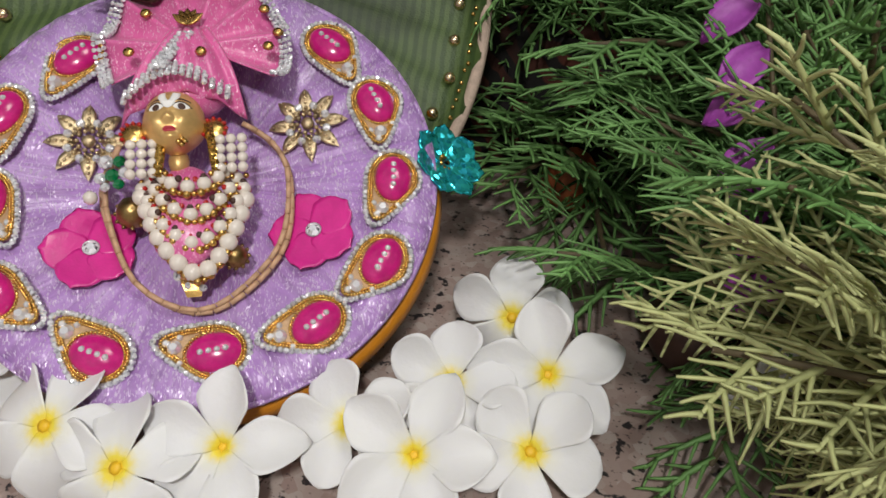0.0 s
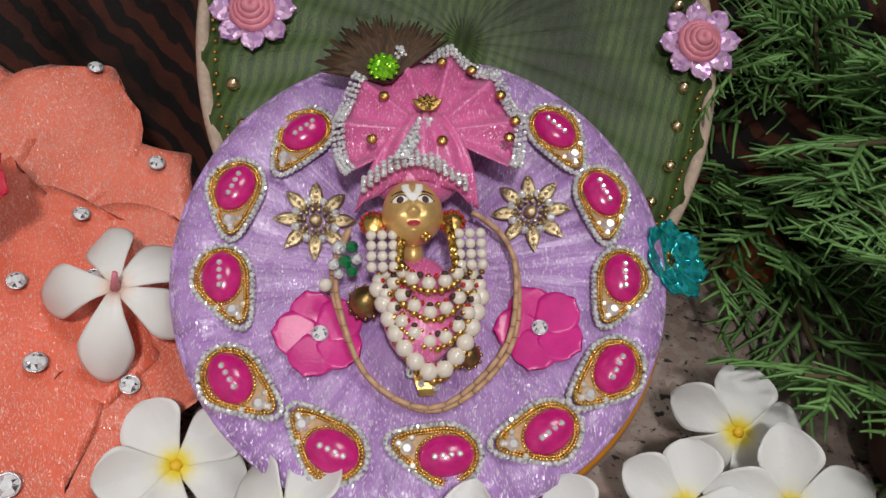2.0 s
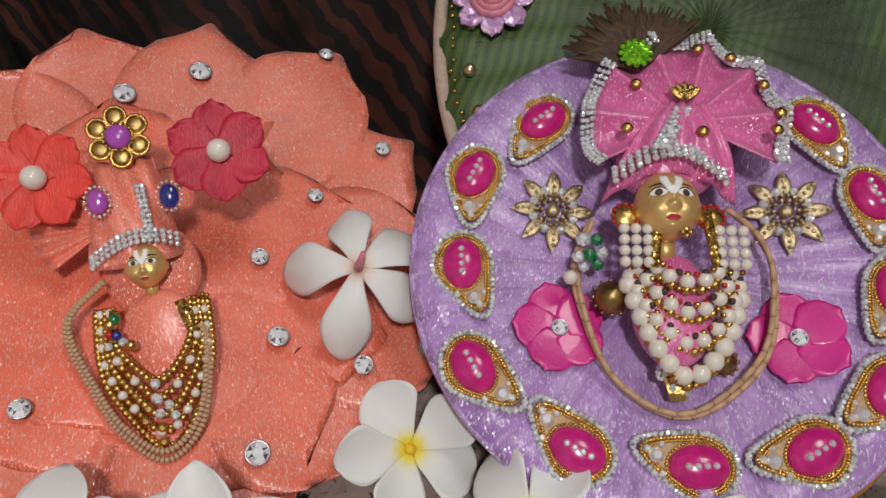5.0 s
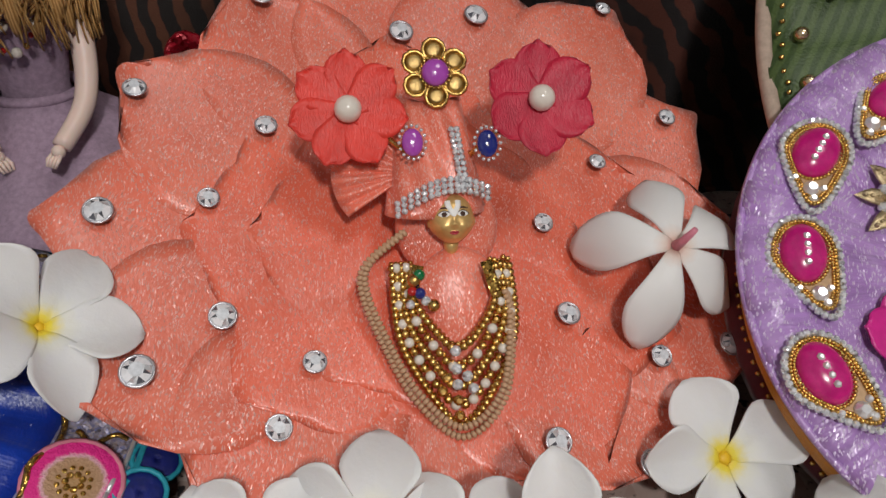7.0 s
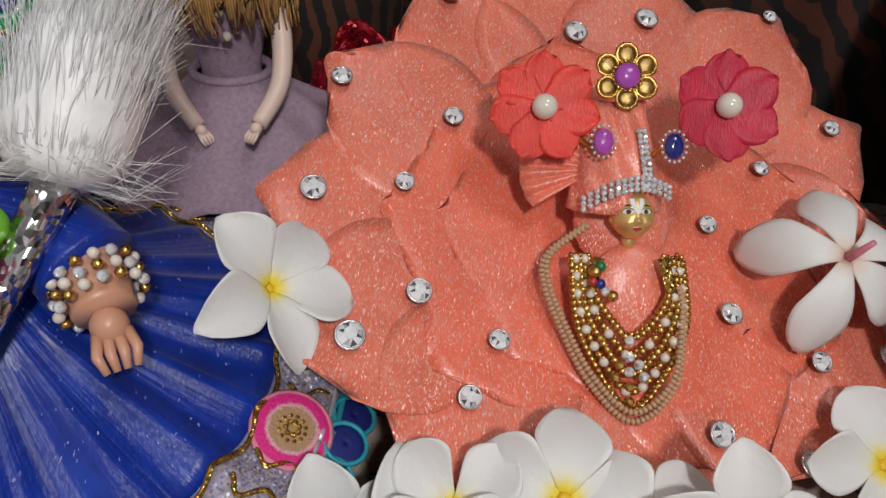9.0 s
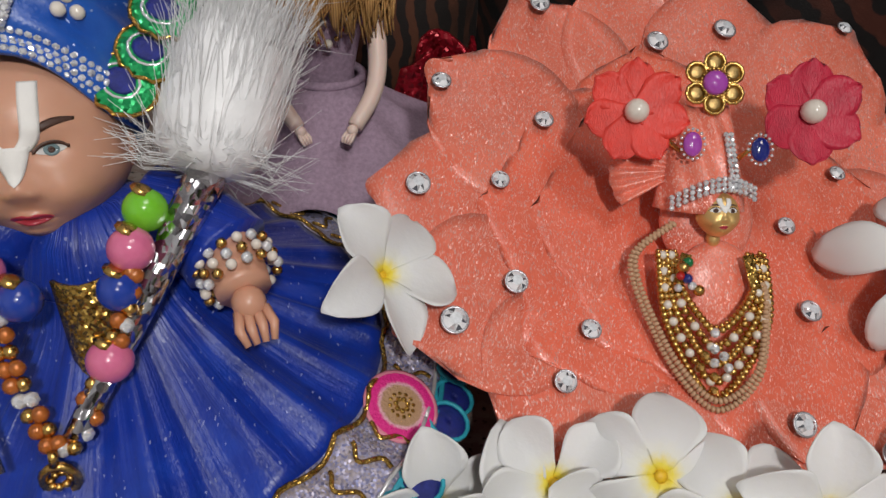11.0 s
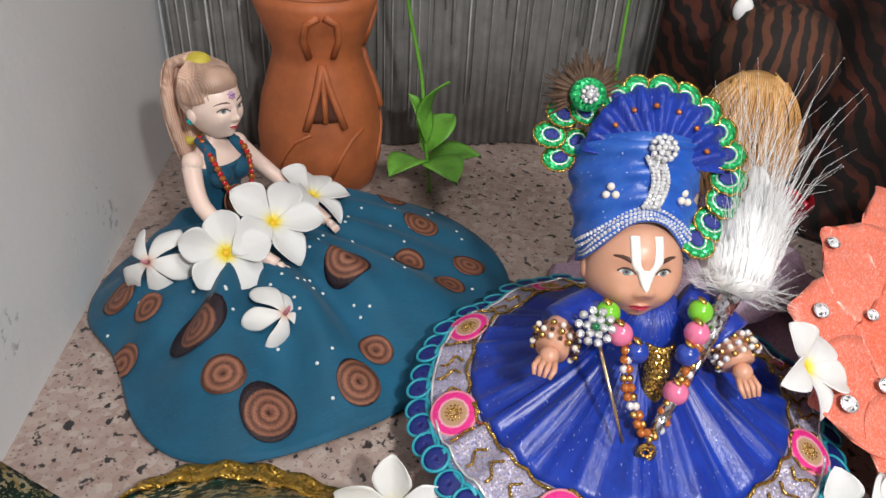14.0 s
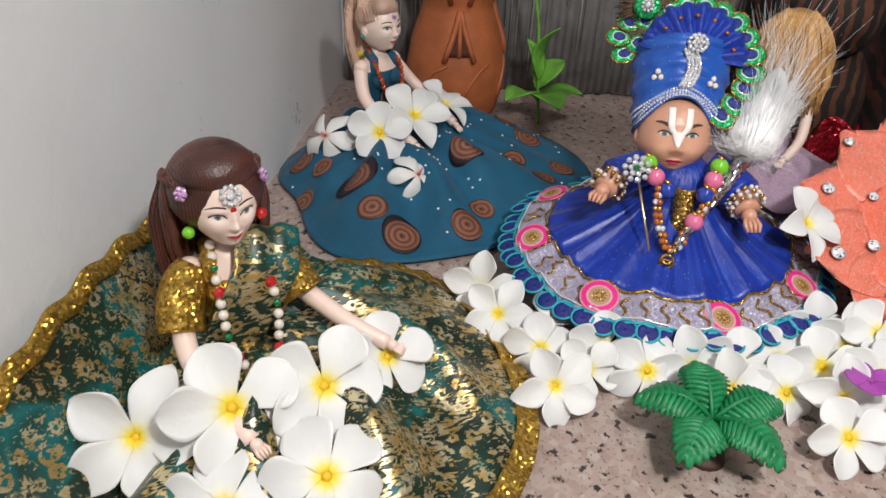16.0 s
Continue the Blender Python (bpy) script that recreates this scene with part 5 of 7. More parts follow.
g.sheet(lambda u, v: (-0.003 + 0.020 * (1 - 0.35 * v) * math.sin(math.pi * (u - 0.5)), 0.010 + 0.048 * v - 0.004 * math.cos(math.pi * (u - 0.5)), -0.004 + 0.017 * math.cos(math.pi * (u - 0.5)) * (1 - 0.55 * v * v) + 0.0011 * math.sin(26 * u + 7 * v)), 40, 16, 0.0012)
part("wrap", g, PEACH_PALE, tb, "pale peach satin wound upwards")
g = Geo()
g.sheet(lambda u, v: (-0.012 + (0.002 + 0.030 * v) * math.cos(radians(120 + 95 * u)), 0.026 + (0.002 + 0.026 * v) * math.sin(radians(120 + 95 * u)), 0.002 - 0.004 * v + 0.0018 * v * math.sin(u * 40)), 50, 6, 0.0007)
part("fan", g, PEACH_PALE, tb, "pleated peach fan")
g = Geo()
for k in range(3):
    for i in range(15):
        u = i / 14
        g.gem(0.0013, 0.0012, 6, 0, Matrix.Translation((-0.019 + 0.036 * u, 0.0085 + 0.0023 * k + 0.008 * math.sin(math.pi * u * 0.8), 0.010 + 0.006 * math.sin(math.pi * u))))
for i in range(11):
    for k in range(2):
        g.gem(0.0013, 0.0012, 6, 0, Matrix.Translation((0.006 + 0.0022 * k - 0.0002 * i, 0.018 + 0.0023 * i, 0.0145 - 0.0004 * i)))
part("band", g, CRYSTAL, tb, "rhinestone band", smooth=False)
for x, y, mat in ((-11.9, 36.0, PURPLE), (17.3, 34.2, SAPPHIRE)):
    g = Geo().ball((0, 0, 0), (0.0042, 0.0055, 0.002), 14, 8)
    ring_of_beads(0.0052, 16, 0.0008, 1, 1.25, g)
    part("jewel", g, [mat, SILVER], tb, "dark oval jewel edged with beads", Matrix.Translation((x / 1000, y / 1000, 0.0145)))
GOLD_R = bead_mesh("gold_bead", 0.0018, GOLD, 8, 5)
nk = thing("pearl_necklace", "gold and pearl necklace strands over the peach dress", "necklace", PEI)
for k in range(5):
    w, d = 0.0225 - 0.0018 * k, 0.062 - 0.0074 * k
    line = arc([(0.001 - w * 1.05, -0.012, 0.004), (0.001 - w, -0.012 - d * 0.45, 0.012), (0.001 - w * 0.45, -0.012 - d * 0.85, 0.0135), (0.0, -0.012 - d, 0.0135), (0.001 + w * 0.45, -0.012 - d * 0.85, 0.0135), (0.001 + w, -0.012 - d * 0.45, 0.012), (0.001 + w * 1.05, -0.012, 0.004)], 10)
    string_of(nk, line, 0.0038 if k % 2 else 0.0027, [PEARL_S, GOLD_R] if k == 1 else [PEARL_S, GOLD_R, GOLD_R] if k == 3 else [GOLD_R], "bead")
    string_of(nk, [p + Vector((0, 0.0016, -0.0008)) for p in line], 0.0024, [GOLD_S], "gold_bead")
g = Geo()
for i, (x, y) in enumerate(((0, 0), (-0.004, 0.003), (0.004, 0.003), (0, -0.006), (0, 0.006), (-0.006, -0.002), (0.006, -0.002), (0, -0.012), (0, 0.013))):
    g.gem(0.0022, 0.0018, 8, 1 if i % 2 == 0 else 0, Matrix.Translation((x, y, 0)))
part("pendant", g, [GOLD, CRYSTAL], nk, "gold pendant with clear stones", Matrix.Translation((-0.001, -0.058, 0.015)), False)
for s in (-1, 1):
    part("strip", Geo().box((-0.0022, -0.009, 0), (0.0022, 0.009, 0.0015), 0, Matrix.Translation((0.0005 + s * 0.0155, -0.020, 0.011)) @ Matrix.Rotation(s * 0.25, 4, "Z")), ZARI, nk)
cl = thing("jewel_cluster", "small enamel peacock brooch in green and blue on gold", "brooch", PEI)
for x, y, mat, r in ((-15, -17, GOLD, 3), (-13, -15, EMERALD, 2.6), (-16, -21, RED, 2.0), (-13, -22, SAPPHIRE, 2.4), (-11, -25, CRYSTAL, 2), (-8, -27, GOLD, 2.6), (-17, -26, CRYSTAL, 1.8)):
    part("stone", Geo().ball((0, 0, 0.001), r / 1000, 10, 6), mat, cl, m=Matrix.Translation((x / 1000, y / 1000, 0.0135)))
gar = thing("tulsi_garland", "double strand of small pale wooden beads", "garland", PEI)
line = arc([(-0.0178, 0.0017, 0.006), (-0.033, -0.010, 0.005), (-0.0348, -0.0216, 0.004), (-0.0275, -0.0424, 0.003), (-0.0173, -0.0625, 0.004), (-0.0008, -0.0774, 0.006), (0.0162, -0.0645, 0.006), (0.0230, -0.0352, 0.006), (0.021, -0.022, 0.007)], 12)
WB = Geo().lathe([(0.0009, -0.0009), (0.0015, -0.0005), (0.0015, 0.0005), (0.0009, 0.0009)], 8).mesh("wooden_bead", WOOD_BEAD)
for off in (0, 1):
    pts = spaced([p * (1 - 0.05 * off) + Vector((0, 0, 0.001 * off + 0.0125 * min(1.0, max(0.0, (-p.y - 0.012) / 0.05)))) for p in line], 0.00205)
    for a, b in zip(pts, pts[1:]):
        part("wooden_bead", WB, None, gar, m=Matrix.Translation(a) @ (b - a).to_track_quat("Z", "Y").to_matrix().to_4x4())


# ---- dolls: each one plain mesh ----
def limb(g, pts, rs, mi, at, fingers=0.0):
    line = arc(pts, 5)
    n = len(line)
    radii = [rs[0] + (rs[1] - rs[0]) * i / (n - 1) for i in range(n)]
    g.tube(line, radii, 12, mi, at)
    if fingers:
        d = (line[-1] - line[-3]).normalized()
        e = line[-1]
        side = d.cross(Vector((0, 0, 1))).normalized()
        g.ball(tuple(e + d * fingers * 0.5), fingers * 0.62, 12, 8, mi, at)
        for k in range(4):
            a = e + d * fingers * 0.8 + side * (k - 1.5) * fingers * 0.30
            g.tube([a, a + d * fingers * 0.7 + side * (k - 1.5) * 0.1 * fingers, a + d * fingers * 1.15 - Vector((0, 0, fingers * 0.25))], [fingers * 0.2, fingers * 0.18, fingers * 0.12], 7, mi, at)


# ---- blue doll ----
BD = upright((-0.388, 0.030, 0.0), (0.85, -0.52))
g = Geo()
hat = head_on(g, (-0.0105, 0.008, 0.1185), 0.0245, Matrix.Identity(4), (0, 1, 2, 3, 4), -0.42, "baby")
g.lathe([(0.036, 0.0), (0.034, 0.03), (0.027, 0.078), (0.020, 0.096), (0.012, 0.104)], 24, 5)
limb(g, [(-0.024, -0.002, 0.092), (-0.046, -0.014, 0.090), (-0.055, -0.030, 0.088)], (0.010, 0.0085), 0, None, 0.0085)
limb(g, [(0.024, -0.002, 0.092), (0.038, -0.014, 0.088), (0.043, -0.030, 0.082)], (0.010, 0.0085), 0, None, 0.0085)
limb(g, [(-0.016, 0.0, 0.098), (-0.036, -0.008, 0.092), (-0.047, -0.017, 0.090)], (0.013, 0.015), 5, None)
limb(g, [(0.016, 0.0, 0.098), (0.031, -0.008, 0.092), (0.039, -0.017, 0.087)], (0.013, 0.015), 5, None)
clay_mark(g, 0.0245, hat, "baby", 6, ((0.25, 0.66), (0.245, 0.36), (0.215, 0.08), (0.10, -0.08)), 0.095, 0.42)
tagged(part("baby_doll", g, [SKIN_TAN, BROW, EYE_WHITE, EYE, LIP, BLUE, CHALK], None, "tan vinyl baby doll with a white forehead mark", BD), "", "doll")

sk = thing("blue_dress", "royal blue satin dress with an embroidered silver and pink border", "dress", BD)


def blue_skirt(u, r):
    a = 2 * math.pi * u
    f = (r - 0.026) / 0.094
    turn = (math.degrees(a) + 140 + 180) % 360 - 180
    r *= 1 + 0.09 * f * math.exp(-(turn / 48) ** 2)
    z = 0.082 - 0.048 * f ** 0.6 - 0.006 * f * f + 0.0046 * min(1.0, 2.2 * f) * (1 - 0.5 * f) * (0.7 + 0.3 * math.sin(5 * a + 2)) * (1 - 2 * abs(math.sin(11 * a + 1.6 * math.sin(2 * a) + 0.5 * math.sin(7 * a))) ** 0.9) + 0.0025 * f * math.sin(7 * a + 1) + 0.0012 * f * (1 - 0.5 * f) * math.sin(43 * a + 3 * math.sin(5 * a))
    return Vector((r * math.cos(a), r * math.sin(a) * 0.99, z))


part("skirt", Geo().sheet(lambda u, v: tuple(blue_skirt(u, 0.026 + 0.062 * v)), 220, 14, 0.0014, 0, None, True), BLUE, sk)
part("net_border", Geo().sheet(lambda u, v: tuple(blue_skirt(u, 0.0875 + 0.023 * v)), 220, 5, 0.001, 0, None, True), NET, sk, "silver net border with gold embroidery")
part("petticoat", Geo().lathe([(0.100, 0.0), (0.102, 0.006), (0.085, 0.020), (0.04, 0.045), (0.02, 0.05)], 48), BLUE, sk)
part("hem_band", Geo().sheet(lambda u, v: tuple(blue_skirt(u, 0.1098 + 0.0016 * v) + Vector((0, 0, 0.0010))), 220, 3, 0.001, 0, None, True), TEAL_THREAD, sk, "turquoise hem band")
SC = Geo().sheet(lambda u, v: (0.0074 * max(0.02, v) * math.cos(2 * math.pi * u), 0.0070 * max(0.02, v) * math.sin(2 * math.pi * u), 0.0004 * math.cos(v * 3)), 16, 3, 0.001, 0, None, True).mesh("scallop_cloth", NAVY)
SR = Geo().tube([(0.0074 * math.cos(i * math.pi / 8), 0.0072 * math.sin(i * math.pi / 8), 0.0004) for i in range(16)], 0.0009, 5, closed=True).mesh("scallop_edge", TEAL_THREAD)
for i in range(54):
    u = i / 54
    a = 2 * math.pi * u
    p = blue_skirt(u, 0.1150) + Vector((0, 0, 0.0006))
    m = Matrix.Translation(p) @ Matrix.Rotation(a - math.pi / 2, 4, "Z") @ Matrix.Rotation(-0.38, 4, "X")
    s = part("scallop", SC, None, sk, m=m)
    part("edging", SR, None, s)
MED = Geo().lathe([(0.0124, 0), (0.0126, 0.0002), (0.0118, 0.0005), (0.006, 0.0007), (0.0005, 0.0008)], 24).mesh("medallion", HOT_PINK)
MEDR = Geo().lathe([(0.0132, -0.0004), (0.0135, 0.0002), (0.0128, 0.0005), (0.0120, 0.0004)], 24).mesh("medallion_edge", ROSE)
MEDC = ring_of_beads(0.0022, 7, 0.0012)
ring_of_beads(0.0042, 12, 0.0011, 0, 1, MEDC, -0.0004)
ring_of_beads(0.0062, 20, 0.0009, 0, 1, MEDC, -0.0006)
MEDC = MEDC.mesh("medallion_centre", ZARI)


def frame_on(u, r, lift):
    p = blue_skirt(u, r)
    n = (blue_skirt(u, r + 0.004) - p).cross(blue_skirt(u + 0.004, r) - p)
    n = -n.normalized() if n.z < 0 else n.normalized()
    y = (p - blue_skirt(u, r + 0.004)).normalized()
    return base(p + n * lift, y.cross(n).normalized(), y, n)


for k in range(8):
    u = (-165 + 45.5 * k) / 360
    md = part("medallion", MED, None, sk, "pink embroidered medallion with gold centre", frame_on(u, 0.099, 0.0010))
    part("medallion_edge", MEDR, None, md)
    part("medallion_centre", MEDC, None, md, m=Matrix.Translation((0, 0, 0.0004)))
    # gold wire scrolls between the medallions and an arched line along the net
    for j in range(5):
        uu = u + (45.5 / 360) * (0.19 + 0.155 * j)
        g = Geo()
        pts = [frame_on(uu, 0.0995, 0.0016) @ Vector((0.0030 * math.cos(t * 0.9) * (1 - t / 14) + 0.0005 * t, 0.0075 - 0.0016 * t, 0)) for t in range(10)]
        g.tube(arc(pts, 2), 0.0008, 5)
        part("gold_scroll", g, ZARI, sk)
    line = [blue_skirt(u + 45.5 / 360 * t / 24, 0.0882 + 0.0022 * abs(math.sin(math.pi * 3 * t / 24))) + Vector((0, 0, 0.0016)) for t in range(25)]
    part("gold_line", Geo().tube(line, 0.0010, 6), ZARI, sk)
    line = [blue_skirt(u + 45.5 / 360 * t / 24, 0.108) + Vector((0, 0, 0.0016)) for t in range(25)]
    part("silver_line", Geo().tube(line, 0.0008, 6), SILVER, sk)
part("bodice", Geo().sheet(lambda u, v: ((u - 0.5) * 0.015 * (1 - 0.2 * v), -0.0325 - 0.010 * v + 0.004 * (2 * u - 1) ** 2, 0.094 - 0.034 * v), 6, 8, 0.0012), ZARI, sk, "gold brocade panel")

# turban
tb = thing("blue_turban", "blue organza turban with rhinestone bands and peacock lace", "turban", BD @ Matrix.Translation((-0.0105, 0.008, 0.1185)) @ Matrix.Rotation(-0.42, 4, "X") @ Matrix.Translation((0, 0.0025, 0.0005)) @ Matrix.Rotation(-0.20, 4, "X"))


def turban_wall(u, v):
    a = 2 * math.pi * u
    front = max(0.0, -math.sin(a))
    z0 = -0.001 + 0.019 * front ** 2.5
    r = 0.0285 + 0.0055 * v + 0.0012 * math.sin(22 * v + 3 * a) + 0.0006 * math.sin(40 * v - 5 * a)
    return (r * math.cos(a), r * math.sin(a) * 0.95, z0 + (0.058 - z0) * v)


g = Geo().sheet(turban_wall, 72, 20, 0.0016, 0, None, True)
g.ball((0, 0.003, 0.036), (0.0265, 0.0250, 0.020), 28, 14)
g.lathe([(0.033, 0.055), (0.032, 0.061), (0.020, 0.065), (0.004, 0.066)], 36)
part("wrap", g, BLUE_TURBAN, tb)
part("pleat_fan", Geo().sheet(lambda u, v: (0.004 + (0.004 + 0.033 * v) * math.cos(radians(172 * u - 2)), -0.026 + 0.006 * v + 0.0022 * v * math.sin(u * 60), 0.046 + (0.003 + 0.038 * v) * math.sin(radians(172 * u - 2))), 110, 8, 0.0009), BLUE, tb, "pleated blue fan")
LACE = Geo().sheet(lambda u, v: (0.0085 * max(0.03, v) * math.cos(2 * math.pi * u), 0.010 * max(0.03, v) * math.sin(2 * math.pi * u), 0.001 * math.sin(v * 3)), 18, 4, 0.0012, 0, None, True).mesh("lace_leaf", FEATHER_GREEN)
g = Geo().ball((0, 0, 0.001), (0.0038, 0.0048, 0.0012), 12, 6)
LEYE = g.mesh("lace_eye", FEATHER_BLUE)
LRIM = Geo().tube([(0.0048 * math.cos(i * 0.4488), 0.0058 * math.sin(i * 0.4488), 0.0012) for i in range(14)], 0.0005, 5, closed=True).mesh("lace_eye_rim", SILVER)
LOUT = Geo().tube([((0.0086 + 0.0005 * math.cos(i * 3.14)) * math.cos(i * 0.2618), 0.0101 * math.sin(i * 0.2618), 0.0006) for i in range(24)], 0.0007, 5, closed=True).mesh("lace_edge", ZARI)


def lace_leaf(p, turn, tilt=0.0, size=1.0):
    m = base(p, Vector((1, 0, 0)), Vector((0, 0.25, 0.97)), Vector((0, -0.97, 0.25))) @ Matrix.Rotation(turn, 4, "Z") @ Matrix.Rotation(tilt, 4, "X") @ Matrix.Scale(size, 4)
    l = part("peacock_lace", LACE, None, tb, "green lace leaf with a blue peacock eye", m)
    part("lace_eye", LEYE, None, l, m=Matrix.Translation((0, -0.001, 0.0006)))
    part("lace_eye_rim", LRIM, None, l, m=Matrix.Translation((0, -0.001, 0.0002)))
    part("lace_edge", LOUT, None, l)


for i in range(11):
    a = radians(118 - 17.2 * i)
    lace_leaf((0.005 + 0.040 * math.cos(a), -0.016 + 0.001 * (i % 2), 0.044 + 0.042 * math.sin(a)), a - math.pi / 2, 0.0, 1.0)
for i, (x, z) in enumerate(((-0.030, 0.076), (-0.041, 0.074), (-0.047, 0.063), (-0.042, 0.051), (-0.033, 0.060))):
    lace_leaf((x, -0.010 + 0.001 * i, z), 0.5 + 0.45 * i, 0.0, 0.85)
g = Geo()
for k in range(4):
    for i in range(46):
        u = 0.5 + 0.5 * (i + 0.5) / 46
        p = turban_wall(u, 0.03 + 0.045 * k)
        g.gem(0.00125, 0.0012, 6, 0, Matrix.Translation(p) @ Matrix.Rotation(math.atan2(p[1], p[0]), 4, "Z") @ Matrix.Rotation(math.pi / 2, 4, "Y"))
part("rhinestone_band", g, CRYSTAL, tb, "silver rhinestone band", smooth=False)
g = Geo()
for i in range(15):
    for k in range(4):
        z = 0.025 + 0.0017 * i
        x = 0.004 * math.sin(i * 0.22) + (k - 1.5) * 0.0024
        g.gem(0.00135, 0.0013, 6, 0, Matrix.Translation((x, -0.0300 - 0.0035 * i / 15 + 0.03 * abs(x), z)) @ Matrix.Rotation(math.pi / 2, 4, "X"))
part("rhinestone_strip", g, CRYSTAL, tb, "silver rhinestone strip", smooth=False)
g = Geo()
for r, n in ((0.0, 1), (0.0030, 6), (0.0058, 12)):
    for i in range(n):
        a = 2 * math.pi * i / n
        g.ball((r * math.cos(a), r * math.sin(a), 0.0022 - 0.25 * r), 0.0017, 7, 5)
part("round_brooch", g, CRYSTAL, tb, "round rhinestone brooch", base((0.004, -0.0350, 0.053), Vector((1, 0, 0)), Vector((0, 0.1, 0.99)), Vector((0, -0.99, 0.1))))
for s, zz in ((-1, 0.036), (1, 0.034)):
    for dx, dz in ((0, 0.003), (-0.0028, -0.001), (0.0028, -0.0012)):
        a = -math.pi / 2 + s * 0.62 + dx * 28
        part("pearl", PEARL_S, None, tb, m=Matrix.Translation((0.0320 * math.cos(a), 0.0320 * 0.95 * math.sin(a), zz - 0.004 + dz)))
SEQ = Geo().lathe([(0.0018, 0), (0.0010, 0.0009), (0.0003, 0.0010)], 8).mesh("sequin", CORAL)
for i in range(7):
    a = radians(165 - 25 * i)
    part("sequin", SEQ, None, tb, m=base((0.004 + 0.027 * math.cos(a), -0.0235, 0.047 + 0.030 * math.sin(a)), Vector((1, 0, 0)), Vector((0, 0.25, 0.97)), Vector((0, -0.97, 0.25))))
pf = thing("peacock_feather", "peacock feather tip with a round crystal eye", "feather", BD @ Matrix.Translation((-0.041, 0.042, 0.196)) @ Matrix.Rotation(-0.4, 4, "X"))
g = Geo()
for i in range(60):
    a = radians(-20 + 230 * i / 59)
    L = 0.020 + rnd.uniform(-0.004, 0.004)
    g.tube([(0, 0, 0), (0.6 * L * math.cos(a), 0.003, 0.6 * L * math.sin(a)), (L * math.cos(a), 0.006 + rnd.uniform(-0.003, 0.003), L * math.sin(a))], [0.0009, 0.0011, 0.0003], 4)
part("barb_tuft", g, FEATHER, pf)
part("eye", Geo().ball((0, -0.002, 0), (0.0095, 0.003, 0.0085), 16, 8), FEATHER_GREEN, pf, "dark green feather eye")
part("crystal", ring_of_beads(0.0036, 9, 0.0014, 0, 1).ball((0, 0, 0.001), 0.0026, 8, 6), CRYSTAL, pf, "round crystal", base((0, -0.006, 0), Vector((1, 0, 0)), Vector((0, 0, 1)), Vector((0, -1, 0))))

# beads of the blue doll
nk = thing("bead_necklace", "necklace of pink, green and blue balls with amber beads", "necklace", BD)
BALLS = {"p": Geo().ball((0, 0, 0), 0.0064, 16, 10).mesh("ball_bead", PINK_BEAD), "g": Geo().ball((0, 0, 0), 0.0064, 16, 10).mesh("ball_bead", GREEN_BEAD), "b": Geo().ball((0, 0, 0), 0.0060, 16, 10).mesh("ball_bead", BLUE_BEAD)}
for c, p in (("g", (-0.0275, -0.021, 0.106)), ("p", (-0.0225, -0.031, 0.101)), ("b", (-0.014, -0.036, 0.094)), ("g", (0.0195, -0.020, 0.108)), ("p", (0.0155, -0.031, 0.103)), ("b", (0.011, -0.037, 0.094)), ("p", (0.006, -0.047, 0.078))):
    part("ball_bead", BALLS[c], None, nk, m=Matrix.Translation(p))
    part("gold_cap", Geo().lathe([(0.0016, -0.0010), (0.0034, 0), (0.0016, 0.0010)], 10), GOLD, nk, m=Matrix.Translation((p[0] * 1.02, p[1] + 0.0010, p[2] + 0.0062)) @ Matrix.Rotation(0.5, 4, "Y"))
AM, GB, CR = bead_mesh("amber_bead", 0.0025, CORAL, 8, 5), bead_mesh("gold_bead", 0.0022, GOLD, 8, 5), bead_mesh("clear_bead", 0.0022, CRYSTAL, 8, 5)
for off in (0, 1):
    line = arc([(-0.020 - 0.002 * off, -0.034, 0.098), (-0.0205, -0.044, 0.083), (-0.0165, -0.053, 0.071), (-0.0090, -0.062, 0.061), (0.002, -0.053, 0.071), (0.0115, -0.044, 0.085), (0.017 + 0.002 * off, -0.034, 0.100)], 10)
    string_of(nk, [p + Vector((0.0028 * off * (1 if p.x < 0 else -1), 0, 0.001)) for p in line], 0.0046, [AM, GB, CR, AM, GB] if off else [GB, AM, AM, CR], "bead")
g = Geo()
g.tube([(0.0042 * math.cos(i * 0.3927), 0, 0.0056 * math.sin(i * 0.3927)) for i in range(16)], 0.0013, 6, closed=True)
ring_of_beads(0.0024, 8, 0.0012, 0, 1, g)
g.tube([(0, 0, 0.006), (0.0005, 0.001, 0.010)], 0.0014, 6)
part("pendant", g, GOLD, nk, "gold oval pendant", Matrix.Translation((-0.0095, -0.0665, 0.056)))
for s, label in ((-1, "pearl and gold bangles on a doll wrist"), (1, "beaded gold bangles on a doll wrist")):
    bg = thing("bangles", label, "bangle", BD)
    for k in range(3):
        c = Vector(((-0.0505 if s < 0 else 0.0405) + s * 0.0012 * k, -0.0195 - 0.0040 * k, (0.0895 if s < 0 else 0.0865) - 0.001 * k))
        d = Vector((s * 0.35, -0.85, -0.35)).normalized()
        x = d.orthogonal().normalized()
        y = d.cross(x)
        for i in range(15):
            a = 2 * math.pi * i / 15
            part("bead", (PEARL_S if (i + k) % 3 == 0 else GB if (i + k) % 3 == 1 else (RED_D if s < 0 else CR)), None, bg, m=Matrix.Translation(c + 0.0116 * (math.cos(a) * x + math.sin(a) * y)) @ Matrix.Scale(0.8, 4))
ft = thing("gold_flute", "thin gold stick with a crystal flower at its end", "flute", BD)
part("stick", Geo().tube([(-0.034, -0.034, 0.100), (-0.022, -0.066, 0.062)], 0.0010, 8), GOLD_PALE, ft)
g = Geo()
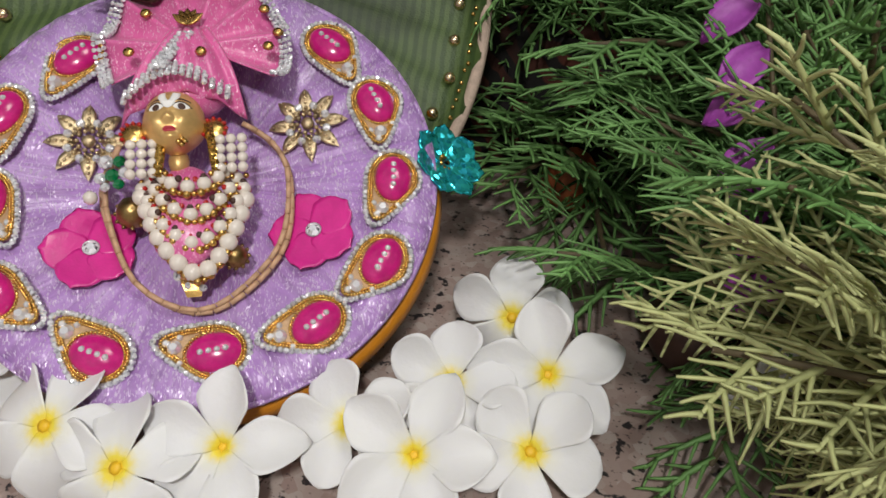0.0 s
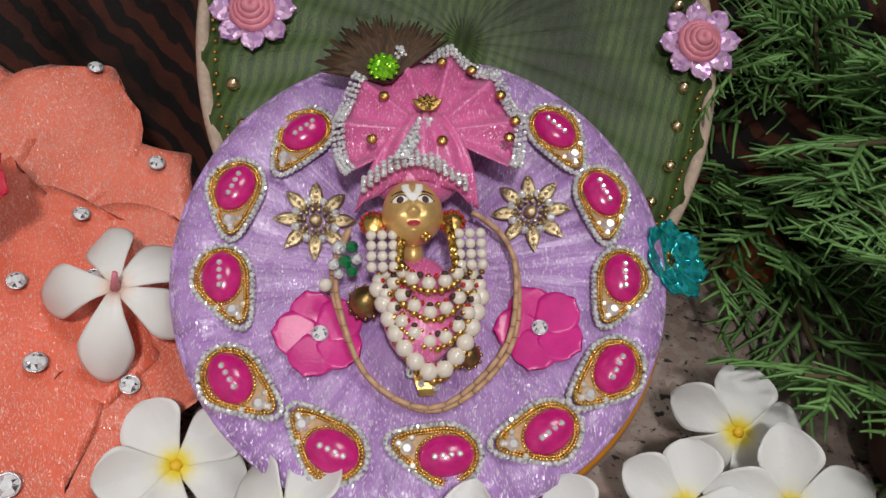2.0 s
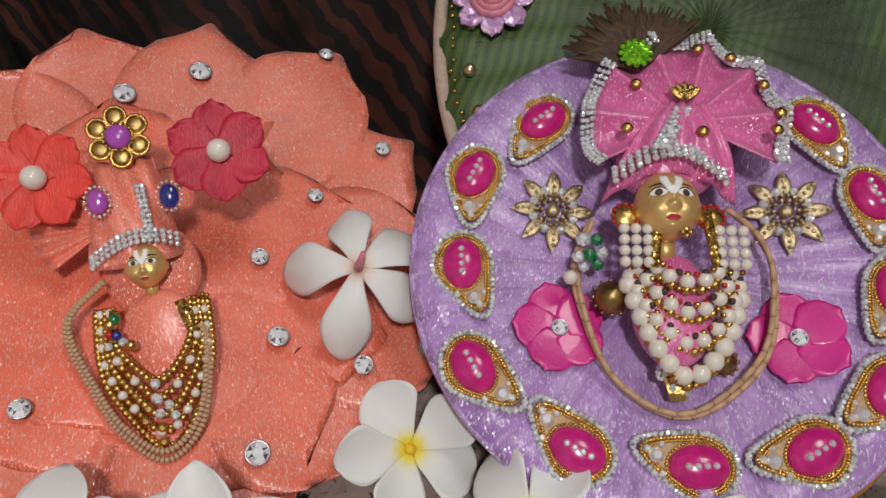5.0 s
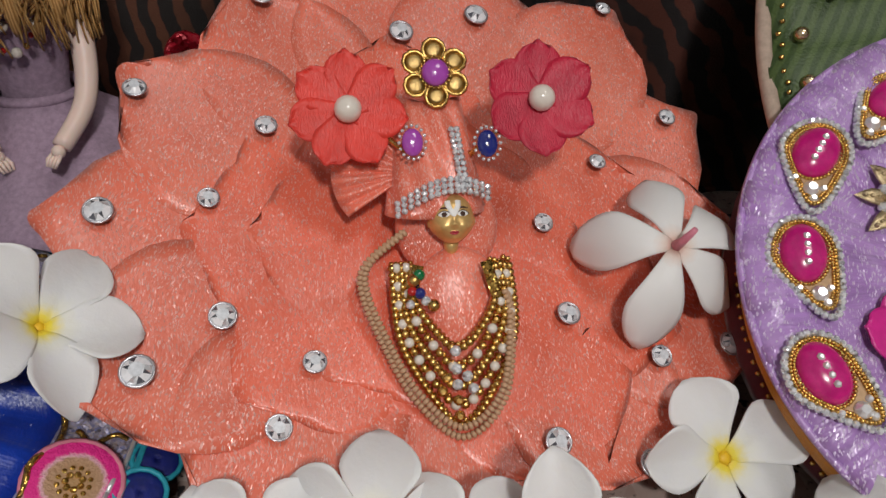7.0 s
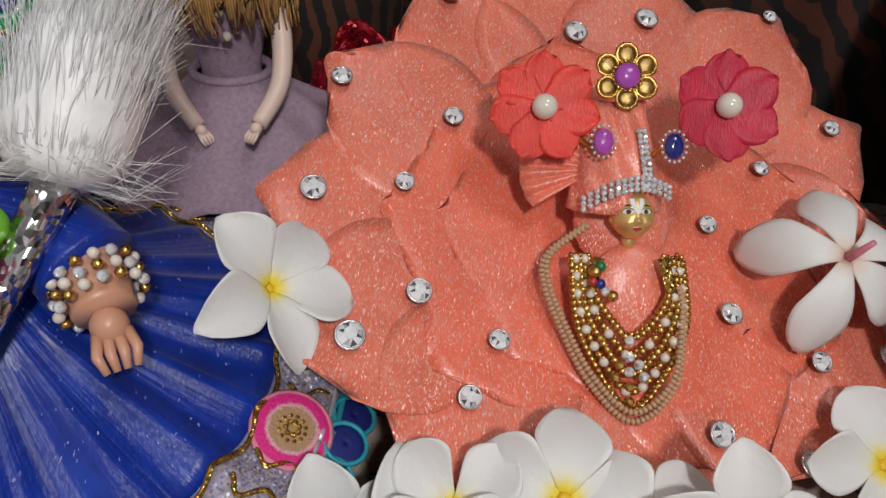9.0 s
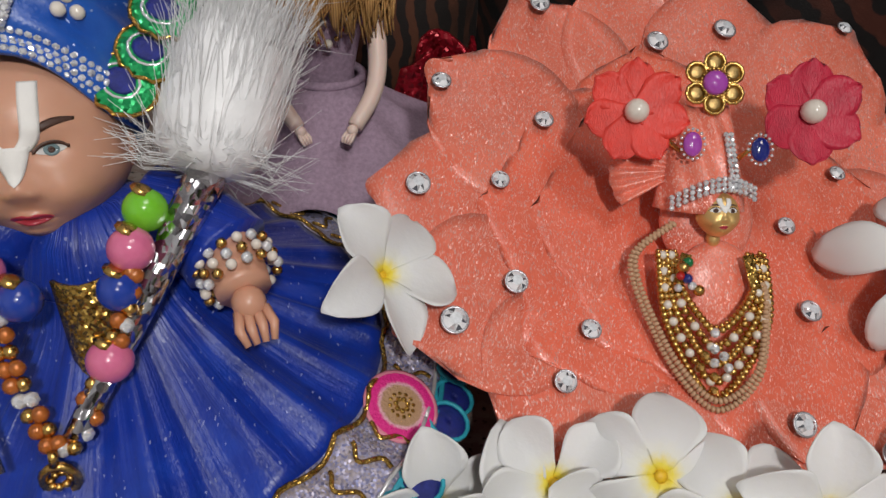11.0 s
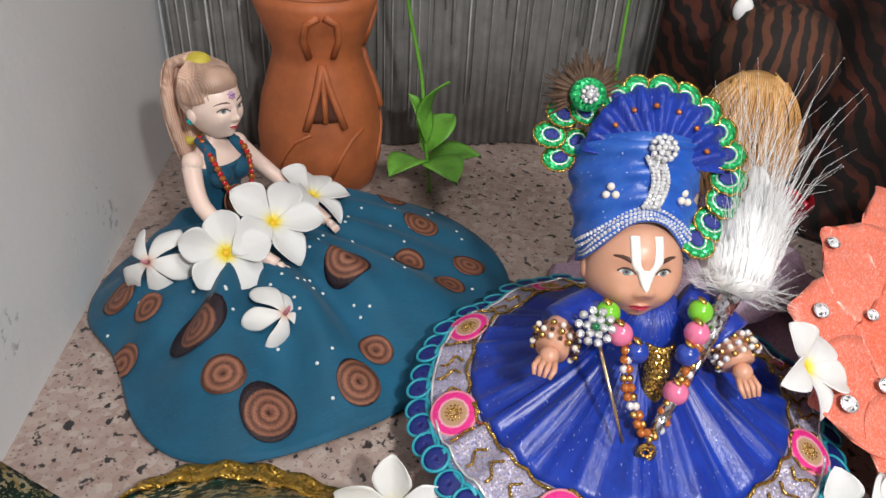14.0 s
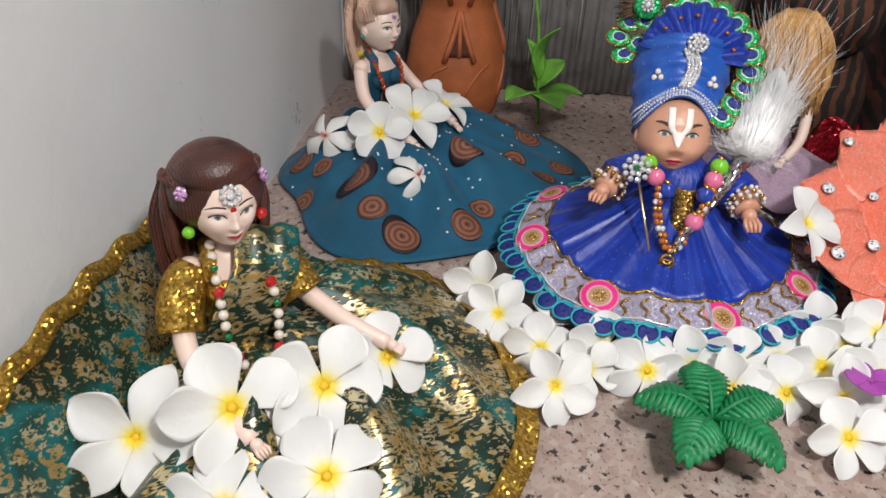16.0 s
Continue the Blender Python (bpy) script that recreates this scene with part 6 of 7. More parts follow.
for r, n in ((0.0, 1), (0.0040, 6), (0.0080, 10)):
    for i in range(n):
        a = 2 * math.pi * i / n
        g.gem(0.0022, 0.0026, 7, 0, Matrix.Translation((r * math.cos(a), r * math.sin(a), 0.002 - 0.2 * r)))
part("crystal_flower", g, CRYSTAL, ft, "clear crystal flower", facing((-0.036, -0.032, 0.106), (-0.2, -0.8, 0.6)), False)
part("green_stone", Geo().ball((0, 0, 0.003), 0.0022), EMERALD, ft, m=facing((-0.036, -0.032, 0.106), (-0.2, -0.8, 0.6)))

# fly whisk
wk = thing("fly_whisk", "white nylon fly whisk with a silver foil handle", "whisk", BD)
A, B, C = Vector((-0.005, -0.060, 0.064)), Vector((0.0375, -0.010, 0.113)), Vector((0.062, 0.050, 0.172))
part("handle", Geo().tube([A.lerp(B, t / 10) for t in range(11)], [0.0030 + 0.0003 * i for i in range(11)], 10), glitter("silver_foil", (0.85, 0.85, 0.88), (0.35, 0.33, 0.36), 420, 0.15, 1.0), wk)
g = Geo()
ax = (C - B)
g.tube(arc([B - ax * 0.02, B + ax * 0.14, B + ax * 0.4, B + ax * 0.62, B + ax * 0.8], 5), [0.006] + [0.0115 + 0.0065 * math.sin(min(1, i / 7) * 2.0) - 0.014 * max(0, i - 9) / 10 for i in range(20)], 16)
for i in range(len(g.v)):
    x, y, z = g.v[i]
    g.v[i] = (x + rnd.uniform(-0.0007, 0.0007), y + rnd.uniform(-0.0007, 0.0007), z + rnd.uniform(-0.0007, 0.0007))
part("tuft_core", g, WHITE_FIBRE, wk)
g = Geo()
s1 = ax.orthogonal().normalized()
s2 = ax.normalized().cross(s1)
for i in range(2200):
    a, q = rnd.uniform(0, 6.283), rnd.uniform(0.3, 1) ** 0.5
    o = (math.cos(a) * s1 + math.sin(a) * s2)
    L = rnd.uniform(0.35, 0.70) if i % 12 else rnd.uniform(0.8, 1.25)
    w = rnd.uniform(0.6, 1.15)
    bend = Vector((rnd.uniform(-1, 1), rnd.uniform(-1, 1), rnd.uniform(-1, 1))) * (0.010 if i % 12 == 0 else 0.003)
    pts = [B + o * 0.004, B + ax * 0.15 * L + o * 0.0165 * q, B + ax * 0.5 * L + o * 0.0180 * q * w + bend * 0.4, B + ax * 0.85 * L + o * 0.020 * q * w + bend * 1.4, B + ax * 1.0 * L + o * 0.022 * q * w + bend * 2.6]
    g.tube(pts, [0.00013, 0.00014, 0.00013, 0.00011, 0.00006], 3)
for i in range(160):
    a = rnd.uniform(0, 6.283)
    o = (math.cos(a) * s1 + math.sin(a) * s2)
    st = B + ax * rnd.uniform(-0.02, 0.1) + o * 0.006
    g.tube([st, st + o * 0.012 - ax * 0.02, st + o * rnd.uniform(0.015, 0.028) + ax * rnd.uniform(-0.1, 0.15)], [0.00013, 0.00012, 0.00007], 3)
tagged(part("fibre_mass", g, WHITE_FIBRE, wk, "loose white nylon fibres"), kind="stuff")


# ---- fashion dolls ----
def skirt_mound(cx, cy, radii, waist_z, top_r, folds, seed, hem=0.004, bulge=0.016, crease=0.003):
    """Returns a function (angle, f) -> point of a skirt spread on the floor; radii by angle in 30 degree steps."""
    n = len(radii)

    def R(a):
        t = (a % (2 * math.pi)) / (2 * math.pi) * n
        i, k = int(t) % n, t - int(t)
        p = [radii[(i + j) % n] for j in (-1, 0, 1, 2)]
        return 0.5 * (2 * p[1] + (p[2] - p[0]) * k + (2 * p[0] - 5 * p[1] + 4 * p[2] - p[3]) * k * k + (3 * p[1] - p[0] - 3 * p[2] + p[3]) * k ** 3)

    def fn(a, f):
        r = top_r + (R(a) - top_r) * f
        z = hem + (waist_z - hem) * ((1 - f) ** 1.15) + bulge * math.sin(math.pi * min(1.0, f * 1.03)) * (1 - 0.4 * f)
        z += 0.0075 * math.sin(math.pi * f) * math.sin(folds * a + seed + 2.5 * math.sin(2 * a)) + 0.0028 * math.sin(math.pi * f) * math.sin(round(2.3 * folds) * a + 9 * f)
        z += crease * math.sin(math.pi * f) ** 0.7 * (1 - 2 * abs(math.sin(0.5 * folds * a + 5 * f + seed))) * (0.6 + 0.4 * math.sin(3 * a + 7 * f))
        return Vector((cx + r * math.cos(a), cy + r * math.sin(a), max(hem, z)))
    return fn


def decal(fn, x, y, cx, cy, lift):
    """A pose lying on a skirt at the plan's x, y."""
    a = math.atan2(y - cy, x - cx) % (2 * math.pi)
    lo, hi = 0.0, 1.0
    d = math.hypot(x - cx, y - cy)
    for _ in range(24):
        mid = (lo + hi) / 2
        p = fn(a, mid)
        if math.hypot(p.x - cx, p.y - cy) < d:
            lo = mid
        else:
            hi = mid
    p = fn(a, lo)
    e1, e2 = fn(a + 0.05, lo) - p, fn(a, min(1, lo + 0.04)) - fn(a, max(0, lo - 0.04))
    n = e1.cross(e2)
    n = n.normalized() if n.z > 0 else -n.normalized()
    x1 = e1.normalized()
    return base(p + n * lift, x1, n.cross(x1).normalized(), n)


def fashion_doll(name, label, m, mats, shoulder_z, head_z, lean, arms, hair, arm=(0.0066, 0.0044)):
    g = Geo()
    g.lathe([(0.017, 0.0), (0.018, 0.025), (0.0125, 0.045), (0.016, 0.062), (0.0205, 0.080), (0.021, shoulder_z - 0.012), (0.012, shoulder_z - 0.002), (0.0062, shoulder_z + 0.003), (0.0056, head_z - 0.016)], 24, 0, None, 0.72)
    for s in (-1, 1):
        g.ball((s * 0.0085, -0.012, shoulder_z - 0.021), (0.0088, 0.0075, 0.0085), 14, 9, 5)
        g.ball((s * 0.0205, 0, shoulder_z - 0.010), 0.0075, 12, 8, 0)
    g.lathe([(0.0178, 0.026), (0.0131, 0.045), (0.0166, 0.062), (0.0212, 0.078), (0.0218, shoulder_z - 0.016), (0.021, shoulder_z - 0.013)], 24, 5, None, 0.74)
    for s in (-1, 1):
        g.tube([(s * 0.014, -0.010, shoulder_z - 0.016), (s * 0.0115, -0.0075, shoulder_z - 0.003), (s * 0.009, 0.004, shoulder_z + 0.002)], 0.0042, 8, 5)
    for pts in arms:
        limb(g, pts, arm, 0, None, arm[1] * 1.2)
    at = head_on(g, (0, -0.003, head_z), 0.0212, Matrix.Identity(4), (0, 1, 2, 3, 4), lean)
    hair(g, at)
    return tagged(part(name, g, mats, None, label, m), "", "doll")


# teal doll
TX, TY = -0.655, -0.118
TD = upright((TX, TY, 0.014), (0.88, 0.45))


def pony(g, at):
    g.ball((0, 0.0035, 0.0055), (0.0190, 0.0190, 0.0205), 26, 16, 6, at)
    g.ball((0, -0.004, 0.0150), (0.0160, 0.0150, 0.0105), 20, 10, 6, at)
    g.ball((0, 0.006, 0.0265), (0.0085, 0.0085, 0.0065), 14, 9, 7, at)
    for k in range(14):
        a = rnd.uniform(-0.9, 0.9)
        g.tube(arc([at @ Vector(p) for p in ((0.004 * a, 0.010, 0.029), (0.008 * a, 0.026, 0.022), (0.012 * a, 0.030, -0.004), (0.014 * a + 0.004, 0.028 + 0.003 * math.sin(k), -0.032), (0.012 * a + 0.006, 0.024, -0.055))], 5), [0.0035] * 8 + [0.0045] * 10 + [0.003, 0.0022, 0.001], 7, 6)
    for k in range(170):
        a = -1.9 + 3.8 * k / 169
        sx, sy = math.sin(a), -math.cos(a)
        lift = 1 + rnd.uniform(0.0, 0.05)
        g.tube(arc([at @ Vector((x * lift, y * lift, z * lift)) for x, y, z in ((0.0188 * sx, 0.001 + 0.0168 * sy, 0.013 - 0.009 * abs(sx)), (0.0178 * sx, 0.003 + 0.0135 * sy, 0.019), (0.011 * sx, 0.005 + 0.008 * sy, 0.0255), (0.004 * sx, 0.007, 0.029))], 4), 0.00055, 5, 6)
    for k in range(90):
        a, q = rnd.uniform(-1, 1), rnd.uniform(-1, 1)
        g.tube(arc([at @ Vector(p) for p in ((0.003 * a, 0.009 + 0.002 * q, 0.030), (0.009 * a, 0.026 + 0.005 * q, 0.024), (0.013 * a, 0.031 + 0.006 * q, -0.004), (0.016 * a + 0.004, 0.029 + 0.006 * q, -0.034), (0.015 * a + 0.006 + rnd.uniform(-0.003, 0.003), 0.025 + 0.006 * q, -0.060 + rnd.uniform(-0.006, 0.006)))], 5), 0.0005, 4, 6)
    g.tube(arc([at @ Vector(p) for p in ((-0.006, 0.028, -0.030), (0.006, 0.022, -0.032), (0.013, 0.030, -0.031))], 4), 0.0045, 8, 7)


fashion_doll("fashion_doll", "seated fashion doll with strawberry blond hair and a teal top", TD, [SKIN, BROW, EYE_WHITE, EYE, LIP, TEAL, HAIR_BLOND, YELLOW_BAND], 0.098, 0.125, -0.06,
             [[(-0.022, 0, 0.086), (-0.031, -0.016, 0.064), (-0.028, -0.048, 0.046), (-0.022, -0.070, 0.034)], [(0.022, 0, 0.086), (0.036, -0.012, 0.064), (0.040, -0.042, 0.046), (0.042, -0.062, 0.034)]], pony)
part_teal = thing("teal_skirt", "teal crepe skirt spread out, printed with copper rounds and white dots", "skirt")
t_fn = skirt_mound(TX + 0.012, TY + 0.004, (0.182, 0.190, 0.205, 0.186, 0.150, 0.105, 0.09, 0.088, 0.096, 0.108, 0.116, 0.176), 0.052, 0.016, 8, 0.4, 0.004, 0.012, 0.0)
part("cloth", Geo().sheet(lambda u, v: tuple(t_fn(2 * math.pi * u, v)), 150, 30, 0.0012, 0, None, True), TEAL, part_teal)


def printed_round(x, y, r):
    """A printed round that follows the folds of the teal skirt."""
    cx, cy = TX + 0.012, TY + 0.004
    mid = decal(t_fn, x, y, cx, cy, 0.0).translation

    def on_cloth(u, v):
        q = r * max(0.02, v) * (1 + 0.05 * math.sin(12.566 * u + 60 * x))
        return tuple(decal(t_fn, x + q * math.cos(6.2832 * u), y + q * math.sin(6.2832 * u), cx, cy, 0.0016).translation - mid)
    return Geo().sheet(on_cloth, 24, 6, 0.0003, 0, None, True), Matrix.Translation(mid)


TC = Geo().lathe([(0.0142, 0), (0.0140, 0.0002), (0.0128, 0.0004), (0.0005, 0.0005)], 26).mesh("printed_round", COPPER)
for x, y, s in ((-0.620, 0.030, 0.85), (-0.567, -0.061, 0.95), (-0.577, -0.006, 0.75), (-0.563, 0.040, 0.8), (-0.630, -0.199, 0.75), (-0.602, -0.187, 0.6), (-0.560, -0.167, 1.05), (-0.520, -0.165, 0.75), (-0.507, -0.071, 0.7), (-0.486, -0.094, 0.85), (-0.492, -0.149, 1.05), (-0.581, -0.212, 0.7), (-0.670, 0.030, 0.8), (-0.545, 0.010, 0.7)):
    g, m = printed_round(x, y, 0.0165 * s)
    part("printed_round", g, COPPER, part_teal, "copper printed round", m)
TDOT = Geo().lathe([(0.0013, 0), (0.0010, 0.0006), (0.0003, 0.0008)], 8).mesh("dot", DOT)
for i in range(60):
    a, f = rnd.uniform(-1.5, 2.2), rnd.uniform(0.25, 0.97)
    p = t_fn(a, f)
    part("dot", TDOT, None, part_teal, m=decal(t_fn, p.x, p.y, TX + 0.012, TY + 0.004, 0.0008))
nk = thing("coral_necklace", "coral red bead necklace with a copper disc", "necklace", TD)
line = arc([(-0.010, 0.002, 0.102), (-0.0145, -0.014, 0.090), (-0.0125, -0.0205, 0.074), (-0.004, -0.019, 0.058), (0.003, -0.018, 0.056), (0.011, -0.0205, 0.068), (0.0145, -0.014, 0.090), (0.010, 0.002, 0.102)], 8)
string_of(nk, line, 0.0036, [bead_mesh("coral_bead", 0.0021, RED, 8, 5), AM], "bead")
part("copper_disc", TC, None, nk, "copper disc", facing((-0.003, -0.0185, 0.058), (0, -1, 0.2)) @ Matrix.Scale(0.8, 4))
bn = thing("hair_jewel", "small pink stone jewel on a doll's forehead", "jewel", TD)
part("stone", ring_of_beads(0.0022, 7, 0.0011).ball((0, 0, 0.0005), 0.0014), LILAC_PAPER, bn, m=facing((0, -0.0215, 0.135), (0, -1, 0.5)))
part("earring", Geo().ball((-0.0178, -0.001, 0.118), 0.003, 10, 6), AQUA, bn, "aqua earring")

# green doll
GX, GY = -0.358, -0.292
GD = upright((GX, GY, 0.012), (0.97, 0.22))


def long_hair(g, at):
    g.ball((0, 0.005, 0.006), (0.0245, 0.0230, 0.0240), 28, 16, 6, at)
    g.ball((0, -0.001, 0.0175), (0.0205, 0.0175, 0.0115), 22, 10, 6, at)
    for k in range(40):
        a = -1.35 + 2.7 * k / 39
        r0, r1 = 0.021, rnd.uniform(0.023, 0.031)
        sx, sy = math.sin(a), math.cos(a)
        g.tube(arc([at @ Vector(p) for p in ((r0 * sx * 0.7, 0.004 + 0.010 * sy, 0.0205), (r0 * sx * 1.15, 0.004 + 0.020 * sy, 0.006), (r1 * sx, 0.006 + 0.020 * sy, -0.018), (r1 * sx * 0.95, 0.008 + 0.018 * sy, -0.042 + rnd.uniform(-0.006, 0.006)))], 5), [0.0032] * 12 + [0.0026, 0.0018, 0.0012, 0.0006], 6, 6)
    for k in range(300):
        a = -2.15 + 4.3 * k / 299 + rnd.uniform(-0.02, 0.02)
        s = 1 if a > 0 else -1
        sx, sy = math.sin(a), -math.cos(a)
        w, e = 1 + rnd.uniform(0.0, 0.06), rnd.uniform(-0.004, 0.004)
        g.tube(arc([at @ Vector((x * w, y * w, z * w)) for x, y, z in ((0.0200 * sx, 0.002 + 0.0168 * sy, 0.0155 - 0.011 * abs(sx)), (0.0215 * sx + 0.002 * s, 0.006 + 0.012 * sy, 0.0240 - 0.010 * abs(sx)), (0.0235 * s * (0.5 + 0.5 * abs(sx)), 0.014 + 0.006 * sy, 0.018 - 0.010 * abs(sx)), (0.027 * s * (0.55 + 0.45 * abs(sx)) + e, 0.019 + 0.004 * sy, -0.014), (0.026 * s * (0.5 + 0.5 * abs(sx)) + e, 0.020 + e, -0.046 + 2 * e))], 5), [0.0007] * 18 + [0.0005, 0.0004, 0.0002], 5, 6)


fashion_doll("fashion_doll", "seated fashion doll with brown hair and a gold blouse", GD, [SKIN, BROW, EYE_WHITE, EYE, LIP, SAREE_GOLD, HAIR_BROWN], 0.102, 0.130, -0.02,
             [[(-0.022, 0, 0.088), (-0.034, -0.022, 0.066), (-0.032, -0.052, 0.050), (-0.024, -0.082, 0.042)], [(0.022, 0, 0.088), (0.036, -0.010, 0.066), (0.052, -0.038, 0.052), (0.066, -0.056, 0.044)]], long_hair)
sr = thing("green_saree", "dark green brocade saree with a gold border, spread round a doll", "saree")
g_fn = skirt_mound(GX + 0.006, GY + 0.002, (0.165, 0.166, 0.172, 0.168, 0.170, 0.150, 0.075, 0.056, 0.066, 0.10, 0.16, 0.175), 0.060, 0.015, 7, 1.7, 0.005, 0.016, 0.010)
part("cloth", Geo().sheet(lambda u, v: tuple(g_fn(2 * math.pi * u, v * 0.93)), 170, 30, 0.0014, 0, None, True), SAREE, sr)
part("border", Geo().sheet(lambda u, v: tuple(g_fn(2 * math.pi * u, 0.915 + 0.085 * v) + Vector((0, 0, 0.0022 + 0.0016 * math.sin(u * 300)))), 300, 4, 0.0016, 0, None, True), SAREE_GOLD, sr, "gold brocade border")


def pallu(u, v):
    p = arc([GD @ Vector(q) for q in ((-0.020, -0.018, 0.030), (-0.004, -0.0225, 0.066), (0.014, -0.020, 0.092), (0.0215, -0.002, 0.1065), (0.026, 0.020, 0.085), (0.040, 0.030, 0.055), (0.070, 0.032, 0.034))], 6)
    t = v * (len(p) - 1)
    i = min(int(t), len(p) - 2)
    c = p[i].lerp(p[i + 1], t - i)
    w = (u - 0.5) * (0.030 + 0.018 * v)
    side = (GD.to_3x3() @ Vector((0.8, 0.0, -0.45 + 0.5 * v))).normalized()
    return tuple(c + side * w + Vector((0, 0, 0.0012 * math.sin(u * 16 + v * 4))))


part("pallu", Geo().sheet(pallu, 16, 30, 0.0012), SAREE, sr, "green brocade length over the shoulder")


def gold_edge(u, v):
    # upper edge of the cloth behind the doll, leaning on the wall
    a = Vector((-0.503, -0.296, 0.012)).lerp(Vector((-0.260, -0.424, 0.020)), u)
    return (a.x + 0.030 * (1 - v), a.y + 0.045 * (1 - v), 0.010 + (0.060 + 0.022 * math.sin(3.1 * u) + 0.012 * u) * v + 0.002 * math.sin(u * 50))


part("back_fold", Geo().sheet(gold_edge, 60, 10, 0.0014), SAREE, sr, "green brocade fold leaning on the wall")
part("back_border", Geo().sheet(lambda u, v: tuple(Vector(gold_edge(u, 0.93 + 0.10 * v)) + Vector((0.002, 0.003, 0.0015))), 120, 3, 0.002), SAREE_GOLD, sr, "gold border")
for s in (-1, 1):
    slv = part("sleeve", Geo().tube(arc([GD @ Vector(q) for q in ((s * 0.017, 0, 0.094), (s * 0.028, -0.006, 0.082), (s * 0.034, -0.018, 0.068))], 5), [0.0095, 0.0105, 0.0115, 0.012, 0.0122, 0.0123, 0.0124, 0.0124, 0.0122, 0.012, 0.0125], 14), SAREE_GOLD, sr, "gold brocade sleeve")
nk = thing("pearl_necklace", "long pearl necklace with red stones on a green saree", "necklace", GD)
line = arc([(-0.009, -0.004, 0.106), (-0.013, -0.022, 0.082), (-0.013, -0.030, 0.058), (-0.006, -0.036, 0.042), (0.004, -0.038, 0.040), (0.012, -0.032, 0.056), (0.015, -0.024, 0.080), (0.010, -0.004, 0.106)], 8)
for i, p in enumerate(spaced(line, 0.0062)):
    if i % 6 == 4:
        part("red_stone", Geo().gem(0.0034, 0.003, 6), RED, nk, "red cut stone", facing(p + Vector((0, -0.001, 0)), (0, -1, 0.3)), False)
    elif i % 6 == 2:
        part("green_bead", Geo().ball((0, 0, 0), 0.0022), EMERALD, nk, m=Matrix.Translation(p))
    else:
        part("pearl", PEARL_M, None, nk, m=Matrix.Translation(p))
jw = thing("forehead_jewel", "round silver stone jewel and hair clips on a doll", "jewel", GD)
GH = Matrix.Translation((0, -0.003, 0.130)) @ Matrix.Rotation(-0.02, 4, "X")
g = ring_of_beads(0.0042, 10, 0.0016).ball((0, 0, 0.0005), 0.0024, 10, 6)
part("stone", g, CRYSTAL, jw, "round silver stone flower", GH @ facing((0, -0.0198, 0.0105), (0, -1, 0.55)))
part("red_dot", Geo().ball((0, 0, 0), (0.0018, 0.0018, 0.0006), 10, 6), RED, jw, "red dot", GH @ facing((0, -0.0206, 0.0030), (0, -1, 0.1)))
for s in (-1, 1):
    part("hair_clip", ring_of_beads(0.0022, 6, 0.0017).ball((0, 0, 0), 0.0018), LILAC_PAPER, jw, "pink stone hair clip", GH @ facing((s * 0.0205, -0.010, 0.0125), (s, -0.6, 0.5)))
    part("earring", Geo().ball((0, 0, 0), 0.0032, 10, 7), GREEN_BEAD if s < 0 else RED, jw, "bead earring", GH @ Matrix.Translation((s * 0.0190, -0.004, -0.012)))

# doll in lilac tulle behind the whisk
LD = upright((-0.452, 0.172, 0.0), (-0.75, 0.6))


def loose_hair(g, at):
    g.ball((0, 0.002, 0.004), (0.0215, 0.021, 0.0215), 24, 14, 6, at)
    for k in range(22):
        a = -1.5 + 3.0 * k / 21
        sx, sy = math.sin(a), math.cos(a)
        g.tube(arc([at @ Vector(p) for p in ((0.014 * sx, 0.004 + 0.010 * sy, 0.019), (0.024 * sx, 0.004 + 0.020 * sy + 0.003 * math.sin(k), 0.0), (0.030 * sx + 0.004 * math.sin(k * 1.7), 0.004 + 0.024 * sy, -0.030), (0.022 * sx + 0.006 * math.sin(k * 2.9), 0.006 + 0.02 * sy, -0.044 + 0.008 * math.sin(k)))], 4), [0.003 + 0.0014 * math.sin(k * 2.3 + i) for i in range(8)] + [0.003, 0.003, 0.0025, 0.002, 0.001], 6, 6)
    for k in range(220):
        a, q = rnd.uniform(-1.9, 1.9), rnd.uniform(0, 6.28)
        sx, sy, w = math.sin(a), math.cos(a), rnd.uniform(1.02, 1.22)
        g.tube(arc([at @ Vector(p) for p in ((0.010 * sx, 0.002 + 0.008 * sy, 0.0245), (0.021 * sx * w, 0.003 + 0.019 * sy * w, 0.010), (0.026 * sx * w + 0.003 * math.sin(q), 0.004 + 0.022 * sy * w, -0.010), (0.028 * sx * w - 0.003 * math.sin(q), 0.005 + 0.023 * sy * w, -0.030), (0.024 * sx * w + 0.004 * math.sin(q + 1), 0.006 + 0.021 * sy, -0.048 + 0.008 * math.sin(q)))], 4), 0.00045, 4, 6)


fashion_doll("fashion_doll", "fashion doll with golden hair in lilac tulle", LD @ Matrix.Translation((0, 0, 0.036)), [SKIN, BROW, EYE_WHITE, EYE, LIP, LILAC_NET, HAIR_GOLD], 0.098, 0.122, 0.05,
             [[(-0.020, 0, 0.086), (-0.024, 0.012, 0.066), (-0.022, 0.026, 0.048), (-0.012, 0.040, 0.036)], [(0.020, 0, 0.086), (0.025, 0.012, 0.066), (0.024, 0.020, 0.046), (0.014, 0.032, 0.032)]], loose_hair, (0.0052, 0.0036))
ts = thing("tulle_skirt", "pale lilac net skirt in loose folds", "skirt", LD)
part("net", Geo().sheet(lambda u, v: ((0.014 + 0.086 * v) * math.cos(6.2832 * u) * 1.1, (0.014 + 0.070 * v) * math.sin(6.2832 * u), 0.074 - 0.070 * v ** 0.8 + 0.006 * v * math.sin(11 * 6.2832 * u + 4 * v)), 120, 12, 0.0008, 0, None, True), LILAC_NET, ts)
